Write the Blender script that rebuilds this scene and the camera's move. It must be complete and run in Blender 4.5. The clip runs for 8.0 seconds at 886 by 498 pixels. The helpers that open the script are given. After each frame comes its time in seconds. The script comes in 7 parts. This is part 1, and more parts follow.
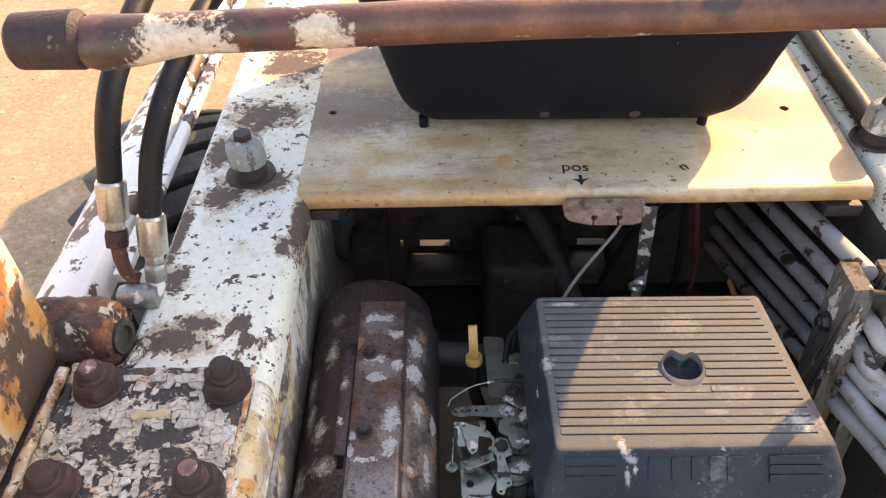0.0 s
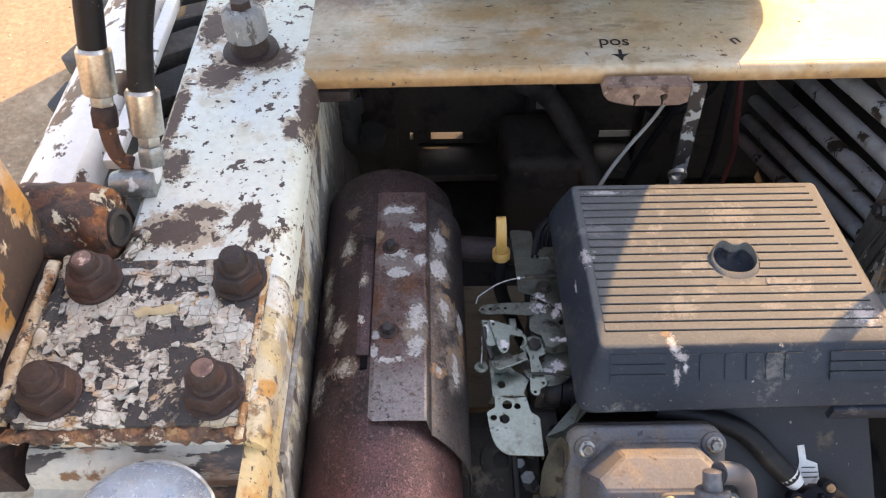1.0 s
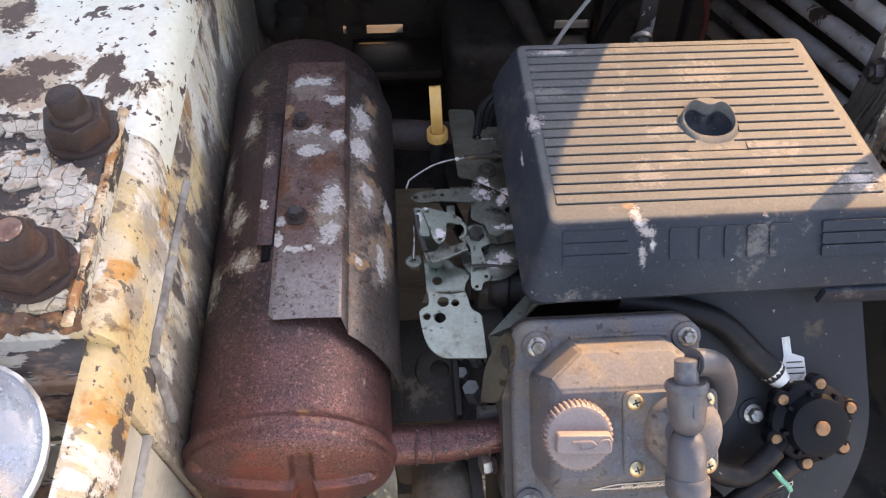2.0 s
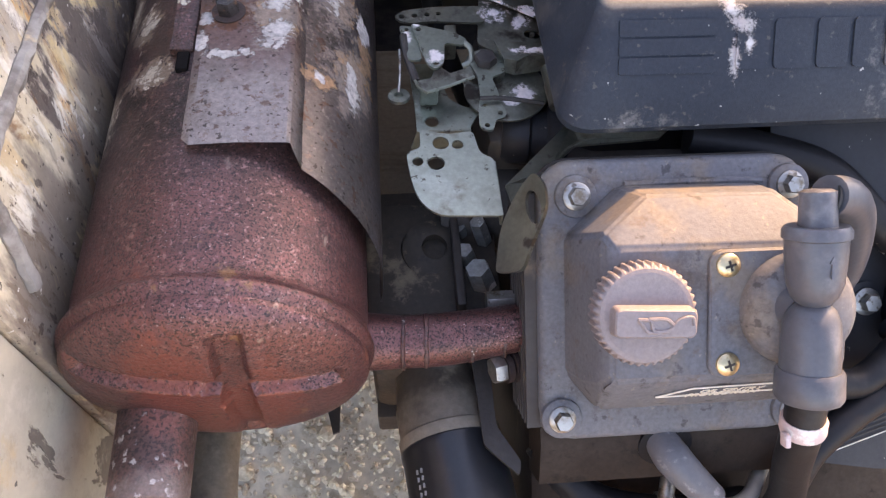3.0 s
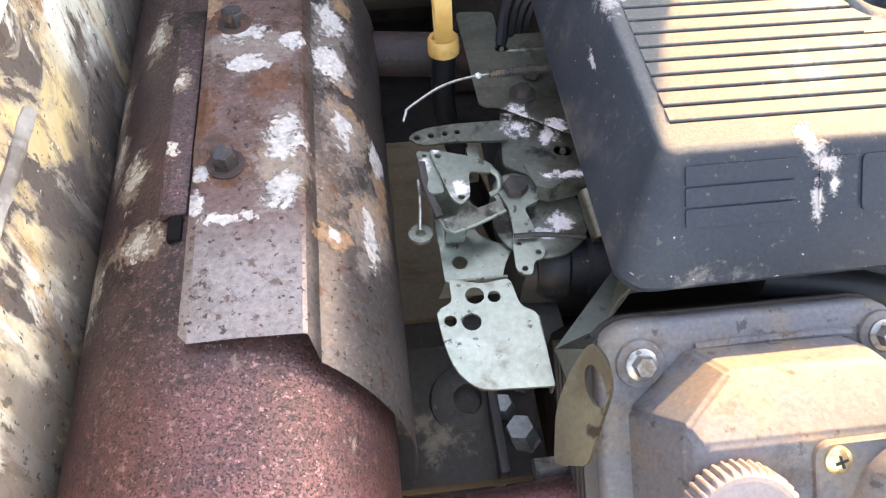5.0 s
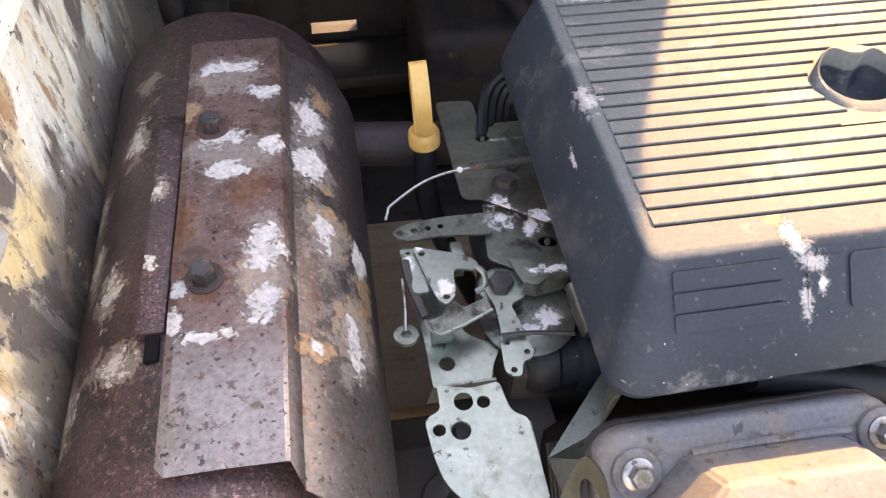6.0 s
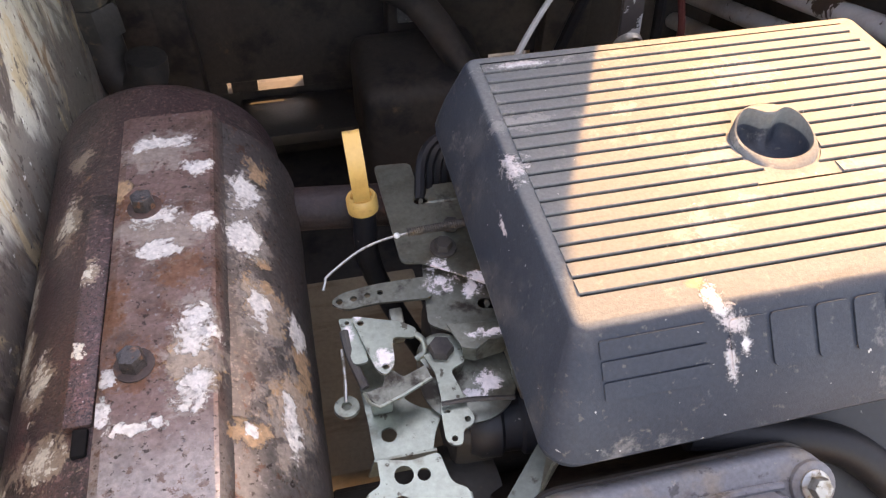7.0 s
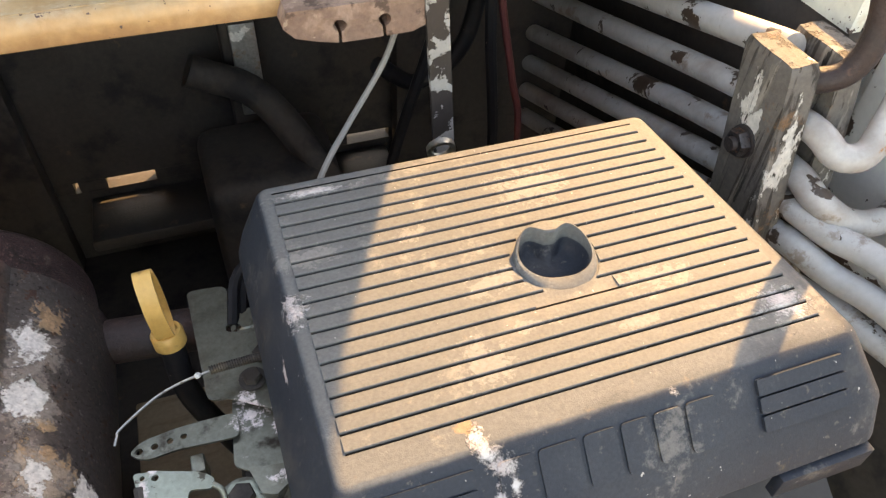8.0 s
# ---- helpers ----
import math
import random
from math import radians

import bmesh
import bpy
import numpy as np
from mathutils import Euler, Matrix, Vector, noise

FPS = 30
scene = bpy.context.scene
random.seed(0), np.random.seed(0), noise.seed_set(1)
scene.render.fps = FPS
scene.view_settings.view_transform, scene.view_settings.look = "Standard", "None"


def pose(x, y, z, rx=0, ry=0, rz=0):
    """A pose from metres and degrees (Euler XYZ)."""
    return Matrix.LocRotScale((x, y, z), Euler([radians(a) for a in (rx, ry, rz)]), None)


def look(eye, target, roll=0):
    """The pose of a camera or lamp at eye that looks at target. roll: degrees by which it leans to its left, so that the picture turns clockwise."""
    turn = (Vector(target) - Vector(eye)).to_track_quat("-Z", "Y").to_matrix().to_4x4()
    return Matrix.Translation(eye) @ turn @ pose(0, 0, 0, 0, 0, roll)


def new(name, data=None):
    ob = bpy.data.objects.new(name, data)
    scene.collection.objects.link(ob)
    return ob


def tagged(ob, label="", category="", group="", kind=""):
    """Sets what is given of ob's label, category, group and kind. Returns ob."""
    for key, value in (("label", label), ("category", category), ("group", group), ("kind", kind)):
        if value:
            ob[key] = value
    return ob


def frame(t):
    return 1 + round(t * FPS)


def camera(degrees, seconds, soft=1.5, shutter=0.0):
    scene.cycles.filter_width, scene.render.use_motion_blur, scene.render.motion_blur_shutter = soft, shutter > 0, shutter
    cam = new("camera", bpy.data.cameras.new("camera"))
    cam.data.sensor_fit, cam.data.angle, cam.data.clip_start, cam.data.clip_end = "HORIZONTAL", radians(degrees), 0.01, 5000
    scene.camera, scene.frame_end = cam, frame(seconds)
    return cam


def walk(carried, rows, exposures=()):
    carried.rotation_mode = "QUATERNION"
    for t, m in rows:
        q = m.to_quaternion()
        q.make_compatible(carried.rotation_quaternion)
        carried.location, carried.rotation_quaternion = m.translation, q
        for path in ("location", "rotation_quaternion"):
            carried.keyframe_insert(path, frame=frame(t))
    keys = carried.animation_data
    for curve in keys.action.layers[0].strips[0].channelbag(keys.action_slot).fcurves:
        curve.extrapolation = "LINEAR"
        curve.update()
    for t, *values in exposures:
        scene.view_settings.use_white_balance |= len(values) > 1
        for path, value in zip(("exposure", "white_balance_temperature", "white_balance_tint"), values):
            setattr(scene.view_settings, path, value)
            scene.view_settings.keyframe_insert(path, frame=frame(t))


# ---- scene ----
cam = camera(62.7, 8.0, soft=1.25)
PATH = [
    (0, (0.017, 0.119, 1.455), (0.019, 1.562, 0.071), -0.4),
    (0.5, (-0.041, 0.139, 1.393), (-0.045, 1.505, -0.068), -0.3),
    (1, (-0.023, 0.157, 1.379), (0.001, 1.418, -0.173), -0.0),
    (1.2, (-0.012, 0.158, 1.368), (0.031, 1.377, -0.217), 0.4),
    (2.3, (0.02, 0.186, 1.182), (0.145, 1.325, -0.457), 2.6),
    (2.5, (0.02, 0.192, 1.152), (0.15, 1.31, -0.502), 3.2),
    (3, (0.018, 0.212, 1.038), (0.155, 1.272, -0.652), 3.8),
    (3.5, (0.003, 0.206, 0.995), (0.146, 1.228, -0.718), 4.0),
    (4, (-0.005, 0.205, 0.992), (0.147, 1.219, -0.725), 3.9),
    (4.5, (0.006, 0.252, 1.005), (0.155, 1.308, -0.687), 2.7),
    (5, (0.002, 0.309, 1.03), (0.173, 1.427, -0.62), 2.1),
    (6.3, (0.009, 0.336, 1.041), (0.248, 1.582, -0.505), 1.4),
    (6.5, (0.01, 0.336, 1.038), (0.268, 1.593, -0.496), 1.5),
    (7, (0.028, 0.346, 1.056), (0.342, 1.623, -0.451), 1.8),
    (7.5, (0.081, 0.362, 1.08), (0.477, 1.651, -0.398), 2.3),
    (8, (0.118, 0.367, 1.094), (0.629, 1.661, -0.343), 2.9),
]
EXPOSURES = [(0, 2.15, 8800, 20), (0.4, 2.2, 8700, 18), (1.2, 2.24, 8600, 20), (2.5, 2.45, 8500, 24), (3, 2.6, 8200, 26), (3.5, 3.01, 8800, 23), (4, 3.22, 9100, 22), (4.5, 3.6, 9000, 22), (5, 3.41, 9200, 18), (6.5, 3.22, 9500, 25), (7, 3.22, 9900, 26), (7.5, 3.28, 10100, 25), (8, 2.85, 10600, 16)]
walk(cam, [(t, look(eye, target, roll)) for t, eye, target, roll in PATH], EXPOSURES)

# ---- light: a low warm sun from behind the seat, and the open sky ----
SUN_ELEV, SUN_AZ = 30.0, 44.0          # degrees; azimuth from +y towards +x
world = bpy.data.worlds.new("sky")
scene.world = world
world.use_nodes = True
wn = world.node_tree
sky = wn.nodes.new("ShaderNodeTexSky")
sky.sky_type = "NISHITA"
sky.sun_disc = False
sky.sun_elevation = radians(SUN_ELEV)
sky.sun_rotation = radians(SUN_AZ)
sky.dust_density = 1.0
sky.air_density = 1.0
wn.links.new(sky.outputs[0], wn.nodes["Background"].inputs[0])
wn.nodes["Background"].inputs[1].default_value = 0.15
sun = new("sun", bpy.data.lights.new("sun", "SUN"))
sun.data.energy = 2.4
sun.data.angle = radians(0.55)
sun.data.color = (1.0, 0.71, 0.40)
sd = Vector((math.sin(radians(SUN_AZ)) * math.cos(radians(SUN_ELEV)), math.cos(radians(SUN_AZ)) * math.cos(radians(SUN_ELEV)), math.sin(radians(SUN_ELEV))))
sun.matrix_world = look(sd * 10, (0, 0, 0))


# ---- materials ----
def L(color, scale, lo, hi, **kw):
    """A layer of wear: its colour, noise scale and threshold."""
    return dict(color=color, scale=scale, lo=lo, hi=hi, **kw)


def material(name, base, rough=0.6, metal=0.0, layers=(), fine=(300, 0.25), bump=0.15, bump_scale=220, spec=0.5, coat=0.0):
    m = bpy.data.materials.new(name)
    m.use_nodes = True
    nt = m.node_tree
    N, K = nt.nodes, nt.links
    bsdf = N["Principled BSDF"]
    co = N.new("ShaderNodeTexCoord").outputs["Object"]

    def math_(op, a, b=None, clamp=False):
        n = N.new("ShaderNodeMath")
        n.operation, n.use_clamp = op, clamp
        for i, v in enumerate((a, b)):
            if v is None:
                continue
            if isinstance(v, (int, float)):
                n.inputs[i].default_value = v
            else:
                K.new(v, n.inputs[i])
        return n.outputs[0]

    def mapped(stretch, offset):
        n = N.new("ShaderNodeMapping")
        n.inputs["Scale"].default_value = stretch
        n.inputs["Location"].default_value = (offset, offset * 0.7, -offset)
        K.new(co, n.inputs["Vector"])
        return n.outputs[0]

    def step(v, lo, hi):
        n = N.new("ShaderNodeMapRange")
        n.interpolation_type = "SMOOTHSTEP"
        n.inputs["From Min"].default_value, n.inputs["From Max"].default_value = lo, hi
        K.new(v, n.inputs["Value"])
        return n.outputs[0]

    def noise_(scale, detail=6, stretch=(1, 1, 1), offset=0.0, warp=0.0, rgh=0.6):
        n = N.new("ShaderNodeTexNoise")
        n.inputs["Scale"].default_value, n.inputs["Detail"].default_value = scale, detail
        n.inputs["Roughness"].default_value, n.inputs["Distortion"].default_value = rgh, warp
        K.new(mapped(stretch, offset), n.inputs["Vector"])
        return n.outputs[0]

    col = N.new("ShaderNodeRGB").outputs[0]
    col.default_value = (*base, 1)
    rgh, met = rough, metal
    height = None
    for i, l in enumerate(layers):
        kind = l.get("kind", "noise")
        st, off = l.get("stretch", (1, 1, 1)), l.get("offset", 3.1 * (i + 1))
        if kind == "cells":
            v = N.new("ShaderNodeTexVoronoi")
            v.inputs["Scale"].default_value = l["scale"]
            wv = N.new("ShaderNodeVectorMath")
            wv.operation = "ADD"
            nz = N.new("ShaderNodeTexNoise")
            nz.inputs["Scale"].default_value = l["scale"] * 1.7
            nz.inputs["Detail"].default_value = 4
            K.new(mapped(st, off), nz.inputs["Vector"])
            sc = N.new("ShaderNodeVectorMath")
            sc.operation = "SCALE"
            sc.inputs["Scale"].default_value = l.get("warp", 0.4) / l["scale"]
            K.new(nz.outputs["Color"], sc.inputs[0])
            K.new(mapped(st, off), wv.inputs[0])
            K.new(sc.outputs[0], wv.inputs[1])
            K.new(wv.outputs[0], v.inputs["Vector"])
            mask = math_("SUBTRACT", 1.0, step(v.outputs["Distance"], l["lo"], l["hi"]))
        elif kind == "cracks":
            v = N.new("ShaderNodeTexVoronoi")
            v.feature = "DISTANCE_TO_EDGE"
            v.inputs["Scale"].default_value = l["scale"]
            K.new(mapped(st, off), v.inputs["Vector"])
            mask = math_("SUBTRACT", 1.0, step(v.outputs["Distance"], l["lo"], l["hi"]))
        elif kind == "spots":
            mask = None
            n1 = math_("ADD", noise_(l["scale"], 8, warp=0.5, rgh=0.68, offset=off), math_("MULTIPLY", math_("SUBTRACT", noise_(l["scale"] * 5, 5, rgh=0.7, offset=off + 4), 0.5), 0.45)) if l.get("blob") else math_("ADD", noise_(l["scale"], 7, warp=0.6, rgh=0.7, offset=off), math_("MULTIPLY", math_("SUBTRACT", noise_(l["scale"] * 4.5, 5, warp=0.4, rgh=0.75, offset=off + 4), 0.5), 0.75))
            for (sx, sy, sz, rx, ry) in l["spots"]:
                mp = N.new("ShaderNodeMapping")
                mp.inputs["Location"].default_value = (-sx / rx, -sy / ry, -sz / max(rx, ry))
                mp.inputs["Scale"].default_value = (1 / rx, 1 / ry, 1 / max(rx, ry))
                K.new(co, mp.inputs["Vector"])
                ln = N.new("ShaderNodeVectorMath")
                ln.operation = "LENGTH"
                K.new(mp.outputs[0], ln.inputs[0])
                d = math_("ADD", ln.outputs["Value"], math_("MULTIPLY", math_("SUBTRACT", n1, 0.5), l.get("rag", 2.1)))
                s = math_("SUBTRACT", 1.0, step(d, l["lo"], l["hi"]))
                mask = s if mask is None else math_("MAXIMUM", mask, s)
        elif kind == "along":
            sp = N.new("ShaderNodeSeparateXYZ")
            K.new(co, sp.inputs[0])
            d = math_("ADD", sp.outputs[l["axis"]], math_("MULTIPLY", math_("SUBTRACT", noise_(l["scale"], 6, st, off), 0.5), l.get("rag", 0.1)))
            mask = step(d, l["lo"], l["hi"])
        else:
            mask = step(noise_(l["scale"], l.get("detail", 7), st, off, l.get("warp", 0.0), l.get("rgh", 0.6)), l["lo"], l["hi"])
        if "within" in l:
            w = l["within"]
            mask = math_("MULTIPLY", mask, step(noise_(w[0], 4, (1, 1, 1), off + 9), w[1], w[2]))
        amt = l.get("amount", 1.0)
        mask_a = math_("MULTIPLY", mask, amt)
        mx = N.new("ShaderNodeMix")
        mx.data_type = "RGBA"
        K.new(mask_a, mx.inputs["Factor"])
        K.new(col, mx.inputs["A"])
        mx.inputs["B"].default_value = (*l["color"], 1)
        col = mx.outputs["Result"]
        for key in ("rough", "metal"):
            if key in l:
                cur = rgh if key == "rough" else met
                f = N.new("ShaderNodeMix")
                K.new(mask_a, f.inputs[0])
                if isinstance(cur, (int, float)):
                    f.inputs[2].default_value = cur
                else:
                    K.new(cur, f.inputs[2])
                f.inputs[3].default_value = l[key]
                if key == "rough":
                    rgh = f.outputs[0]
                else:
                    met = f.outputs[0]
        if l.get("relief"):
            h = math_("MULTIPLY", mask, l["relief"])
            height = h if height is None else math_("ADD", height, h)
    # fine grain in the colour
    g = noise_(fine[0], 5, offset=1.7)
    br = N.new("ShaderNodeHueSaturation")
    K.new(col, br.inputs["Color"])
    K.new(math_("ADD", math_("MULTIPLY", math_("SUBTRACT", g, 0.5), fine[1] * 4), 1.0), br.inputs["Value"])
    K.new(br.outputs[0], bsdf.inputs["Base Color"])
    for sock, v in (("Roughness", rgh), ("Metallic", met)):
        if isinstance(v, (int, float)):
            bsdf.inputs[sock].default_value = v
        else:
            K.new(v, bsdf.inputs[sock])
    bsdf.inputs["Specular IOR Level"].default_value = spec
    bsdf.inputs["Coat Weight"].default_value = coat
    b = math_("MULTIPLY", noise_(bump_scale, 6, offset=5.5), bump)
    height = b if height is None else math_("ADD", height, b)
    bp = N.new("ShaderNodeBump")
    bp.inputs["Distance"].default_value = 0.002
    bp.inputs["Strength"].default_value = 0.7
    K.new(height, bp.inputs["Height"])
    K.new(bp.outputs[0], bsdf.inputs["Normal"])
    return m


RUST, DKRUST, ORANGE, CREAM = (0.16, 0.065, 0.03), (0.06, 0.042, 0.036), (0.42, 0.17, 0.045), (0.62, 0.5, 0.3)
M = {}
DECK_WORN = [(-0.268, 0.603, 0.862, 0.050, 0.026), (-0.245, 0.625, 0.862, 0.030, 0.016), (-0.160, 0.795, 0.858, 0.014, 0.075), (-0.172, 0.745, 0.861, 0.012, 0.020), (-0.215, 0.868, 0.862, 0.065, 0.030), (-0.265, 0.835, 0.862, 0.035, 0.030),
             (-0.300, 0.77, 0.862, 0.012, 0.080), (-0.240, 1.02, 0.862, 0.070, 0.050), (-0.285, 0.93, 0.862, 0.025, 0.05), (-0.22, 1.17, 0.862, 0.07, 0.07), (-0.285, 0.69, 0.862, 0.02, 0.03)]
M["deck"] = material("flaked_white_paint", (0.70, 0.71, 0.62), 0.5, layers=[
    L((0.66, 0.58, 0.40), 7, 0.48, 0.66, amount=0.75), L((0.66, 0.69, 0.66), 5, 0.5, 0.62, amount=0.7), L((0.52, 0.42, 0.26), 22, 0.58, 0.70, amount=0.5), L((0.42, 0.26, 0.13), 8, 0.600, 0.632, warp=0.3, rgh=0.72, amount=0.75, offset=6.2),
    L((0.095, 0.068, 0.056), 8, 0.622, 0.630, warp=0.3, rgh=0.72, offset=6.2, rough=0.75, relief=-0.8),
    L((0.40, 0.26, 0.15), 30, 0.72, 0.98, kind="spots", spots=DECK_WORN, amount=0.7),
    L((0.11, 0.074, 0.060), 30, 0.62, 0.70, kind="spots", spots=DECK_WORN, rough=0.75, relief=-0.6),
    L((0.09, 0.065, 0.055), 62, 0.625, 0.635, detail=3, rough=0.75, relief=-0.4), L((0.09, 0.066, 0.056), 30, 0.64, 0.650, detail=5, rgh=0.65, relief=-0.5), L((0.1, 0.07, 0.06), 130, 0.65, 0.662, detail=3, rough=0.75, relief=-0.3), L((0.40, 0.36, 0.28), 70, 0.58, 0.66, detail=7, rgh=0.75, amount=0.35)], fine=(140, 0.09), bump=0.2)
M["plate_heavy"] = material("crackled_cream_paint_over_rust", (0.55, 0.54, 0.48), 0.55, layers=[
    L((0.44, 0.37, 0.27), 22, 0.46, 0.6), L((0.1, 0.08, 0.065), 70, 0.0, 0.06, kind="cracks", relief=-0.35, stretch=(1, 1.2, 1), within=(14, 0.42, 0.5), amount=0.9),
    L((0.46, 0.27, 0.12), 30, 0.58, 0.66, amount=0.8), L((0.26, 0.18, 0.125), 25, 0.45, 0.485, warp=0.35, rgh=0.68, offset=9.3, amount=0.8), L((0.036, 0.033, 0.034), 25, 0.478, 0.486, warp=0.35, rgh=0.68, offset=9.3, rough=0.7, relief=-2.2),
    L((0.20, 0.105, 0.055), 26, 0.57, 0.66, rgh=0.7, amount=0.8), L((0.30, 0.24, 0.18), 90, 0.58, 0.62, detail=6, rgh=0.72, relief=0.5, amount=0.75), L((0.46, 0.40, 0.32), 150, 0.62, 0.65, detail=5, rgh=0.7, amount=0.8), L((0.02, 0.018, 0.018), 120, 0.60, 0.64, detail=5, rgh=0.7, amount=0.7)], fine=(150, 0.24), bump=0.6)
M["flake"] = material("loose_cream_paint_flakes", (0.46, 0.455, 0.405), 0.55, layers=[L((0.36, 0.33, 0.28), 60, 0.46, 0.6), L((0.62, 0.60, 0.55), 90, 0.55, 0.66, amount=0.7), L((0.52, 0.34, 0.21), 45, 0.56, 0.66, amount=0.8), L((0.20, 0.13, 0.09), 110, 0.55, 0.63, rgh=0.7, amount=0.8), L((0.06, 0.05, 0.045), 170, 0.62, 0.66, detail=4, relief=-0.5)], fine=(250, 0.2), bump=0.6)
M["ledge"] = material("streaked_flaking_ledge_paint", (0.07, 0.06, 0.056), 0.65, layers=[
    L((0.5, 0.47, 0.41), 26, 0.5, 0.515, stretch=(0.28, 1, 1), warp=0.3, rgh=0.66, relief=0.9), L((0.4, 0.24, 0.16), 30, 0.54, 0.62, stretch=(0.4, 1, 1), amount=0.8), L((0.2, 0.1, 0.05), 34, 0.6, 0.66)], fine=(160, 0.16), bump=0.4)
M["wall"] = material("streaked_peeling_paint", (0.55, 0.48, 0.36), 0.55, layers=[
    L((0.56, 0.42, 0.22), 10, 0.475, 0.60, stretch=(1, 1, 0.45), warp=0.7, rgh=0.6), L((0.52, 0.25, 0.07), 12, 0.545, 0.62, stretch=(1, 1, 0.35), warp=0.6, rgh=0.64),
    L((0.66, 0.63, 0.57), 8, 0.525, 0.565, stretch=(1, 1, 0.4), warp=0.6, rgh=0.6, offset=21.7, relief=0.5), L((0.50, 0.49, 0.43), 12, 0.58, 0.72, kind="along", axis="Y", rag=0.3, amount=0.75),
    L((0.30, 0.255, 0.215), 9, 0.535, 0.575, stretch=(1, 1, 0.5), warp=0.7, rgh=0.64, offset=17.3, relief=-0.5), L((0.11, 0.088, 0.078), 9, 0.565, 0.583, stretch=(1, 1, 0.5), warp=0.7, rgh=0.66, offset=17.3, relief=-0.9),
    L((0.24, 0.115, 0.045), 20, 0.565, 0.62, warp=0.6, rgh=0.66, stretch=(1, 1, 0.4), amount=0.85, relief=-0.4), L((0.70, 0.66, 0.58), 30, 0.58, 0.62, stretch=(1, 1, 0.3), rgh=0.66, warp=0.5, relief=0.4, amount=0.8),
    # Dark by height: flaked paint with the shadow beside the muffler painted in.
    L((0.13, 0.105, 0.09), 22, 0.755, 0.72, kind="along", axis="Z", rag=0.24, amount=0.8, stretch=(1, 1.4, 0.5), relief=-0.5), L((0.50, 0.38, 0.23), 26, 0.56, 0.62, warp=0.5, rgh=0.66, stretch=(1, 1, 0.45), amount=0.8),
    L((0.30, 0.27, 0.245), 26, 0.55, 0.95, kind="spots", spots=[(-0.157, 0.495, 0.832, 0.02, 0.014), (-0.157, 0.492, 0.798, 0.02, 0.016), (-0.157, 0.475, 0.815, 0.02, 0.012), (-0.157, 0.43, 0.83, 0.02, 0.014)], amount=0.7, rag=2.4), L((0.095, 0.075, 0.066), 34, 0.45, 0.58, kind="spots", spots=[(-0.157, 0.346, 0.814, 0.02, 0.020), (-0.157, 0.377, 0.806, 0.02, 0.013), (-0.157, 0.333, 0.79, 0.02, 0.018), (-0.157, 0.352, 0.768, 0.02, 0.014), (-0.157, 0.405, 0.775, 0.02, 0.010), (-0.157, 0.30, 0.82, 0.02, 0.022), (-0.157, 0.49, 0.775, 0.02, 0.010)], relief=-0.7, rag=2.6),
    L((0.16, 0.115, 0.085), 55, 0.57, 0.62, detail=7, rgh=0.74, stretch=(1, 1, 0.3), amount=0.75), L((0.07, 0.05, 0.042), 95, 0.615, 0.64, detail=5, stretch=(1, 1, 0.55), amount=0.85), L((0.06, 0.045, 0.04), 210, 0.66, 0.68, detail=3), L((0.75, 0.73, 0.69), 130, 0.69, 0.71, detail=3, amount=0.8)], fine=(200, 0.13), bump=0.4)
M["weld_grey"] = material("grey_painted_weld", (0.3, 0.285, 0.265), 0.55, layers=[L((0.17, 0.15, 0.135), 40, 0.48, 0.62), L((0.46, 0.36, 0.24), 50, 0.6, 0.7)], fine=(200, 0.15), bump=0.3)
M["cream_wall"] = material("dull_cream_paint", (0.46, 0.43, 0.345), 0.55, layers=[
    L((0.33, 0.30, 0.255), 5, 0.45, 0.65), L((0.13, 0.108, 0.09), 11, 0.535, 0.550, warp=0.5, rgh=0.66, stretch=(1, 1, 0.6), relief=-0.6, amount=0.9), L((0.5, 0.36, 0.18), 10, 0.56, 0.64, warp=0.5, stretch=(1, 1, 0.5), amount=0.7), L((0.22, 0.2, 0.18), 14, 0.64, 0.67, relief=-0.4), L((0.33, 0.28, 0.22), 22, 0.52, 0.64, detail=8, rgh=0.76, amount=0.55), L((0.58, 0.54, 0.46), 34, 0.55, 0.66, detail=8, rgh=0.76, amount=0.5), L((0.36, 0.25, 0.15), 9, 0.65, 0.76, rgh=0.7, amount=0.7), L((0.1, 0.09, 0.08), 60, 0.66, 0.69, detail=4)], fine=(140, 0.08))
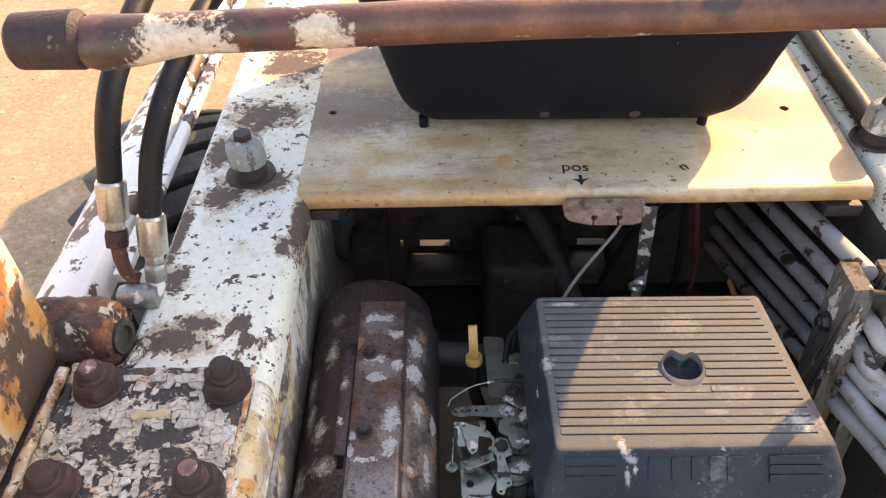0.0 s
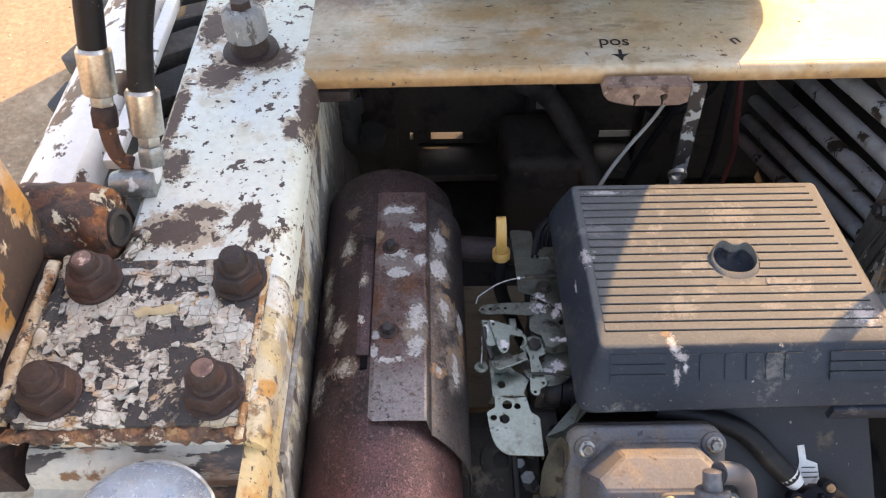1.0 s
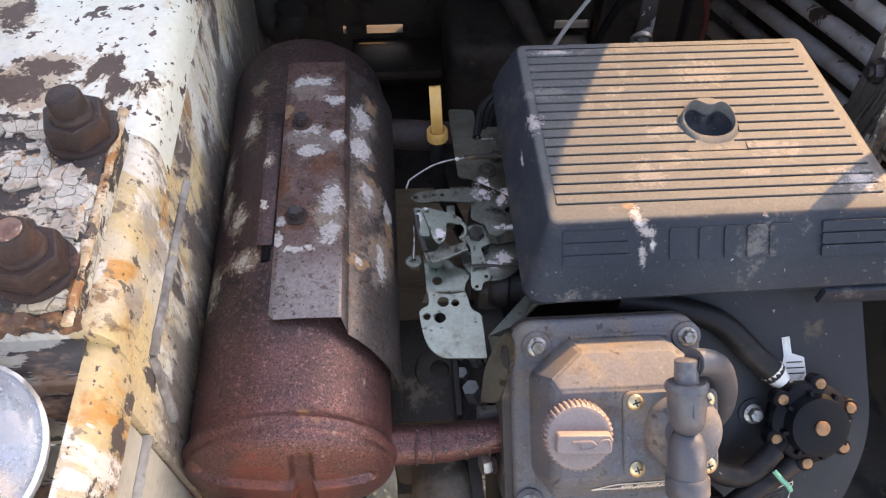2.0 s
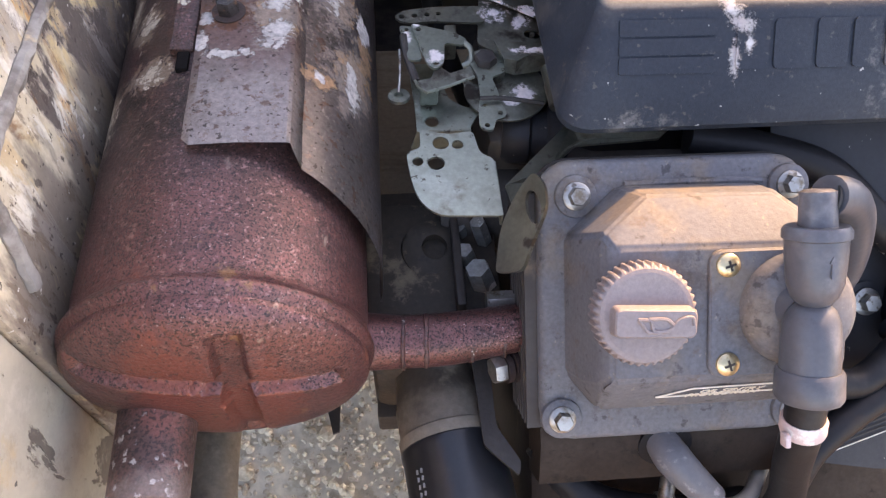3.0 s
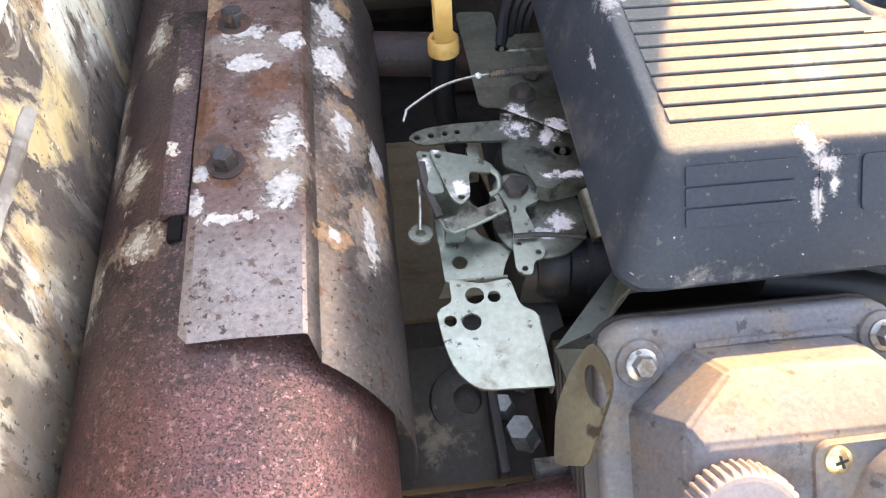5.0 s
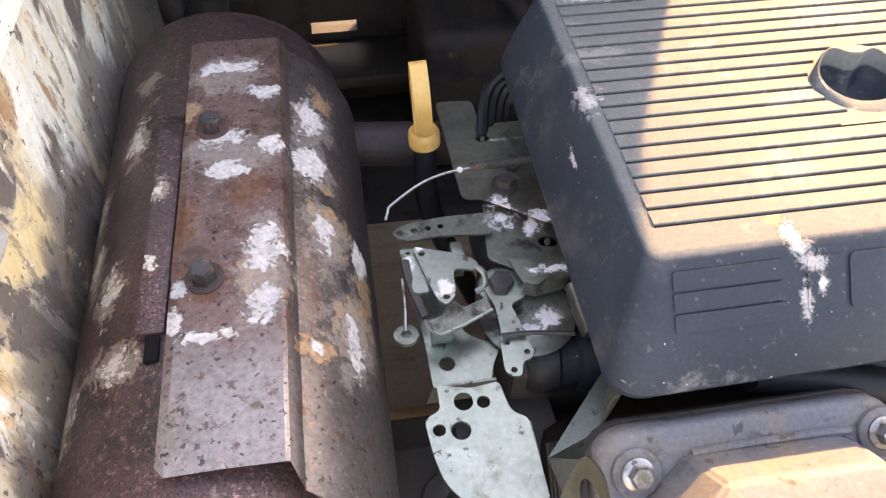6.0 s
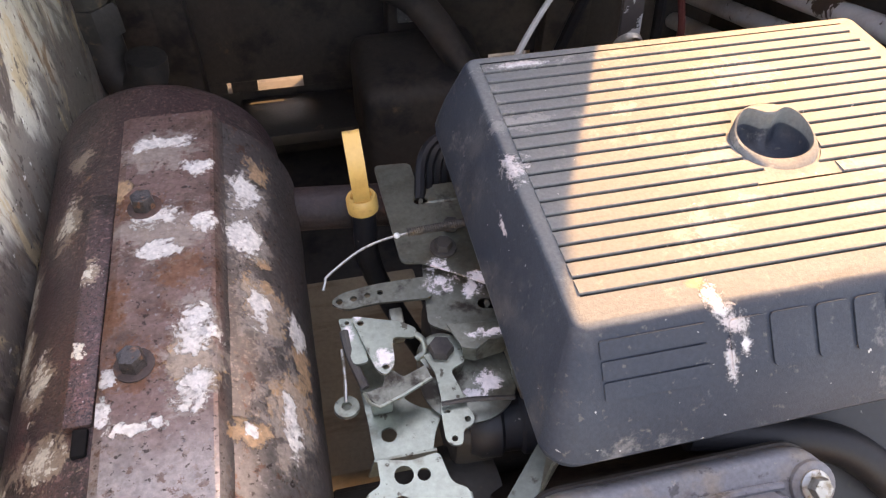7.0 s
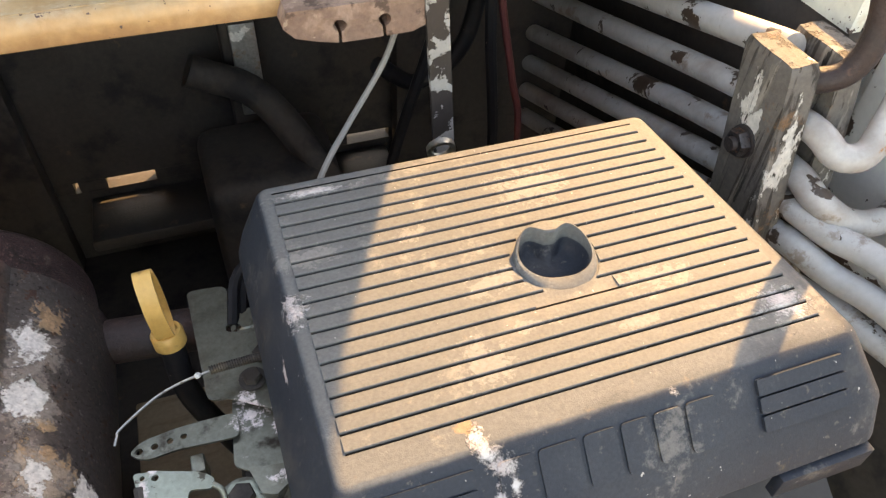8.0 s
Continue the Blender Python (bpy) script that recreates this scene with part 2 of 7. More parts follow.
M["seat_plate"] = material("rust_stained_cream_paint", (0.60, 0.545, 0.44), 0.5, layers=[
    L((0.57, 0.42, 0.24), 7, 0.44, 0.62, stretch=(0.6, 1, 1), amount=0.8), L((0.52, 0.28, 0.11), 9, 0.48, 0.66, stretch=(0.6, 1, 1)), L((0.32, 0.22, 0.12), 60, 0.55, 0.66, stretch=(0.25, 1, 1), amount=0.6),
    L((0.36, 0.27, 0.165), 5, 0.43, 0.6, amount=0.75), L((0.28, 0.18, 0.09), 22, 0.54, 0.68, rgh=0.7, amount=0.55), L((0.42, 0.24, 0.09), 40, 0.2, 1.9, kind="spots", spots=[(0.03, 0.955, 0.861, 0.06, 0.02), (0.405, 0.95, 0.861, 0.03, 0.035), (-0.06, 0.92, 0.861, 0.05, 0.014), (-0.1, 1.12, 0.861, 0.06, 0.04), (-0.03, 0.862, 0.861, 0.12, 0.014), (0.47, 1.04, 0.861, 0.09, 0.05), (0.53, 0.92, 0.861, 0.05, 0.05)], amount=0.75), L((0.2, 0.15, 0.1), 90, 0.58, 0.66, stretch=(0.15, 1, 1), amount=0.7, within=(6, 0.42, 0.56)),
    L((0.45, 0.24, 0.08), 40, 0.85, 0.84, kind="along", axis="Y", rag=0.03, amount=0.6), L((0.52, 0.30, 0.13), 30, 0.866, 0.846, kind="along", axis="Z", rag=0.022, amount=0.7), L((0.27, 0.13, 0.055), 60, 0.856, 0.838, kind="along", axis="Z", rag=0.026, amount=0.85), L((0.1, 0.07, 0.055), 70, 0.64, 0.68, stretch=(0.4, 1, 1), within=(30, 0.5, 0.6)),
    L((0.14, 0.07, 0.05), 60, 1.0, 2.6, kind="spots", spots=[(-0.137, 1.035, 0.86, 0.075, 0.034), (0.522, 1.032, 0.86, 0.06, 0.028), (-0.1, 1.21, 0.86, 0.07, 0.02)], amount=0.85),
    L((0.36, 0.20, 0.085), 32, 0.53, 0.64, detail=8, rgh=0.75, stretch=(1, 1, 0.5), amount=0.75, within=(7, 0.5, 0.6)), L((0.15, 0.07, 0.03), 26, 0.68, 0.72), L((0.1, 0.06, 0.05), 110, 0.68, 0.70, detail=3)], fine=(160, 0.1), bump=0.12)
M["rust"] = material("brown_rust", (0.045, 0.031, 0.029), 0.5, layers=[L((0.085, 0.045, 0.036), 18, 0.5, 0.68), L((0.14, 0.07, 0.05), 45, 0.6, 0.7, amount=0.8), L((0.035, 0.03, 0.03), 12, 0.52, 0.65), L((0.34, 0.22, 0.18), 60, 0.67, 0.73, amount=0.6)], fine=(300, 0.25), bump=0.5, bump_scale=320, spec=0.22)
M["rust_orange"] = material("orange_rust_and_paint", (0.13, 0.055, 0.033), 0.75, layers=[L((0.34, 0.12, 0.035), 18, 0.5, 0.62, rgh=0.7), L((0.05, 0.032, 0.027), 26, 0.48, 0.58, rgh=0.7, relief=-0.6), L((0.6, 0.52, 0.38), 24, 0.565, 0.59, warp=0.5, rgh=0.7, relief=0.9), L((0.42, 0.24, 0.1), 55, 0.6, 0.68, amount=0.7)], fine=(220, 0.25), bump=0.6)
M["arm"] = material("weathered_white_arm_paint", (0.62, 0.55, 0.45), 0.5, layers=[L((0.56, 0.27, 0.075), 9, 0.46, 0.62, stretch=(1, 1, 0.6)), L((0.30, 0.12, 0.045), 12, 0.50, 0.6, warp=0.4, rgh=0.66, stretch=(1, 1, 0.6)), L((0.09, 0.06, 0.048), 10, 0.515, 0.535, warp=0.5, rgh=0.66, relief=-1.0, stretch=(1, 1, 0.7)), L((0.2, 0.1, 0.05), 40, 0.58, 0.66, rgh=0.7, amount=0.7), L((0.1, 0.07, 0.055), 50, 0.63, 0.65, detail=4)], fine=(150, 0.14))
M["beam"] = material("white_beam_paint", (0.74, 0.74, 0.72), 0.45, layers=[L((0.5, 0.35, 0.15), 6, 0.6, 0.75), L((0.1, 0.065, 0.052), 15, 0.55, 0.562, warp=0.4, rgh=0.68, relief=-0.8), L(DKRUST, 60, 0.7, 0.71, detail=3)], fine=(150, 0.06))
M["bar"] = material("rusty_bar_steel", (0.1, 0.042, 0.03), 0.42, layers=[L((0.17, 0.075, 0.045), 16, 0.5, 0.64), L((0.55, 0.46, 0.38), 40, 0.635, 0.655, rgh=0.7, stretch=(0.5, 1, 1), relief=0.6), L((0.06, 0.035, 0.028), 24, 0.54, 0.64), L((0.58, 0.48, 0.38), 50, 0.55, 0.8, kind="spots", spots=[(-0.118, 0.47, 1.266, 0.040, 0.016), (-0.045, 0.47, 1.272, 0.020, 0.012)], relief=0.6)], bump=0.4)
SPLAT = (0.86, 0.81, 0.77)
M["muffler"] = material("rusted_muffler_steel", (0.085, 0.049, 0.047), 0.34, metal=0.48, layers=[
    L((0.030, 0.022, 0.021), 30, 0.5, 0.62, rgh=0.7), L((0.10, 0.045, 0.034), 46, 0.56, 0.66, rgh=0.72, amount=0.8), L((0.185, 0.075, 0.068), 24, 0.50, 0.40, kind="along", axis="Y", rag=0.12, amount=0.9),
    L((0.23, 0.080, 0.068), 34, 0.5, 0.6, within=(7, 0.5, 0.62), amount=0.35), L((0.075, 0.040, 0.040), 24, 0.5, 0.62, rgh=0.7, amount=0.6),
    L((0.42, 0.24, 0.22), 330, 0.54, 0.66, detail=4, amount=0.45, within=(10, 0.42, 0.56)), L((0.026, 0.018, 0.019), 820, 0.545, 0.575, detail=3, rgh=0.6, amount=0.85, relief=-0.4), L((0.27, 0.075, 0.050), 46, 0.5, 1.1, kind="spots", spots=[(-0.095, 0.362, 0.690, 0.028, 0.05), (-0.045, 0.365, 0.672, 0.014, 0.05), (-0.075, 0.362, 0.645, 0.03, 0.05)], amount=0.65), L((0.022, 0.016, 0.016), 400, 0.60, 0.625, detail=4, amount=0.75), L((0.04, 0.026, 0.025), 150, 0.60, 0.66, detail=6, rgh=0.7, amount=0.6), L((0.60, 0.48, 0.46), 700, 0.70, 0.73, detail=2, amount=0.7),
    L((0.30, 0.16, 0.08), 60, 0.62, 0.7, within=(9, 0.5, 0.58), amount=0.8), L((0.50, 0.43, 0.35), 80, 0.63, 0.67, within=(13, 0.58, 0.64), amount=0.5, stretch=(1, 0.6, 1)),
    L((0.40, 0.30, 0.22), 60, 0.60, 0.78, kind="spots", spots=[(-0.121, 0.684, 0.731, 0.012, 0.024), (-0.144, 0.648, 0.709, 0.010, 0.030), (-0.126, 0.574, 0.729, 0.014, 0.022), (-0.117, 0.5265, 0.733, 0.025, 0.017), (-0.145, 0.515, 0.71, 0.012, 0.03), (-0.099, 0.631, 0.742, 0.007, 0.014), (-0.139, 0.60, 0.716, 0.008, 0.03), (-0.12, 0.738, 0.732, 0.014, 0.016)], rag=2.6, amount=0.7),
    L((0.70, 0.64, 0.54), 75, 0.34, 0.46, kind="spots", spots=[(-0.121, 0.684, 0.731, 0.012, 0.026), (-0.144, 0.648, 0.709, 0.008, 0.030), (-0.126, 0.574, 0.729, 0.013, 0.022), (-0.117, 0.5265, 0.733, 0.024, 0.014), (-0.145, 0.515, 0.71, 0.012, 0.03), (-0.099, 0.631, 0.742, 0.008, 0.016), (-0.1005, 0.579, 0.744, 0.006, 0.011), (-0.139, 0.60, 0.716, 0.007, 0.03)], amount=0.95, rag=2.8, relief=0.6)], fine=(500, 0.28), bump=0.45, bump_scale=520, spec=0.75)
M["stub"] = material("scorched_stub_steel", (0.1, 0.055, 0.05), 0.45, metal=0.2, layers=[L((0.2, 0.08, 0.065), 30, 0.46, 0.62), L((0.035, 0.026, 0.026), 500, 0.5, 0.58, detail=5, amount=0.8), L((0.36, 0.3, 0.27), 60, 0.328, 0.316, kind="along", axis="Y", rag=0.03, amount=0.4), L((0.6, 0.58, 0.56), 160, 0.56, 0.62, detail=4, amount=0.7, within=(40, 0.5, 0.6))], fine=(500, 0.3), bump=0.6, bump_scale=500)
# Black that paints shade into the strip's gap and the outlet's sooty inside.
M["soot_shade"] = material("soot_and_shade_black", (0.008, 0.007, 0.007), 0.9, layers=[L((0.02, 0.016, 0.014), 60, 0.5, 0.65)], fine=(300, 0.15), spec=0.1)
M["shield"] = material("stained_shield_steel", (0.29, 0.180, 0.158), 0.40, metal=0.55, layers=[
    L((0.19, 0.120, 0.102), 30, 0.48, 0.62, rgh=0.7, rough=0.45), L((0.37, 0.28, 0.255), 60, 0.56, 0.68, rgh=0.75, amount=0.5), L((0.20, 0.085, 0.045), 34, 0.6, 0.7, rough=0.65, amount=0.7),
    # Lighter grey towards the front end, darker grey right of the fold.
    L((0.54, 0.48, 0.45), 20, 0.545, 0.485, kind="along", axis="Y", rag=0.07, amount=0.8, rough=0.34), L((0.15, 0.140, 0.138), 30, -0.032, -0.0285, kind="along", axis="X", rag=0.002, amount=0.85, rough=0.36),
    L((0.17, 0.075, 0.045), 120, 0.56, 0.62, detail=5, rgh=0.72, amount=0.7, within=(14, 0.46, 0.56)), L((0.05, 0.035, 0.03), 300, 0.61, 0.65, detail=4, amount=0.75, relief=-0.3), L((0.045, 0.033, 0.03), 120, 0.665, 0.69, detail=4, amount=0.75), L((0.40, 0.36, 0.35), 300, 0.64, 0.67, detail=3, amount=0.6),
    L((0.30, 0.12, 0.05), 70, 0.55, 1.15, kind="spots", spots=[(-0.0715, 0.5625, 0.749, 0.017, 0.017), (-0.0715, 0.672, 0.75, 0.016, 0.013), (-0.05, 0.62, 0.75, 0.014, 0.012), (-0.085, 0.60, 0.749, 0.008, 0.02)], rough=0.7, amount=0.6, rag=3.0),
    L((0.62, 0.42, 0.27), 60, 0.58, 0.80, kind="spots", blob=True, rag=2.9, spots=[(-0.002, 0.552, 0.709, 0.016, 0.030), (-0.018, 0.525, 0.731, 0.016, 0.013), (-0.0096, 0.7224, 0.721, 0.014, 0.014), (-0.011, 0.606, 0.724, 0.016, 0.028), (0.005, 0.578, 0.70, 0.008, 0.02), (-0.010, 0.64, 0.725, 0.012, 0.008), (-0.088, 0.690, 0.749, 0.010, 0.014), (-0.046, 0.560, 0.749, 0.016, 0.024)], rough=0.75, relief=0.6),
    L((0.46, 0.38, 0.33), 70, 0.75, 1.1, kind="spots", blob=True, rag=3.0, spots=[(-0.066, 0.720, 0.749, 0.022, 0.018), (-0.062, 0.652, 0.749, 0.024, 0.020), (-0.043, 0.565, 0.749, 0.015, 0.034), (-0.014, 0.690, 0.729, 0.016, 0.022), (-0.016, 0.655, 0.73, 0.016, 0.020), (-0.010, 0.60, 0.725, 0.014, 0.030), (-0.004, 0.54, 0.71, 0.014, 0.028)], amount=0.7, rough=0.7, metal=0.0),
    L(SPLAT, 62, 0.56, 0.76, kind="spots", blob=True, rag=2.7, spots=[(-0.066, 0.728, 0.749, 0.026, 0.011), (-0.041, 0.7025, 0.749, 0.011, 0.012), (-0.017, 0.695, 0.729, 0.012, 0.021), (-0.0187, 0.657, 0.73, 0.014, 0.019), (-0.0385, 0.654, 0.749, 0.009, 0.013), (-0.0637, 0.664, 0.75, 0.021, 0.013), (-0.063, 0.637, 0.75, 0.015, 0.009), (-0.013, 0.604, 0.725, 0.008, 0.020), (-0.043, 0.578, 0.749, 0.013, 0.022), (-0.0427, 0.545, 0.749, 0.012, 0.018), (-0.0703, 0.528, 0.749, 0.019, 0.006), (-0.086, 0.537, 0.749, 0.005, 0.011), (-0.002, 0.536, 0.71, 0.006, 0.024), (-0.02, 0.526, 0.731, 0.009, 0.006), (-0.083, 0.558, 0.749, 0.007, 0.006), (0.004, 0.60, 0.70, 0.005, 0.018)], rough=0.8, metal=0.0, relief=0.8),
    L((0.30, 0.20, 0.15), 150, 0.585, 0.63, detail=5, rgh=0.72, amount=0.5, metal=0.0)], fine=(340, 0.3), bump=0.25, bump_scale=300, spec=0.6)
DUST = (0.28, 0.25, 0.2)
# The along-Z layer makes everything above z 0.786 paler and rougher.
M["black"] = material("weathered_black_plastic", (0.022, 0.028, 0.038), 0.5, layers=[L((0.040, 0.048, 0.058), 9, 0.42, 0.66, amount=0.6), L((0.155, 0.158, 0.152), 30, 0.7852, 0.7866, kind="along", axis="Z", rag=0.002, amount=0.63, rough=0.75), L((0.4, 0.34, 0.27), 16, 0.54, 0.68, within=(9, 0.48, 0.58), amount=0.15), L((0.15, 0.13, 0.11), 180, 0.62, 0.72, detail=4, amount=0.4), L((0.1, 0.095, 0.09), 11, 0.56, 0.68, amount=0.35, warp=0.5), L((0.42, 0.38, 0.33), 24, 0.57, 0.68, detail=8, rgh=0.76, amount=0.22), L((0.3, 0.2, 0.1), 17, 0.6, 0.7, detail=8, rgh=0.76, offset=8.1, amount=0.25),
    L((0.6, 0.55, 0.5), 60, 0.5, 0.75, rag=3.4, kind="spots", spots=[(0.395, 0.545, 0.788, 0.03, 0.018), (0.165, 0.715, 0.788, 0.035, 0.007), (0.15, 0.66, 0.788, 0.022, 0.01), (0.25, 0.61, 0.788, 0.03, 0.012), (0.335, 0.585, 0.788, 0.03, 0.012), (0.3, 0.68, 0.788, 0.03, 0.02), (0.22, 0.56, 0.788, 0.02, 0.02), (0.215, 0.66, 0.788, 0.012, 0.008), (0.31, 0.56, 0.788, 0.02, 0.006), (0.255, 0.575, 0.788, 0.014, 0.005)], amount=0.12),
    L((0.56, 0.54, 0.53), 110, 0.1, 1.0, kind="spots", spots=[(0.136, 0.624, 0.787, 0.008, 0.012), (0.203, 0.515, 0.786, 0.006, 0.008), (0.211, 0.508, 0.78, 0.006, 0.004), (0.206, 0.494, 0.766, 0.003, 0.012), (0.214, 0.5, 0.772, 0.003, 0.006), (0.395, 0.545, 0.788, 0.016, 0.012), (0.165, 0.715, 0.788, 0.02, 0.003), (0.305, 0.516, 0.786, 0.003, 0.003)], rough=0.8, amount=0.85, relief=0.6, rag=3.4),
    L((0.50, 0.45, 0.445), 80, 0.25, 0.6, kind="spots", rag=2.9, spots=[(0.134, 0.626, 0.787, 0.009, 0.013), (0.201, 0.522, 0.787, 0.008, 0.010), (0.208, 0.508, 0.78, 0.007, 0.006), (0.206, 0.496, 0.768, 0.003, 0.012), (0.396, 0.548, 0.788, 0.020, 0.008), (0.165, 0.717, 0.788, 0.022, 0.003), (0.1235, 0.598, 0.765, 0.0014, 0.020)], rough=0.8, relief=0.6, amount=0.9), L((0.42, 0.24, 0.10), 90, 0.3, 0.8, kind="spots", rag=2.9, spots=[(0.197, 0.529, 0.787, 0.007, 0.005)], amount=0.4),
    L((0.5, 0.48, 0.45), 240, 0.74, 0.76, detail=2, amount=0.7)], fine=(500, 0.18), bump=0.12, bump_scale=1100, spec=0.2)
M["seat_black"] = material("black_moulded_plastic", (0.006, 0.0072, 0.0105), 0.48, layers=[L((0.011, 0.012, 0.0145), 6, 0.45, 0.7), L((0.4, 0.38, 0.36), 160, 0.76, 0.77, detail=2, amount=0.6)], fine=(300, 0.15), bump=0.15, bump_scale=500, spec=0.13)
M["valve"] = material("dirty_grey_plastic", (0.135, 0.138, 0.150), 0.55, layers=[L((0.15, 0.155, 0.16), 8, 0.45, 0.7), L((0.20, 0.16, 0.12), 15, 0.5, 0.64, amount=0.7), L((0.055, 0.045, 0.037), 20, 0.53, 0.67, rgh=0.7, amount=0.6), L((0.11, 0.076, 0.050), 34, 0.57, 0.68, rgh=0.72, amount=0.55), L((0.03, 0.027, 0.025), 90, 0.6, 0.68, detail=5, amount=0.6), L((0.32, 0.28, 0.22), 200, 0.66, 0.72, detail=3, amount=0.4)], fine=(400, 0.2), bump=0.1, bump_scale=500, spec=0.2)
M["shroud"] = material("black_painted_shroud", (0.020, 0.021, 0.025), 0.45, spec=0.28, layers=[L((0.042, 0.041, 0.042), 9, 0.48, 0.7, amount=0.7), L((0.15, 0.11, 0.07), 20, 0.62, 0.72, amount=0.5), L((0.35, 0.33, 0.3), 150, 0.72, 0.74, detail=3, amount=0.6)], fine=(300, 0.15), bump=0.15)
M["zinc"] = material("green_zinc_plate", (0.30, 0.33, 0.275), 0.34, metal=0.8, layers=[L((0.21, 0.225, 0.185), 16, 0.45, 0.66), L((0.38, 0.41, 0.36), 30, 0.56, 0.66, amount=0.5), L((0.15, 0.125, 0.09), 30, 0.54, 0.68, rough=0.6, amount=0.8), L((0.07, 0.055, 0.042), 130, 0.62, 0.68, detail=4, rough=0.7, amount=0.8), L((0.74, 0.66, 0.63), 110, 0.3, 0.8, kind="spots", spots=[(0.052, 0.572, 0.701, 0.008, 0.01), (0.033, 0.596, 0.70, 0.005, 0.012), (0.04, 0.604, 0.701, 0.004, 0.004)], rough=0.8, metal=0.0)], fine=(300, 0.16), bump=0.1)
M["zinc_dirty"] = material("grimy_zinc_steel", (0.19, 0.195, 0.16), 0.34, metal=0.7, layers=[L((0.12, 0.11, 0.085), 20, 0.48, 0.66), L((0.05, 0.04, 0.032), 34, 0.56, 0.68, rough=0.65), L((0.36, 0.37, 0.31), 50, 0.6, 0.7, amount=0.6), L((0.76, 0.68, 0.66), 90, 0.45, 0.8, kind="spots", blob=True, rag=2.8, spots=[(0.098, 0.634, 0.69, 0.016, 0.014), (0.117, 0.624, 0.69, 0.013, 0.010), (0.118, 0.580, 0.7, 0.016, 0.005), (0.110, 0.556, 0.683, 0.010, 0.009), (0.100, 0.549, 0.683, 0.008, 0.006), (0.036, 0.6, 0.7, 0.01, 0.014), (0.09, 0.607, 0.69, 0.007, 0.005)], rough=0.8, metal=0.0)], fine=(300, 0.2), bump=0.15)
M["steel"] = material("bright_bolt_steel", (0.36, 0.35, 0.325), 0.38, metal=0.85, layers=[L((0.2, 0.16, 0.115), 90, 0.52, 0.66, rough=0.55), L((0.09, 0.065, 0.045), 160, 0.6, 0.68, rough=0.6, amount=0.8)], fine=(300, 0.18), bump=0.12)
M["zinc_bare"] = material("bare_zinc_plate", (0.20, 0.215, 0.185), 0.28, metal=0.92, layers=[L((0.12, 0.12, 0.10), 20, 0.48, 0.66), L((0.06, 0.05, 0.04), 60, 0.58, 0.68, rough=0.6)], fine=(300, 0.15), bump=0.08)
M["gold"] = material("yellow_zinc_screw", (0.6, 0.49, 0.3), 0.32, metal=0.85, layers=[L((0.35, 0.25, 0.12), 150, 0.55, 0.7)], bump=0.05)
M["crimp"] = material("worn_crimp_steel", (0.56, 0.53, 0.47), 0.3, metal=0.85, layers=[L((0.4, 0.3, 0.2), 40, 0.6, 0.75, rough=0.5), L((0.2, 0.15, 0.11), 90, 0.68, 0.74)], bump=0.08)
M["fitting"] = material("grey_zinc_fitting", (0.3, 0.31, 0.3), 0.4, metal=0.7, layers=[L((0.3, 0.17, 0.09), 40, 0.57, 0.7, rough=0.7), L((0.62, 0.62, 0.6), 30, 0.6, 0.63, metal=0.0)], bump=0.1)
M["rubber"] = material("black_rubber_hose", (0.010, 0.010, 0.012), 0.5, spec=0.25, layers=[L((0.035, 0.032, 0.03), 20, 0.54, 0.72), L((0.35, 0.33, 0.3), 160, 0.75, 0.76, detail=2, amount=0.5)], fine=(300, 0.15), bump=0.15)
M["tyre"] = material("dusty_tyre_rubber", (0.050, 0.054, 0.058), 0.7, layers=[L((0.15, 0.14, 0.125), 12, 0.48, 0.68), L((0.22, 0.2, 0.17), 60, 0.58, 0.7, amount=0.6)], fine=(200, 0.2), bump=0.4)
M["grey_rubber"] = material("grey_rubber", (0.075, 0.077, 0.088), 0.40, layers=[L((0.16, 0.155, 0.165), 25, 0.52, 0.68), L((0.04, 0.036, 0.034), 40, 0.58, 0.7, amount=0.6)], fine=(300, 0.12))
M["yellow"] = material("yellow_plastic", (0.56, 0.33, 0.10), 0.42, layers=[L((0.40, 0.21, 0.06), 30, 0.5, 0.66), L((0.2, 0.11, 0.05), 90, 0.6, 0.7, amount=0.6)], fine=(300, 0.08), bump=0.05)
M["cap"] = material("dusty_grey_cap_plastic", (0.235, 0.195, 0.188), 0.55, layers=[L((0.27, 0.22, 0.195), 18, 0.48, 0.68), L((0.1, 0.085, 0.08), 60, 0.58, 0.72, amount=0.7)], fine=(400, 0.15), bump=0.2, bump_scale=500)
M["bumper"] = material("grey_rubber_bumper", (0.24, 0.245, 0.245), 0.6, layers=[L((0.52, 0.52, 0.49), 40, 0.54, 0.58, stretch=(1, 1, 0.4), rgh=0.7), L((0.10, 0.09, 0.085), 60, 0.53, 0.58, stretch=(1, 1, 0.3), rgh=0.7), L((0.34, 0.33, 0.31), 120, 0.6, 0.66)], fine=(200, 0.2), bump=0.5)
M["white_tube"] = material("chipped_white_tube", (0.44, 0.43, 0.42), 0.42, layers=[L((0.26, 0.22, 0.19), 10, 0.46, 0.66, amount=0.8), L((0.20, 0.14, 0.10), 30, 0.57, 0.66, rgh=0.7, amount=0.7), L((0.06, 0.04, 0.03), 24, 0.60, 0.612, warp=0.3, relief=-0.5), L((0.35, 0.15, 0.06), 40, 0.68, 0.72)], fine=(200, 0.08))
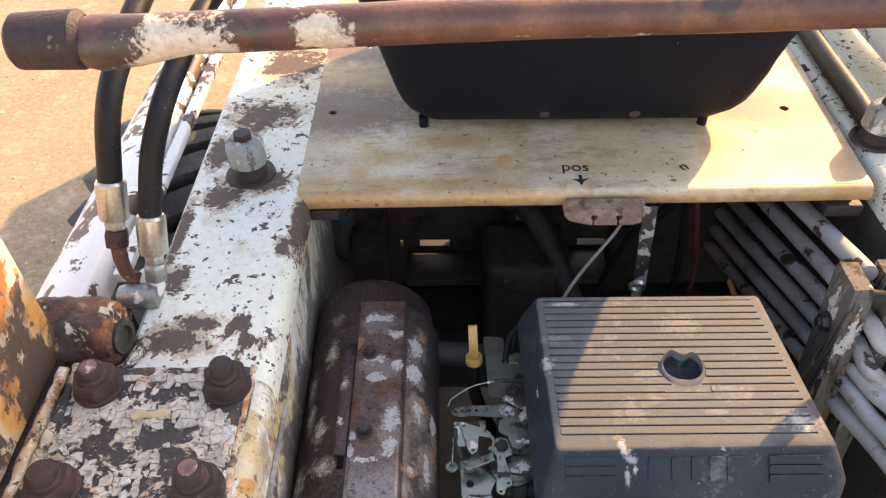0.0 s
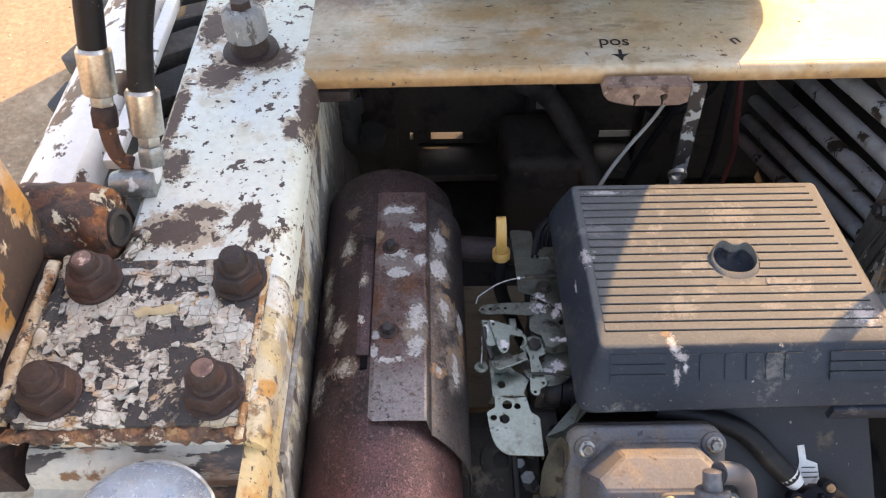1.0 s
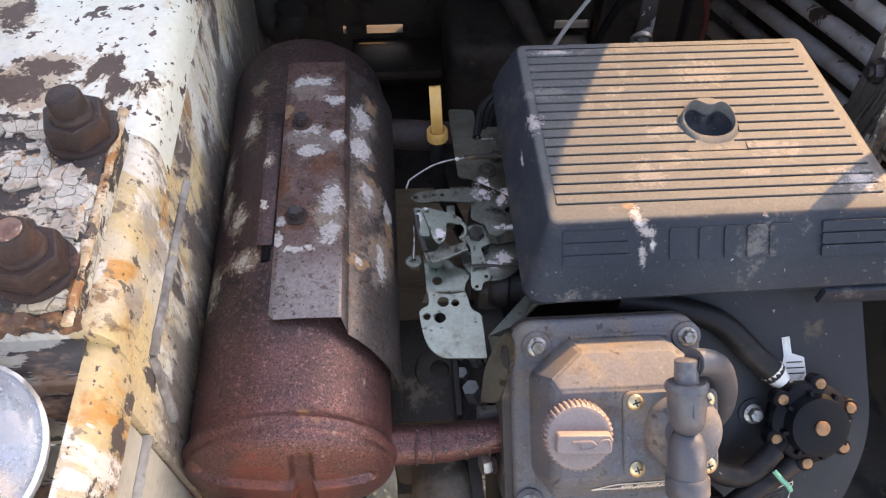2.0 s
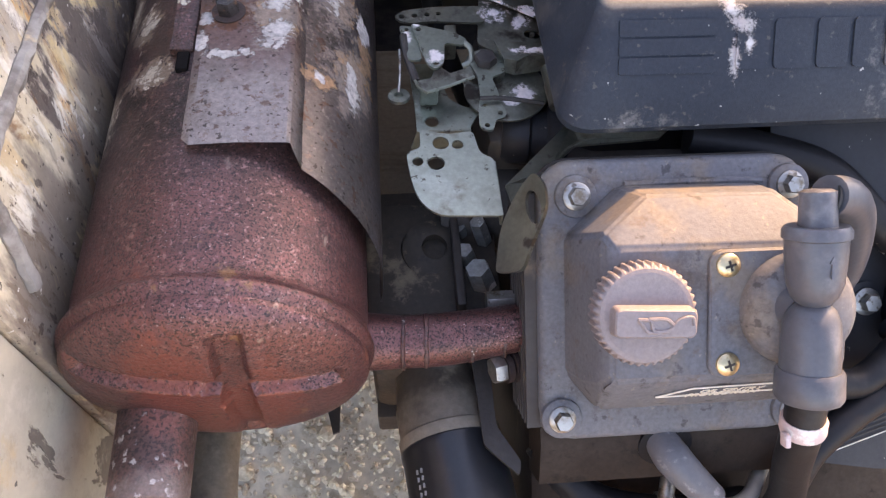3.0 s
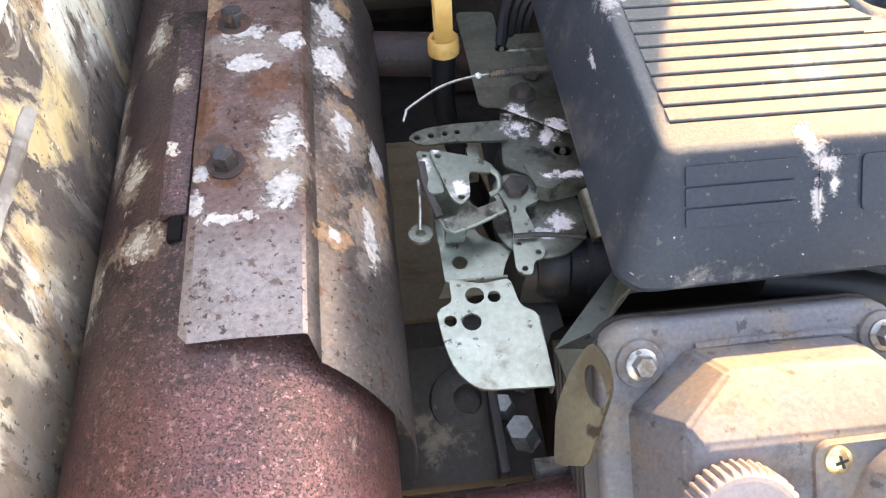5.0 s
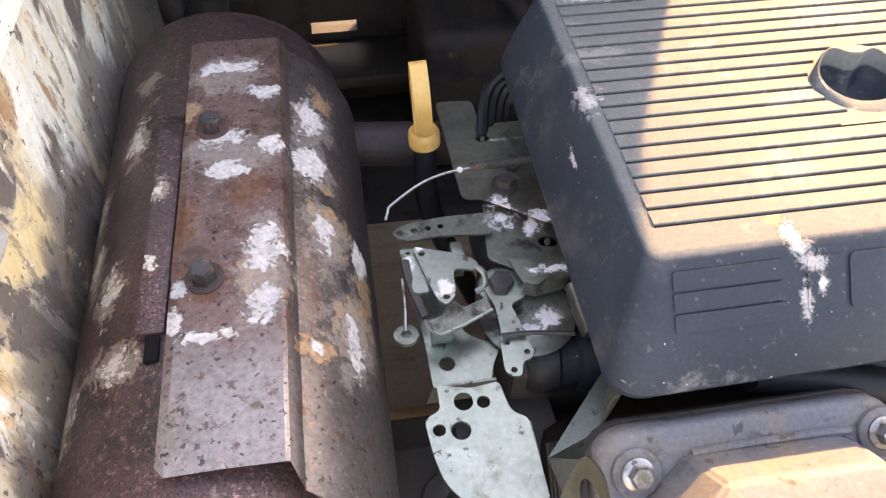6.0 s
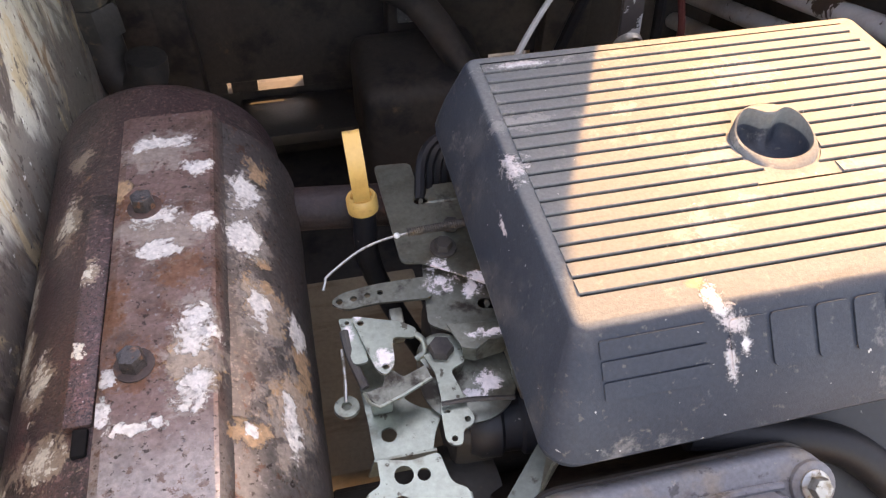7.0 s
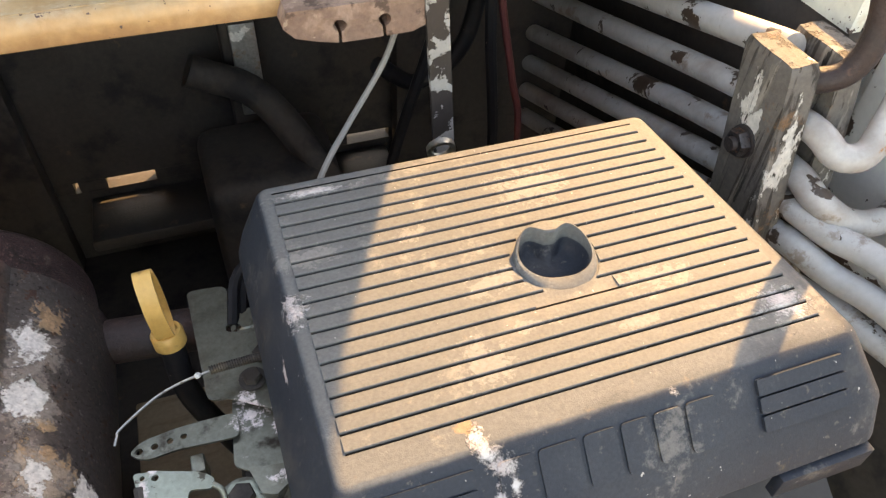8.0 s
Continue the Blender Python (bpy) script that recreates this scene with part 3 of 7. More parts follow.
M["wood"] = material("weathered_grey_wood", (0.12, 0.105, 0.092), 0.8, layers=[L((0.04, 0.032, 0.026), 90, 0.52, 0.60, stretch=(1, 1, 0.05), relief=-0.8), L((0.26, 0.225, 0.19), 60, 0.56, 0.64, stretch=(1, 1, 0.07)), L((0.55, 0.51, 0.46), 30, 0.585, 0.60, stretch=(1, 1, 0.4), rgh=0.68, relief=0.5), L((0.17, 0.09, 0.045), 22, 0.57, 0.66, rgh=0.7), L((0.03, 0.025, 0.02), 120, 0.62, 0.66, stretch=(1, 1, 0.15))], fine=(200, 0.25), bump=0.7)
M["board"] = material("tan_board", (0.27, 0.20, 0.13), 0.8, layers=[L((0.18, 0.11, 0.06), 30, 0.5, 0.65, stretch=(0.2, 1, 1))], fine=(200, 0.15))
M["strap"] = material("flaked_strap_paint", (0.30, 0.29, 0.28), 0.5, layers=[L((0.035, 0.028, 0.026), 40, 0.47, 0.49, warp=0.4, relief=-0.5)], fine=(200, 0.1))
M["dark"] = material("grimy_dark_steel", (0.045, 0.037, 0.032), 0.75, layers=[L((0.06, 0.05, 0.043), 7, 0.48, 0.68), L((0.015, 0.013, 0.013), 16, 0.5, 0.66), L((0.12, 0.08, 0.05), 22, 0.66, 0.74)], fine=(150, 0.2), bump=0.3)
M["dark_grey"] = material("grimy_cast_aluminium", (0.060, 0.053, 0.048), 0.6, metal=0.3, layers=[L((0.05, 0.042, 0.037), 16, 0.45, 0.65), L((0.16, 0.12, 0.08), 30, 0.6, 0.72)], fine=(250, 0.15), bump=0.25)
# The large pale spot paints daylight onto the shaded ground under the machine.
M["sand"] = material("dry_sand", (0.33, 0.235, 0.15), 0.9, layers=[L((0.29, 0.2, 0.125), 2.2, 0.45, 0.65), L((0.42, 0.31, 0.21), 9, 0.52, 0.68), L((0.2, 0.14, 0.08), 14, 0.62, 0.7, amount=0.7), L((0.3, 0.24, 0.17), 60, 0.56, 0.66, amount=0.6), L((0.6, 0.52, 0.41), 9, 0.6, 1.3, kind="spots", spots=[(0.0, 0.4, 0.0, 0.9, 0.6)]), L((0.36, 0.28, 0.19), 30, 0.52, 0.62, amount=0.6), L((0.22, 0.17, 0.12), 45, 0.6, 0.66, amount=0.6), L((0.10, 0.075, 0.05), 24, 0.60, 0.66, rgh=0.75, within=(2.4, 0.48, 0.58), amount=0.8), L((0.48, 0.37, 0.25), 70, 0.62, 0.70, amount=0.6)], fine=(60, 0.26), bump=1.0, bump_scale=40)
M["stone"] = material("pale_gravel", (0.56, 0.47, 0.355), 0.85, layers=[L((0.30, 0.235, 0.17), 30, 0.48, 0.6), L((0.66, 0.56, 0.42), 50, 0.58, 0.68), L((0.22, 0.15, 0.10), 9, 0.52, 0.62, amount=0.7)], fine=(200, 0.25), bump=0.5)
M["reflector"] = material("dull_reflector", (0.8, 0.82, 0.86), 0.25, metal=0.8, layers=[L((0.5, 0.5, 0.5), 14, 0.5, 0.62, rough=0.5), L((0.85, 0.86, 0.88), 20, 0.52, 0.6, metal=0.0, rough=0.6)], fine=(200, 0.08), bump=0.05)
M["casting"] = material("oily_brown_casting", (0.055, 0.041, 0.029), 0.65, layers=[L((0.035, 0.028, 0.022), 14, 0.48, 0.6, rgh=0.7), L((0.2, 0.15, 0.095), 26, 0.56, 0.66, rgh=0.7), L((0.03, 0.025, 0.022), 60, 0.6, 0.66)], fine=(200, 0.2), bump=0.4)
M["mud_pipe"] = material("muddy_tan_steel", (0.2, 0.165, 0.125), 0.7, layers=[L((0.1, 0.08, 0.06), 20, 0.48, 0.64), L((0.28, 0.23, 0.17), 34, 0.56, 0.68)], fine=(200, 0.2), bump=0.3)
M["shroud_dust"] = material("dusty_sheet_steel", (0.026, 0.018, 0.014), 0.6, spec=0.12, layers=[L((0.045, 0.034, 0.027), 9, 0.45, 0.65), L((0.13, 0.095, 0.065), 22, 0.6, 0.72, amount=0.45), L((0.012, 0.009, 0.008), 40, 0.55, 0.66, rgh=0.7, amount=0.7)], fine=(300, 0.2), bump=0.2)
M["boot"] = material("pale_rubber_boot", (0.11, 0.115, 0.13), 0.5, layers=[L((0.12, 0.12, 0.13), 25, 0.5, 0.66), L((0.28, 0.28, 0.29), 60, 0.58, 0.68)], fine=(300, 0.12), bump=0.15)
M["can"] = material("glossy_black_can", (0.014, 0.015, 0.018), 0.28, layers=[L((0.04, 0.038, 0.035), 9, 0.5, 0.7, rough=0.45)], fine=(300, 0.15), bump=0.03)
M["stud_dark"] = material("blackened_bolt_head", (0.05, 0.044, 0.045), 0.4, metal=0.5, layers=[L((0.16, 0.08, 0.05), 160, 0.54, 0.64), L((0.02, 0.018, 0.018), 300, 0.55, 0.62)], fine=(500, 0.2), bump=0.4, bump_scale=500)
M["stud_tip"] = material("worn_stud_end", (0.19, 0.115, 0.095), 0.45, metal=0.4, layers=[L((0.12, 0.07, 0.055), 90, 0.48, 0.62), L((0.55, 0.42, 0.36), 120, 0.58, 0.66)], fine=(300, 0.2), bump=0.3)
M["crust"] = material("swollen_rust_crust", (0.12, 0.066, 0.045), 0.8, layers=[L((0.28, 0.135, 0.065), 45, 0.5, 0.6, rgh=0.7), L((0.045, 0.034, 0.03), 70, 0.52, 0.60, rgh=0.7), L((0.55, 0.45, 0.35), 55, 0.575, 0.60, rgh=0.7, relief=0.7), L((0.40, 0.24, 0.12), 90, 0.6, 0.66, amount=0.7)], fine=(300, 0.3), bump=1.0, bump_scale=260)
M["hinge_rust"] = material("dusty_brown_rust", (0.20, 0.125, 0.095), 0.7, layers=[L((0.30, 0.20, 0.155), 40, 0.48, 0.62), L((0.09, 0.055, 0.042), 60, 0.55, 0.64), L((0.42, 0.30, 0.22), 90, 0.62, 0.68, amount=0.7)], fine=(300, 0.2), bump=0.6, bump_scale=260)
M["weld_cream"] = material("cream_painted_weld", (0.50, 0.36, 0.22), 0.6, layers=[L((0.62, 0.53, 0.40), 60, 0.5, 0.6), L((0.34, 0.155, 0.06), 50, 0.50, 0.60, rgh=0.7), L((0.09, 0.062, 0.05), 60, 0.545, 0.585, rgh=0.72, relief=-0.6), L((0.05, 0.04, 0.036), 120, 0.6, 0.64, detail=4)], fine=(200, 0.22), bump=0.7)
M["ink"] = material("black_marker_ink", (0.02, 0.018, 0.016), 0.6, fine=(300, 0.1), bump=0.05)
M["print"] = material("pale_print", (0.8, 0.72, 0.6), 0.6, fine=(300, 0.1), bump=0.05)
M["sticker"] = material("torn_white_sticker", (0.66, 0.65, 0.62), 0.6, layers=[L((0.4, 0.38, 0.35), 60, 0.55, 0.68)], fine=(300, 0.08))
M["pinkband"] = material("faded_pink_clip", (0.55, 0.42, 0.4), 0.5, layers=[L((0.7, 0.66, 0.62), 90, 0.5, 0.6)], fine=(300, 0.1))
M["green"] = material("green_plastic_tie", (0.12, 0.4, 0.28), 0.5, fine=(200, 0.1))
M["red_wire"] = material("red_wire", (0.1, 0.025, 0.025), 0.5, fine=(200, 0.1))
M["cable"] = material("grey_cable", (0.2, 0.19, 0.175), 0.5, layers=[L((0.15, 0.14, 0.13), 60, 0.55, 0.68)], fine=(200, 0.1))
M["brass"] = material("rusty_brass_screw", (0.30, 0.17, 0.09), 0.5, metal=0.5, layers=[L((0.25, 0.13, 0.06), 160, 0.52, 0.65)], fine=(200, 0.1))


def glass_material():
    m = bpy.data.materials.new("scratched_lens_glass")
    m.use_nodes = True
    b = m.node_tree.nodes["Principled BSDF"]
    b.inputs["Base Color"].default_value = (0.9, 0.93, 0.95, 1)
    b.inputs["Transmission Weight"].default_value = 0.9
    b.inputs["Roughness"].default_value = 0.12
    b.inputs["IOR"].default_value = 1.45
    n = m.node_tree.nodes.new("ShaderNodeTexNoise")
    n.inputs["Scale"].default_value = 30
    r = m.node_tree.nodes.new("ShaderNodeMapRange")
    r.inputs["From Min"].default_value, r.inputs["From Max"].default_value = 0.35, 0.7
    r.inputs["To Min"].default_value, r.inputs["To Max"].default_value = 0.05, 0.3
    m.node_tree.links.new(n.outputs[0], r.inputs[0])
    m.node_tree.links.new(r.outputs[0], b.inputs["Roughness"])
    return m


M["glass"] = glass_material()


# ---- mesh helpers ----
def part(name, bm, mat, parent=None, label="", smooth=True, sharp=38, weighted=False):
    """Links a bmesh as one mesh object under a thing or under a part."""
    bmesh.ops.recalc_face_normals(bm, faces=bm.faces)
    me = bpy.data.meshes.new(name)
    bm.to_mesh(me)
    bm.free()
    me.materials.append(mat)
    if smooth:
        for p in me.polygons:
            p.use_smooth = True
        me.set_sharp_from_angle(angle=radians(sharp))
    ob = new(name, me)
    ob.parent = parent
    if weighted:
        wn_ = ob.modifiers.new("even_normals", "WEIGHTED_NORMAL")
        wn_.keep_sharp, wn_.weight = True, 100
    if label:
        ob["label"] = label
    return ob


def thing(name, label, category, at=(0, 0, 0), group="", kind=""):
    return tagged(new(name), label, category, group, kind)


def box(x0, x1, y0, y1, z0, z1, r=0.0, seg=2, bm=None):
    bm = bm or bmesh.new()
    res = bmesh.ops.create_cube(bm, size=1, matrix=Matrix.Translation(((x0 + x1) / 2, (y0 + y1) / 2, (z0 + z1) / 2)) @ Matrix.Diagonal((x1 - x0, y1 - y0, z1 - z0, 1)))
    if r:
        es = list({e for v in res["verts"] for e in v.link_edges})
        bmesh.ops.bevel(bm, geom=es, offset=r, segments=seg, affect="EDGES", profile=0.5)
    return bm


def ring_loft(rings, bm=None, cap0=True, cap1=True):
    """Joins rings of points, each a list of the same length, by quads."""
    bm = bm or bmesh.new()
    vs = [[bm.verts.new(p) for p in r] for r in rings]
    n = len(vs[0])
    for a, b in zip(vs, vs[1:]):
        for i in range(n):
            bm.faces.new((a[i], a[(i + 1) % n], b[(i + 1) % n], b[i]))
    if cap0:
        bm.faces.new(vs[0])
    if cap1:
        bm.faces.new(vs[-1])
    return bm


def round_rect(x0, x1, y0, y1, z, r, seg=5):
    pts = []
    for cx, cy, a0 in ((x1 - r, y1 - r, 0), (x0 + r, y1 - r, 90), (x0 + r, y0 + r, 180), (x1 - r, y0 + r, 270)):
        for i in range(seg + 1):
            a = radians(a0 + 90 * i / seg)
            pts.append((cx + r * math.cos(a), cy + r * math.sin(a), z))
    return pts


def frame_of(d):
    d = Vector(d).normalized()
    u = d.orthogonal().normalized()
    return u, d.cross(u)


def lathe(p, d, profile, seg=24, bm=None, cap0=True, cap1=True):
    """A turned form: profile is a list of (distance along d, radius)."""
    d = Vector(d).normalized()
    u, v = frame_of(d)
    p = Vector(p)
    rings = [[p + d * s + (u * math.cos(2 * math.pi * i / seg) + v * math.sin(2 * math.pi * i / seg)) * max(r, 1e-4) for i in range(seg)] for s, r in profile]
    return ring_loft(rings, bm, cap0, cap1)


def smooth_path(pts, n=6):
    pts = [Vector(p) for p in pts]
    if len(pts) < 3:
        return pts
    ext = [pts[0] * 2 - pts[1]] + pts + [pts[-1] * 2 - pts[-2]]
    out = []
    for i in range(1, len(ext) - 2):
        a, b, c, d = ext[i - 1:i + 3]
        for k in range(n):
            t = k / n
            out.append(0.5 * ((2 * b) + (c - a) * t + (2 * a - 5 * b + 4 * c - d) * t * t + (3 * b - a - 3 * c + d) * t ** 3))
    out.append(pts[-1])
    return out


def tube(pts, r, seg=12, n=6, bm=None, flat=1.0, hollow=0.0):
    """A round bar along a smooth path; r is one radius or a list along the path."""
    path = smooth_path(pts, n)
    rs = r if isinstance(r, (list, tuple)) else [r]
    u = None
    rings = []
    for i, p in enumerate(path):
        d = (path[min(i + 1, len(path) - 1)] - path[max(i - 1, 0)]).normalized()
        u = d.orthogonal().normalized() if u is None else (u - d * u.dot(d)).normalized()
        v = d.cross(u)
        f = i / max(1, len(path) - 1) * (len(rs) - 1)
        k = min(int(f), len(rs) - 2) if len(rs) > 1 else 0
        rr = rs[0] if len(rs) == 1 else rs[k] + (rs[k + 1] - rs[k]) * (f - k)
        rings.append([p + u * math.cos(2 * math.pi * j / seg) * rr + v * math.sin(2 * math.pi * j / seg) * rr * flat for j in range(seg)])
    return ring_loft(rings, bm)


def sheet(outline, holes, thick, mat4, bm=None, hole_seg=14):
    """A flat plate with real holes: outline in u, v; holes as (u, v, radius); placed by mat4, thickness along -w."""
    b = bmesh.new()
    edges = []

    def loop(pts):
        vs = [b.verts.new((x, y, 0)) for x, y in pts]
        for i in range(len(vs)):
            edges.append(b.edges.new((vs[i], vs[(i + 1) % len(vs)])))
    loop(outline)
    for hu, hv, hr in holes:
        loop([(hu + hr * math.cos(2 * math.pi * i / hole_seg), hv + hr * math.sin(2 * math.pi * i / hole_seg)) for i in range(hole_seg)])
    bmesh.ops.triangle_fill(b, use_beauty=True, use_dissolve=False, edges=edges)
    ext = bmesh.ops.extrude_face_region(b, geom=b.faces[:])
    bmesh.ops.translate(b, verts=[g for g in ext["geom"] if isinstance(g, bmesh.types.BMVert)], vec=(0, 0, -thick))
    bmesh.ops.transform(b, matrix=mat4, verts=b.verts[:])
    if bm is None:
        return b
    tmp = bpy.data.meshes.new("tmp")
    b.to_mesh(tmp)
    b.free()
    bm.from_mesh(tmp)
    bpy.data.meshes.remove(tmp)
    return bm


def rounded(pts, r, seg=4):
    """Rounds the corners of a polygon of (x, y) points; r is one radius or one for each."""
    out = []
    n = len(pts)
    for i, p in enumerate(pts):
        p, a, c = Vector(p), Vector(pts[i - 1]), Vector(pts[(i + 1) % n])
        rr = r[i] if isinstance(r, (list, tuple)) else r
        rr = min(rr, (a - p).length * 0.45, (c - p).length * 0.45)
        if rr < 1e-5:
            out.append(tuple(p))
            continue
        s, e = p + (a - p).normalized() * rr, p + (c - p).normalized() * rr
        for k in range(seg + 1):
            t = k / seg
            q = s * (1 - t) ** 2 + p * 2 * t * (1 - t) + e * t * t
            out.append((q.x, q.y))
    return out


def basis(o, u, v, w):
    m = Matrix.Identity(4)
    for i, a in enumerate((u, v, w)):
        m[0][i], m[1][i], m[2][i] = a
    m.translation = o
    return m


def hexhead(p, d, r, h, bm=None, chamfer=0.25):
    """A hexagon bolt head or nut, its base at p, pointing along d; r across the corners."""
    return lathe(p, d, [(0, r), (h * 0.75, r), (h, r * (1 - chamfer * 0.5))], 6, bm)


def rough_up(bm, amount, scale):
    for v in bm.verts:
        v.co += noise.noise_vector(v.co * scale) * amount
    return bm


def text_mesh(name, body, size, mat4, mat, parent, extrude=0.0002, shear=0.0):
    cu = bpy.data.curves.new(name, "FONT")
    cu.body, cu.size, cu.extrude, cu.shear = body, size, extrude, shear
    cu.align_x = "LEFT"
    tmp = new(name + "_curve", cu)
    dg = bpy.context.evaluated_depsgraph_get()
    me = bpy.data.meshes.new_from_object(tmp.evaluated_get(dg))
    bpy.data.objects.remove(tmp)
    me.name = name
    me.transform(mat4)
    me.materials.clear()
    me.materials.append(mat)
    ob = new(name, me)
    ob.parent = parent
    return ob

# ---- ground ----
def ground_sheet():
    bm = bmesh.new()
    near = [-3.0 + 0.08 * i for i in range(76)]
    xs = [-400, -60, -20, -8, -5] + near + [5, 8, 20, 60, 400]
    ys = [-400, -60, -20, -8, -4] + [-2.0 + 0.08 * i for i in range(90)] + [7, 9, 20, 60, 400]
    grid = []
    for y in ys:
        row = []
        for x in xs:
            z = 0.02 * noise.noise((x * 1.3, y * 1.3, 0)) + 0.012 * noise.noise((x * 5, y * 5, 4)) if abs(x) < 6 and abs(y) < 8 else 0.0
            row.append(bm.verts.new((x, y, z)))
        grid.append(row)
    for a, b in zip(grid, grid[1:]):
        for i in range(len(a) - 1):
            bm.faces.new((a[i], a[i + 1], b[i + 1], b[i]))
    ob = part("ground", bm, M["sand"])
    return tagged(ob, "dry sandy yard ground with pale dust and small stones, lightened under the machine", "ground", kind="structure")


ground_sheet()


def gravel():
    rng = random.Random(4)
    verts, faces = [], []
    base = bmesh.new()
    bmesh.ops.create_icosphere(base, subdivisions=1, radius=1)
    bv = [v.co.copy() for v in base.verts]
    bf = [[v.index for v in f.verts] for f in base.faces]
    base.free()
    for k in range(7400):
        near = k < 6800
        x, y = (rng.uniform(-0.5, 0.35), rng.uniform(0.1, 1.0)) if near else (rng.uniform(-2.6, -0.5), rng.uniform(0.6, 4))
        r = rng.uniform(0.0022, 0.0062) * (1.0 if near else 0.9) * (2.0 if rng.random() < 0.06 else 1)
        s = (r * rng.uniform(0.7, 1.3), r * rng.uniform(0.7, 1.3), r * rng.uniform(0.5, 0.9))
        a = rng.uniform(0, 6.28)
        z = 0.02 * noise.noise((x * 1.3, y * 1.3, 0)) + 0.012 * noise.noise((x * 5, y * 5, 4))
        o = len(verts)
        for c in bv:
            j = 1 + 0.25 * noise.noise(c * 2 + Vector((k, 0, 0)))
            px, py = c.x * s[0] * j, c.y * s[1] * j
            verts.append((x + px * math.cos(a) - py * math.sin(a), y + px * math.sin(a) + py * math.cos(a), z + c.z * s[2] * j + r * 0.2))
        faces += [[o + i for i in f] for f in bf]
    me = bpy.data.meshes.new("gravel")
    me.from_pydata(verts, [], faces)
    me.materials.append(M["stone"])
    tagged(new("gravel", me), "loose pale gravel scattered on the sandy ground", "gravel", kind="stuff")


gravel()


# ---- machine frame ----
def profile_y(profile, ys, bm=None):
    return ring_loft([[(x, y, z) for x, z in profile] for y in ys], bm)


def side_beam(name, label, s, x_in, x_out, y0, y1, steps=26, worn_to=None):
    """A box beam along y with a rounded inner top edge; s is +1 where its inside is on the right."""
    t = thing(name, label, "frame beam", group="side beams")
    r, top = 0.02, 0.862
    pts = [(x_out, top - 0.006), (x_out + s * 0.006, top)]
    for i in range(6):
        a = radians(90 - 90 * i / 5)
        pts.append((x_in - s * r + s * r * math.cos(a), top - r + r * math.sin(a)))
    pts += [(x_in, top - 0.045), (x_in - s * 0.012, top - 0.045), (x_in - s * 0.012, top - 0.03), (x_out, top - 0.03)]
    if worn_to:
        part("front_edge", profile_y(pts, [y0 + (worn_to - y0) * i / 6 for i in range(7)]), M["wall"], t, "streaked front end of the beam")
        y0 = worn_to + 0.0005
    part("top_plate", profile_y(pts, [y0 + (y1 - y0) * i / steps for i in range(steps + 1)]), M["deck"], t)
    return t


beam_l = side_beam("side_beam", "white-painted steel side beam with flaking paint and rust", 1, -0.156, -0.309, 0.395, 1.75, worn_to=0.552)
bm = box(-0.172, -0.158, 0.372, 1.75, 0.40, 0.818, 0.002)
part("side_wall", bm, M["wall"], beam_l, "streaked cream, orange and grey peeling paint, shadow-darkened low down")
bm = box(-0.172, -0.162, -0.25, 0.371, 0.43, 0.83, 0.003)
part("front_wall", bm, M["cream_wall"], beam_l, "dull cream painted steel")
bm = box(-0.30, -0.19, -0.25, 1.75, 0.25, 0.60, 0.003)
part("lower_rail", bm, M["dark"], beam_l, "dark rusted lower rail")
part("chassis_side", box(-0.3085, -0.2965, 0.60, 2.86, 0.22, 0.830, 0.003), M["dark"], beam_l, "dark chassis side plate")
for a, b in (((-0.157, 0.577, 0.780), (-0.157, 0.417, 0.784)), ((-0.157, 0.417, 0.784), (-0.157, 0.398, 0.722)), ((-0.161, 0.371, 0.757), (-0.161, 0.20, 0.762))):
    pts = [Vector(a).lerp(Vector(b), i / 14) for i in range(15)]
    part("weld_seam", rough_up(tube(pts, 0.0042, 8, 2), 0.0014, 140), M["weld_grey"], beam_l, "grey painted weld bead")
bm = ring_loft([[(x, y, z) for x, z in ((-0.172, 0.80), (-0.1565, 0.80), (-0.1565, 0.825), (-0.159, 0.838), (-0.165, 0.846), (-0.172, 0.848))] for y in [0.18 + 0.0215 * i for i in range(11)]])
part("corner_strip", bm, M["wall"], beam_l, "rounded corner with peeling paint")
# thick flange plate bolted on the beam
flange = thing("flange_plate", "thick crackled cream flange plate bolted on the beam, mostly bare rust", "flange")
bm = box(-0.333, -0.168, 0.394, 0.548, 0.8625, 0.890, 0.003)
bmesh.ops.subdivide_edges(bm, edges=[e for e in bm.edges if e.calc_length() > 0.05], cuts=14, use_grid_fill=True)
part("plate", rough_up(bm, 0.0012, 60), M["plate_heavy"], flange)
part("weld_seam", rough_up(tube([(-0.1665, 0.385 + 0.0127 * i, 0.886) for i in range(14)], 0.0032, 8, 3), 0.002, 130), M["weld_cream"], flange, "orange-stained weld bead")
part("weld_seam", rough_up(tube([(-0.333, 0.40 + 0.0115 * i, 0.890) for i in range(14)], 0.0055, 8, 3), 0.002, 130), M["plate_heavy"], flange)
part("edge_bead", rough_up(tube([(-0.34 + 0.0135 * i, 0.392, 0.880) for i in range(14)], 0.0058, 12, 9), 0.0045, 170), M["crust"], flange, "rust-swollen edge")


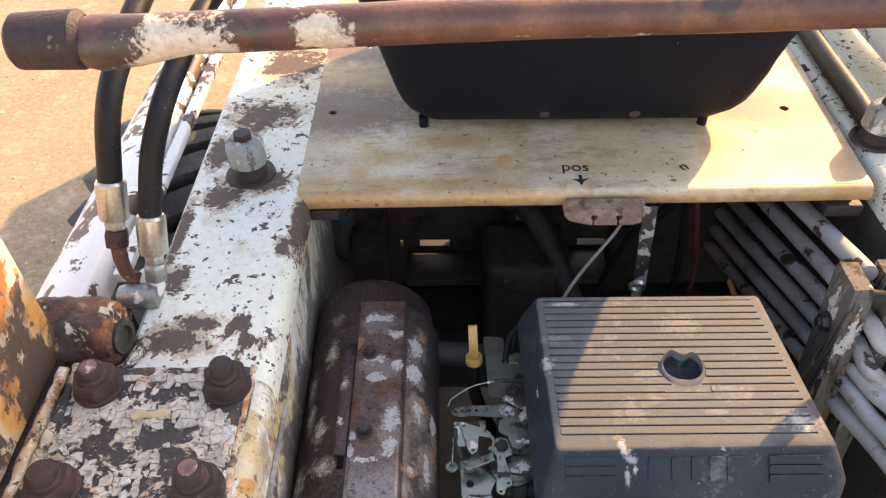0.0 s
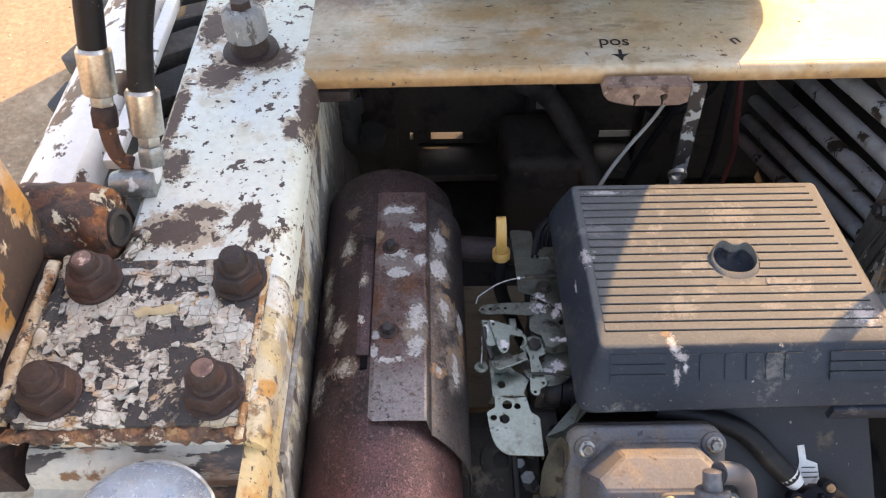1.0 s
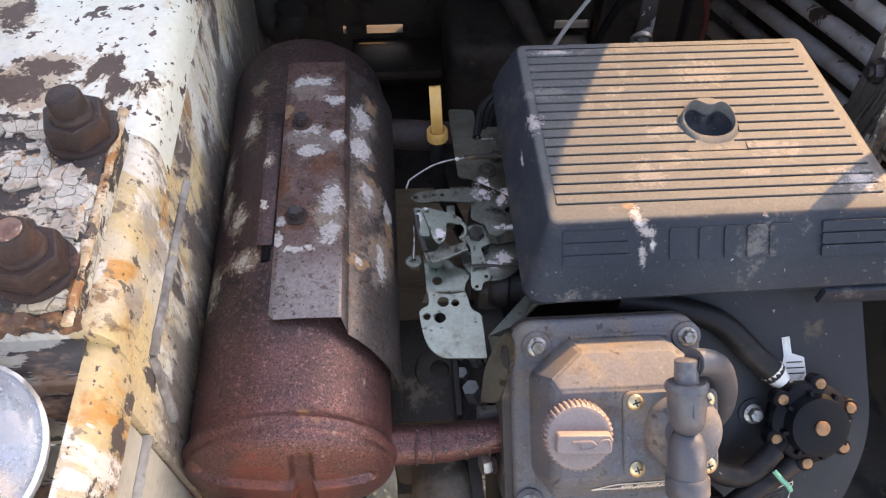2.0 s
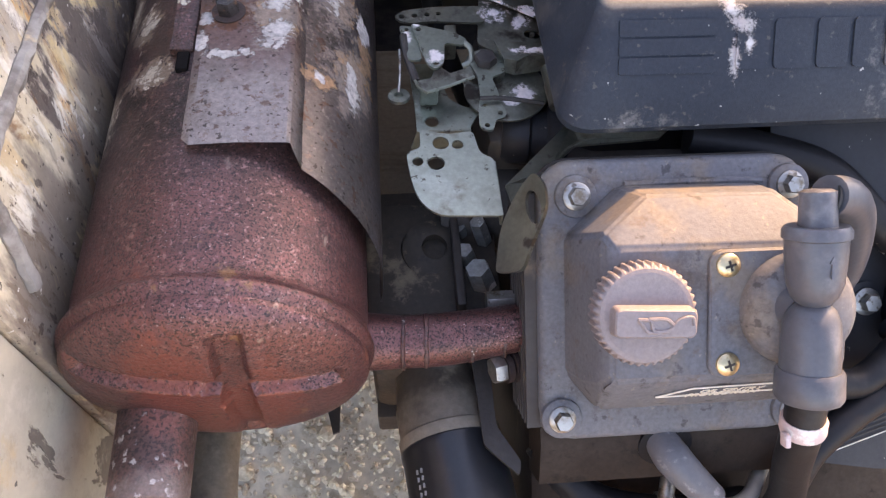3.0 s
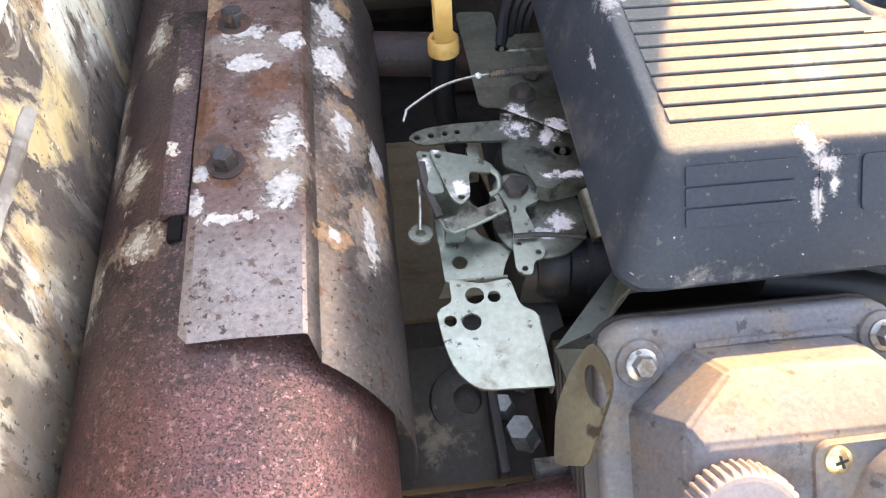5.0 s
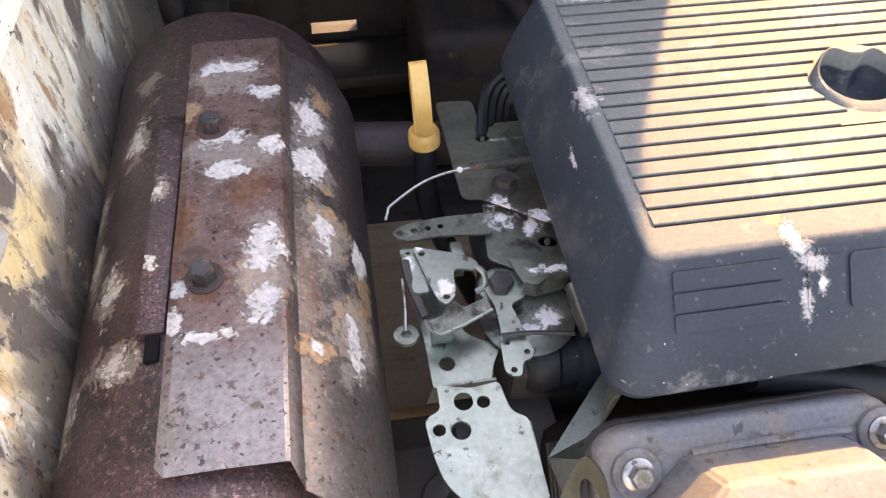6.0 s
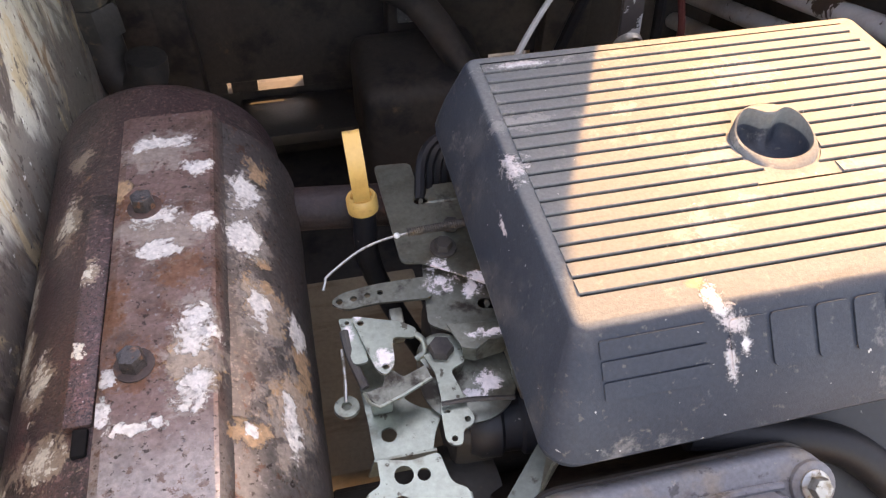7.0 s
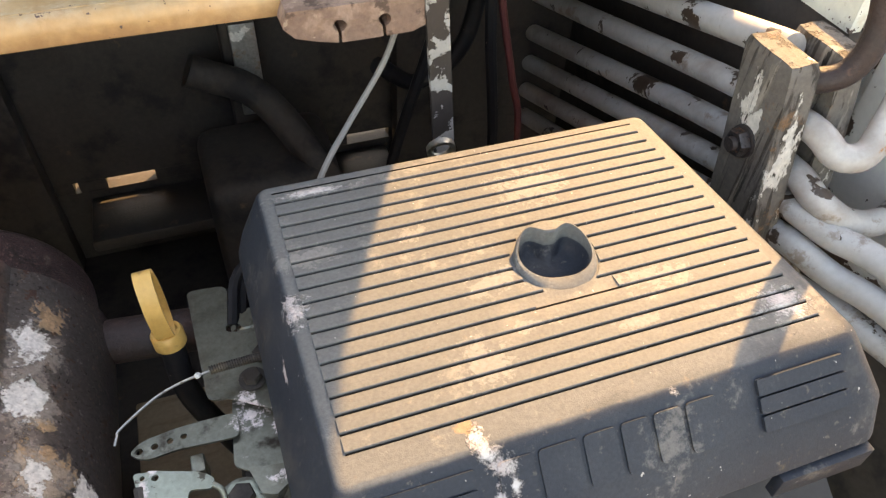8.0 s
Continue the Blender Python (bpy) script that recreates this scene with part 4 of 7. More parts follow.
def crackle(seed, pitch, lo, hi):
    """Shards of the cracked paint film that are left on the flange plate, each a thin piece with its own edges."""
    rnd = random.Random(seed)
    nx, ny = int(0.156 / pitch), int(0.146 / pitch)
    pts = {}
    for i in range(nx + 1):
        for j in range(ny + 1):
            pts[i, j] = Vector((-0.329 + (i + rnd.uniform(-0.36, 0.36)) * pitch, 0.398 + (j + rnd.uniform(-0.36, 0.36)) * pitch, 0))
    for i in range(nx):
        for j in range(ny):
            c = (pts[i, j] + pts[i + 1, j + 1]) * 0.5
            left = noise.noise((c.x * 30, c.y * 30, seed)) + 0.45 * noise.noise((c.x * 90, c.y * 90, seed + 2))
            left += 0.35 * max(0.0, (c.y - 0.47) / 0.07) - 0.35 * math.exp(-(((c.x + 0.235) / 0.035) ** 2 + ((c.y - 0.45) / 0.04) ** 2))
            if not lo < left < hi or min((c.x - ux) ** 2 + (c.y - uy) ** 2 for ux in (-0.303, -0.1845) for uy in (0.413, 0.516)) < 0.0225 ** 2:
                continue
            quad = [pts[i, j], pts[i + 1, j], pts[i + 1, j + 1], pts[i, j + 1]]
            mid = sum(quad, Vector()) / 4
            z = 0.8906 + rnd.uniform(0, 0.0004)
            tilt = [rnd.choice((0, 0, 0, 0.0004, 0.0012)) for _ in quad]
            shrink = rnd.uniform(0.90, 0.97)
            wavy = []
            for q, nxt in zip(quad, quad[1:] + quad[:1]):
                for f in (0.0, 0.34, 0.67):
                    e = q.lerp(nxt, f)
                    wavy.append(e + Vector((noise.noise((e.x * 330, e.y * 330, 4.0)), noise.noise((e.x * 330, e.y * 330, 9.0)), 0)) * 0.0016)
            tilt = [t for t in tilt for _ in range(3)]
            ring = [mid + (q - mid) * shrink for q in wavy]
            bm = ring_loft([[(q.x, q.y, z - 0.0012) for q in ring], [(q.x, q.y, z + 0.0004 + t) for q, t in zip(ring, tilt)]])
            part("paint_shard", bm, M["flake"], flange, smooth=False)


crackle(3, 0.0082, 0.06, 9.0)
crackle(3, 0.0050, -0.07, 0.06)
chip = thing("paint_chip", "curled cream paint chip standing on the flange plate", "paint chip")
part("curl", rough_up(tube([(-0.264, 0.489, 0.8925), (-0.256, 0.492, 0.8935), (-0.247, 0.4905, 0.8940), (-0.238, 0.4935, 0.8935), (-0.231, 0.4925, 0.8925)], [0.0035, 0.0042, 0.003, 0.0044, 0.0032], 8, 4, flat=0.6), 0.001, 160), M["cream_wall"], chip)


def flange_nut(x, y, tall, tip="rust"):
    t = thing("hex_nut", "large rust-brown hex nut and washer on a threaded stud", "nut", group="flange nuts")
    z = 0.890
    part("washer", rough_up(lathe((x, y, z), (0, 0, 1), [(0, 0.0225), (0.003, 0.0225), (0.0038, 0.0210)], 28), 0.0006, 90), M["rust"], t)
    bm = hexhead((x, y, z + 0.0035), (0, 0, 1), 0.0208, 0.0165, None, 0.12)
    bmesh.ops.bevel(bm, geom=bm.edges[:], offset=0.0007, segments=1, affect="EDGES")
    part("nut", rough_up(bm, 0.0003, 90), M["rust"], t, smooth=False)
    part("stud", rough_up(lathe((x, y, z + 0.015), (0, 0, 1), [(0, 0.0140), (0.0062, 0.0138), (0.0080, 0.0128), (0.0086, 0.0112), (tall - 0.008, 0.0108), (tall - 0.006, 0.0094)], 20), 0.0005, 120), M["rust"], t)
    part("stud_tip", rough_up(lathe((x, y, z + 0.015 + tall - 0.0065), (0, 0, 1), [(0, 0.0082), (0.0012, 0.0076), (0.0018, 0.004)], 16), 0.0006, 160), M[tip], t, "worn stud end")


for x, y, h, tip in ((-0.1855, 0.524, 0.026, "rust"), (-0.3055, 0.523, 0.024, "stud_tip"), (-0.309, 0.420, 0.025, "rust"), (-0.188, 0.419, 0.029, "stud_tip")):
    flange_nut(x, y, h, tip)

# front step of the beam and the round lamp in it
step = thing("front_channel", "rusted steel channel with flaking white paint below the flange", "channel")
prof = [(0.405, 0.853), (0.392, 0.8525), (0.384, 0.8495), (0.378, 0.844), (0.3745, 0.835), (0.373, 0.824), (0.362, 0.8225), (0.359, 0.818), (0.357, 0.79), (0.405, 0.79)]
bm = ring_loft([[(-0.335 + 0.0163 * i, y, z) for y, z in prof] for i in range(11)])
part("ledge", rough_up(bm, 0.0012, 70), M["ledge"], step)
part("front_face", box(-0.335, -0.173, 0.18, 0.3565, 0.66, 0.79, 0.003), M["ledge"], step)
lamp = thing("work_lamp", "round work lamp with a scratched clear glass lens", "lamp")
lc, ld = Vector((-0.234, 0.328, 0.846)), Vector((0.03, -0.12, 0.99))
part("housing", lathe(lc - ld.normalized() * 0.045, ld, [(0, 0.02), (0.012, 0.04), (0.04, 0.053), (0.049, 0.0555), (0.051, 0.0535), (0.044, 0.05), (0.02, 0.034), (0.012, 0.01)], 36), M["reflector"], lamp, "dull chrome bowl")
part("lens", lathe(lc, ld, [(0.003, 0.0535), (0.008, 0.052), (0.016, 0.044), (0.021, 0.028), (0.023, 0.01)], 36), M["glass"], lamp, "scratched clear glass")

# right-hand beam
beam_r = side_beam("side_beam", "white-painted steel side beam in low sun, paint flaking", -1, 0.592, 0.80, 0.74, 1.75)
# The white beam's inner wall gets the shaded bay's dark colour.
part("side_wall", box(0.594, 0.61, 0.74, 1.75, 0.40, 0.818, 0.002), M["dark"], beam_r, "inner wall coloured as dark as the shaded bay")
part("lower_rail", box(0.62, 0.72, 0.30, 1.75, 0.25, 0.60, 0.003), M["dark"], beam_r)
part("outer_web", box(0.72, 0.735, 0.35, 1.75, 0.40, 0.86, 0.003), M["beam"], beam_r)
part("front_panel", box(0.64, 0.65, 0.30, 0.74, 0.45, 0.84, 0.004), M["beam"], beam_r, "curved white side panel")

# second, outer beam on the left with the tyre showing in the gap
outer = thing("outer_beam", "outer white-painted beam with chipped edges", "frame beam", group="outer beams")
prof = [(-0.460, 0.826), (-0.455, 0.832), (-0.44, 0.846), (-0.418, 0.860), (-0.395, 0.868), (-0.38, 0.864), (-0.371, 0.852), (-0.37, 0.828)]
part("web", ring_loft([[(x + (y - 0.66) * -0.0, y, z) for x, z in prof] for y in [0.655 + 0.05 * i for i in range(45)]]), M["beam"], outer)
part("rail", box(-0.360, -0.345, 0.70, 2.85, 0.848, 0.862, 0.002), M["beam"], outer, "narrow cream edge strip")


def tyre(cx, cy, cz, rad, width):
    t = thing("tyre", "dusty black off-road tyre with deep block tread", "tyre")
    part("carcass", lathe((cx - width / 2, cy, cz), (1, 0, 0), [(0, rad * 0.55), (0.01, rad * 0.62), (0.0, rad * 0.85), (0.02, rad * 0.95), (0.05, rad), (width - 0.05, rad), (width - 0.02, rad * 0.95), (width, rad * 0.85), (width - 0.01, rad * 0.62), (width, rad * 0.55)], 56), M["tyre"], t)
    for k in range(34):
        a = 2 * math.pi * k / 34
        for side in (-1, 1):
            bm = box(-0.047, 0.047, -0.021, 0.021, -0.008, 0.022, 0.004)
            m = Matrix.Translation((cx, cy, cz)) @ Matrix.Rotation(a + side * 0.06, 4, "X") @ Matrix.Translation((side * width * 0.27, 0, rad)) @ Matrix.Rotation(side * 0.5, 4, "Z")
            bmesh.ops.transform(bm, matrix=m, verts=bm.verts[:])
            part("tread_block", bm, M["tyre"], t)


tyre(-0.402, 0.98, 0.414, 0.386, 0.150)

# rusty pivot and upright arm in the left foreground
pivot = thing("pivot_housing", "orange-rusted pivot housing with a pin and remains of white paint", "pivot")
bm = lathe((-0.47, 0.594, 0.884), (1, 0, 0.0), [(0, 0.03)] + [(0.004 + 0.01 * i, 0.0345) for i in range(15)] + [(0.150, 0.034), (0.158, 0.031), (0.160, 0.027)], 40)
part("barrel", rough_up(rough_up(bm, 0.007, 40), 0.003, 130), M["rust_orange"], pivot)
part("saddle", rough_up(box(-0.46, -0.325, 0.57, 0.655, 0.80, 0.868, 0.004), 0.0015, 60), M["rust_orange"], pivot)
part("pin", lathe((-0.313, 0.590, 0.884), (1, -0.15, 0.12), [(0, 0.017), (0.010, 0.017), (0.0105, 0.012), (0.006, 0.011), (0.006, 0.004)], 28), M["dark_grey"], pivot, "grey pin end with a recessed centre")
part("drip_bead", rough_up(tube([(-0.29, 0.60, 0.864), (-0.296, 0.578, 0.866), (-0.305, 0.562, 0.867), (-0.33, 0.556, 0.868)], 0.005, 8, 5), 0.0015, 120), M["plate_heavy"], pivot)
arm = thing("lift_arm", "upright lift arm with sun-bleached white paint bleeding orange rust", "arm")
bm = box(-0.56, -0.358, 0.33, 0.577, 0.886, 1.30, 0.006, 2)
bmesh.ops.subdivide_edges(bm, edges=[e for e in bm.edges if e.calc_length() > 0.06], cuts=8, use_grid_fill=True)
part("plate", rough_up(bm, 0.002, 30), M["arm"], arm)
part("edge_strip", rough_up(tube([(-0.346, 0.545, 0.889), (-0.347, 0.50, 0.889), (-0.346, 0.45, 0.889), (-0.344, 0.40, 0.887)], 0.0062, 10, 5), 0.0026, 90), M["weld_cream"], arm, "cream-painted weld strip")
part("shadow_web", box(-0.42, -0.352, 0.38, 0.56, 0.80, 0.884, 0.004), M["rust"], arm, "bare rusty web behind the strip")


# ---- seat plate, seat base, handle ----
seat_plate = thing("seat_plate", "rust-stained cream steel seat plate with a folded front lip", "plate")
pm = Matrix.Translation((0, 0, 0.861))
part("top", sheet([(-0.193, 0.846), (0.576, 0.856), (0.604, 1.42), (-0.203, 1.42)], [(-0.142, 1.03, 0.006), (0.522, 1.032, 0.0065), (-0.1, 1.226, 0.006), (0.43, 0.93, 0.002)], 0.004, pm), M["seat_plate"], seat_plate)
lip = [(0.012, 0.0)]
for i in range(6):
    a = radians(90 + 90 * i / 5)
    lip.append((0.010 + 0.010 * math.cos(a), -0.010 + 0.010 * math.sin(a)))
lip += [(0.0, -0.0192), (0.004, -0.0192), (0.004, -0.011), (0.006, -0.005), (0.012, -0.004)]
rings = []
for i in range(25):
    f = i / 24
    x = -0.193 + f * 0.769
    y = 0.8355 + 0.010 * f
    w = 0.0012 * noise.noise((x * 9, 1, 0))
    rings.append([(x, y + dy + w, 0.8605 + dz) for dy, dz in lip])
part("front_lip", ring_loft(rings), M["seat_plate"], seat_plate, "rolled front lip with orange rust along its lower edge")
for x in (-0.142, 0.545):
    part("support_tab", rough_up(box(x - 0.026, x + 0.024, 0.838, 0.87, 0.818, 0.835, 0.003), 0.001, 60), M["rust"], seat_plate, "rusty steel tab")
um = Matrix.Translation((0.176, 0.886, 0.8618))
mark = thing("marker_writing", "hand-drawn black marker letters and arrow on the plate", "writing")
text_mesh("letters", "pos", 0.026, um @ pose(0, 0, 0, 0, 0, -2), M["ink"], mark)
part("arrow", sheet([(-0.002, 0.011), (0.002, 0.011), (0.002, 0.002), (0.011, 0.003), (0.003, -0.003), (0.0, -0.011), (-0.004, -0.003), (-0.011, 0.002), (-0.002, 0.002)], [], 0.0003, Matrix.Translation((0.199, 0.866, 0.8617))), M["ink"], mark)
text_mesh("letter", "n", 0.024, Matrix.Translation((0.337, 0.884, 0.8618)) @ pose(0, 0, 0, 0, 0, 25), M["ink"], mark)


def clip_block():
    """A rusty plate under the lip, its lower edge cut into lobes by two round notches."""
    t = thing("hinge_block", "rusty steel hinge plate with notched lower edge under the plate lip", "hinge")
    out = [(0.176, 0.8575), (0.172, 0.846), (0.180, 0.838), (0.196, 0.8330)]
    for cx in (0.2105, 0.2420):
        out += [(cx - 0.0012, 0.8308), (cx - 0.0012, 0.8385)]
        for i in range(9):
            a = radians(-105 - 300 * i / 8)
            out.append((cx + 0.0046 * math.cos(a), 0.8432 + 0.0046 * math.sin(a)))
        out += [(cx + 0.0012, 0.8385), (cx + 0.0012, 0.8306)]
    out += [(0.262, 0.8315), (0.272, 0.8350), (0.275, 0.845), (0.274, 0.8575)]
    bm = sheet(out, [], 0.020, basis((0, 0.8120, 0), Vector((1, 0, 0)), Vector((0, 0, 1)), Vector((0, -1, 0))))
    part("plate", rough_up(bm, 0.0009, 110), M["hinge_rust"], t)


clip_block()


def bumper(x, y, z, label):
    t = thing("rubber_bumper", label, "bumper", group="bumpers")
    part("washer", rough_up(lathe((x, y, z), (0, 0, 1), [(0, 0.033), (0.003, 0.032), (0.004, 0.023)], 28), 0.001, 60), M["rust"], t)
    part("neck", lathe((x, y, z + 0.003), (0, 0, 1), [(0, 0.0225), (0.008, 0.021), (0.018, 0.0205)], 24), M["rust"], t)
    part("body", lathe((x, y, z + 0.02), (0, 0, 1), [(0, 0.022), (0.002, 0.0245), (0.022, 0.0248), (0.031, 0.0238), (0.036, 0.019), (0.038, 0.011)], 28), M["bumper"], t, "grey rubber with paint flecks")
    bm = hexhead((x, y, z + 0.057), (0, 0, 1), 0.0125, 0.009)
    part("bolt_head", bm, M["rust"], t)


bumper(-0.235, 0.884, 0.862, "grey rubber bumper with a rusty bolt on the white beam")
bumper(0.618, 0.95, 0.862, "dusty rubber bumper with a rusty bolt in the sun")

seat = thing("operator_seat", "black moulded plastic seat base with rounded lower corners", "seat")


def flank(k):
    """The right-hand flank, flaring outwards with the height k above the plate; its unseen upper steps are set to block
    sun.
    """
    steps = ((-0.01, 0.424), (0.0, 0.424), (0.04, 0.447), (0.08, 0.462), (0.12, 0.470), (0.27, 0.556), (0.31, 0.612), (0.4, 0.66))
    for (k0, x0), (k1, x1) in zip(steps, steps[1:]):
        if k <= k1:
            return x0 + (x1 - x0) * (k - k0) / (k1 - k0)
    return steps[-1][1]


def seat_rings():
    rings = []
    rows = [(0.866, 0.045), (0.868, 0.03), (0.878, 0.014), (0.895, 0.004), (0.908, 0.001), (0.925, 0.0), (0.948, 0.0), (0.965, 0.0), (1.0, 0.0), (1.05, 0.0), (1.1, 0.0), (1.15, 0.0), (1.2, 0.0), (1.235, 0.0), (1.40, 0.0), (1.42, 0.012), (1.428, 0.04)]
    for z, inset in rows:
        k = z - 0.868
        kk = min(k, 0.29)
        # Unseen above 1.22: the left side steps in so sun passes to the arm.
        left = -0.028 - 0.32 * kk if z < 1.22 else 0.15
        rings.append(round_rect(left + inset, flank(min(k, 0.36)) - inset, 0.970 - 0.04 * k + inset, 1.30 + 0.1 * k - inset, z, 0.035, 6))
    return rings


part("shell", ring_loft(seat_rings()), M["seat_black"], seat)
for x in (-0.008, 0.39):
    part("foot", lathe((x, 0.995, 0.861), (0, 0, 1), [(0, 0.007), (0.016, 0.007)], 12), M["seat_black"], seat, "small black mounting foot")
# Scuffs on the shell, added as small raised discs.
part("scuff", lathe((0.16, 0.9735, 0.893), (0, -1, 0.1), [(0, 0.007), (0.001, 0.006), (0.0015, 0.003)], 16), M["rust"], seat, "small rust-brown disc for a scuff on the shell")
part("scuff", lathe((0.285, 0.9735, 0.893), (0, -1, 0.1), [(0, 0.008), (0.001, 0.007), (0.0015, 0.003)], 16), M["rust"], seat, "small rust-brown disc for a scuff on the shell")

bar = thing("grab_bar", "rusty steel grab bar with flaking paint and a dark end collar", "grab bar")
part("tube", rough_up(tube([(-0.18, 0.48, 1.2675), (0.0, 0.48, 1.2750), (0.16, 0.48, 1.2800), (0.55, 0.485, 1.287), (0.72, 0.50, 1.275), (0.775, 0.53, 1.21), (0.782, 0.56, 1.0), (0.78, 0.57, 0.6), (0.70, 0.60, 0.55)], 0.0112, 18, 8), 0.0006, 60), M["bar"], bar)
part("collar", rough_up(lathe((-0.212, 0.48, 1.2655), (1, 0, 0.03), [(0, 0.012), (0.003, 0.0152), (0.036, 0.0160), (0.040, 0.0125)], 24), 0.0008, 70), M["rust"], bar, "dark rusted end collar")
part("weld_lump", rough_up(lathe((-0.175, 0.48, 1.2640), (1, 0, 0.08), [(0, 0.013), (0.008, 0.0150), (0.03, 0.0140), (0.06, 0.0095)], 20), 0.0012, 70), M["bar"], bar, "lumpy weld with cream paint")


# ---- hydraulic hoses ----
def hose(pts, base, top, elbow, label, radius, nut_mat, elbow_mat):
    t = thing("hydraulic_hose", label, "hose", group="hydraulic hoses")
    base, d = Vector(base), (Vector(top) - Vector(base)).normalized()
    part("hose", tube(pts, radius, 18, 8), M["rubber"], t)
    ln = (Vector(top) - base).length
    crimp = lathe(base, d, [(0, 0.0105), (0.002, 0.0146), (0.004, 0.0152), (ln - 0.003, 0.0154), (ln, 0.0132)], 28)
    part("crimp", crimp, M["crimp"], t, "bright crimp sleeve pressed into flats", sharp=18)
    part("collar", lathe(base - d * 0.010, d, [(0, 0.0095), (0.001, 0.0108), (0.009, 0.0108), (0.011, 0.0095)], 6), M["fitting"], t)
    nut = hexhead(base - d * 0.030, d, 0.0128, 0.020)
    bmesh.ops.bevel(nut, geom=nut.edges[:], offset=0.0008, segments=1, affect="EDGES")
    part("swivel_nut", nut, M[nut_mat], t)
    part("elbow", tube(elbow, [0.0085, 0.0078, 0.0072, 0.008], 14, 6), M[elbow_mat], t)
    return t


h1 = hose([(-0.289, 0.696, 0.955), (-0.279, 0.718, 1.008), (-0.265, 0.743, 1.05), (-0.255, 0.778, 1.073), (-0.245, 0.818, 1.09), (-0.235, 0.888, 1.102), (-0.209, 1.038, 1.099), (-0.159, 1.218, 1.044)],
          (-0.292, 0.68, 0.913), (-0.289, 0.696, 0.955), [(-0.2938, 0.672, 0.889), (-0.295, 0.666, 0.876), (-0.301, 0.66, 0.87), (-0.321, 0.656, 0.868)], "black rubber hydraulic hose with a bright crimped fitting", 0.0118, "fitting", "beam")
part("elbow_end", lathe((-0.334, 0.658, 0.87), (1, 0, 0), [(0, 0.012), (0.006, 0.014), (0.034, 0.0145), (0.042, 0.013)], 16), M["fitting"], h1, "white-painted elbow end")
h2 = hose([(-0.323, 0.708, 0.992), (-0.314, 0.726, 1.045), (-0.307, 0.746, 1.076), (-0.301, 0.774, 1.095), (-0.292, 0.826, 1.122), (-0.28, 0.906, 1.142), (-0.25, 1.046, 1.142), (-0.19, 1.226, 1.092)],
          (-0.327, 0.694, 0.95), (-0.323, 0.708, 0.992), [(-0.329, 0.686, 0.924), (-0.3305, 0.681, 0.902), (-0.326, 0.676, 0.886), (-0.313, 0.674, 0.881)], "black rubber hydraulic hose with a rusty elbow fitting", 0.0122, "rust", "rust_orange")
part("elbow_end", lathe((-0.314, 0.678, 0.878), (1, 0.1, 0.1), [(0, 0.010), (0.010, 0.012), (0.011, 0.008), (0.004, 0.007)], 16), M["beam"], h2, "white plastic collar")

# ---- muffler ----
muffler = thing("muffler", "rusted cylindrical muffler with red-brown end cap", "muffler")
MX, MZ, MR = -0.078, 0.664, 0.080
part("shell", lathe((MX, 0.807, MZ), (0, -1, 0), [(-0.010, 0.045), (-0.006, 0.064), (0.0005, 0.0750), (0.006, 0.0788), (0.012, MR)] + [(0.02 + 0.04 * i, MR) for i in range(1, 10)] + [(0.402, MR), (0.4105, MR - 0.0008), (0.4165, MR - 0.0006), (0.4185, MR + 0.0006), (0.4205, MR + 0.0024), (0.423, MR + 0.0034), (0.4255, MR + 0.0030), (0.4275, MR + 0.0014), (0.4292, MR + 0.0), (0.4325, MR + 0.0004)], 72, cap1=False), M["muffler"], muffler)


def dome():
    """The shallow end cap with a cross pressed into it."""
    rings, seg, n = [], 200, 48
    for j in range(n + 1):
        f = j / n
        a = radians(90 * f)
        r = (MR + 0.0004) * math.cos(a) ** 0.8 if j < n else 0.0004
        ring = []
        for i in range(seg):
            th = 2 * math.pi * i / seg
            x, z = r * math.cos(th), r * math.sin(th)
            y = 0.3745 - 0.0205 * math.sin(a) ** 1.1
            xr, zr = x - 0.012 - 0.06 * z, z - 0.024 + 0.17 * x
            g1 = math.exp(-(xr / 0.0076) ** 8) * max(0.0, min(1.0, (0.066 - z) / 0.004)) * max(0.0, min(1.0, (z + 0.072) / 0.008))
            g2 = math.exp(-(zr / 0.0070) ** 8) * max(0.0, min(1.0, (0.068 - abs(x)) / 0.006))
            y += 0.0066 * max(g1, g2)
            ring.append((MX + x, y, MZ + z))
        rings.append(ring)
    return ring_loft(rings, cap0=False)


part("end_cap", dome(), M["muffler"], muffler, "domed end cap with a pressed cross")
bm = lathe((-0.1165, 0.392, 0.640), (0.03, -1, 0.06), [(0.0, 0.029), (0.020, 0.028), (0.027, 0.0235), (0.033, 0.0212), (0.0835, 0.0205), (0.0842, 0.0190), (0.05, 0.0186), (0.006, 0.0184), (0.004, 0.002)], 40)
part("outlet_pipe", rough_up(bm, 0.0004, 120), M["stub"], muffler, "short open outlet stub with a bare worn rim")
# Black lining colours in the deep pipe's shade along with its soot.
part("soot_shade_lining", lathe((-0.1165, 0.392, 0.640), (0.03, -1, 0.06), [(0.0815, 0.0186), (0.0815, 0.0178), (0.05, 0.0176), (0.01, 0.0174), (0.008, 0.002)], 40, cap0=False), M["soot_shade"], muffler, "black inside of the outlet, soot and depth shade in one colour")
part("inlet_pipe", tube([(-0.01, 0.405, 0.628), (0.02, 0.404, 0.626), (0.05, 0.404, 0.627), (0.095, 0.408, 0.630)], [0.0185, 0.0165, 0.0165, 0.0150], 18, 6), M["muffler"], muffler)
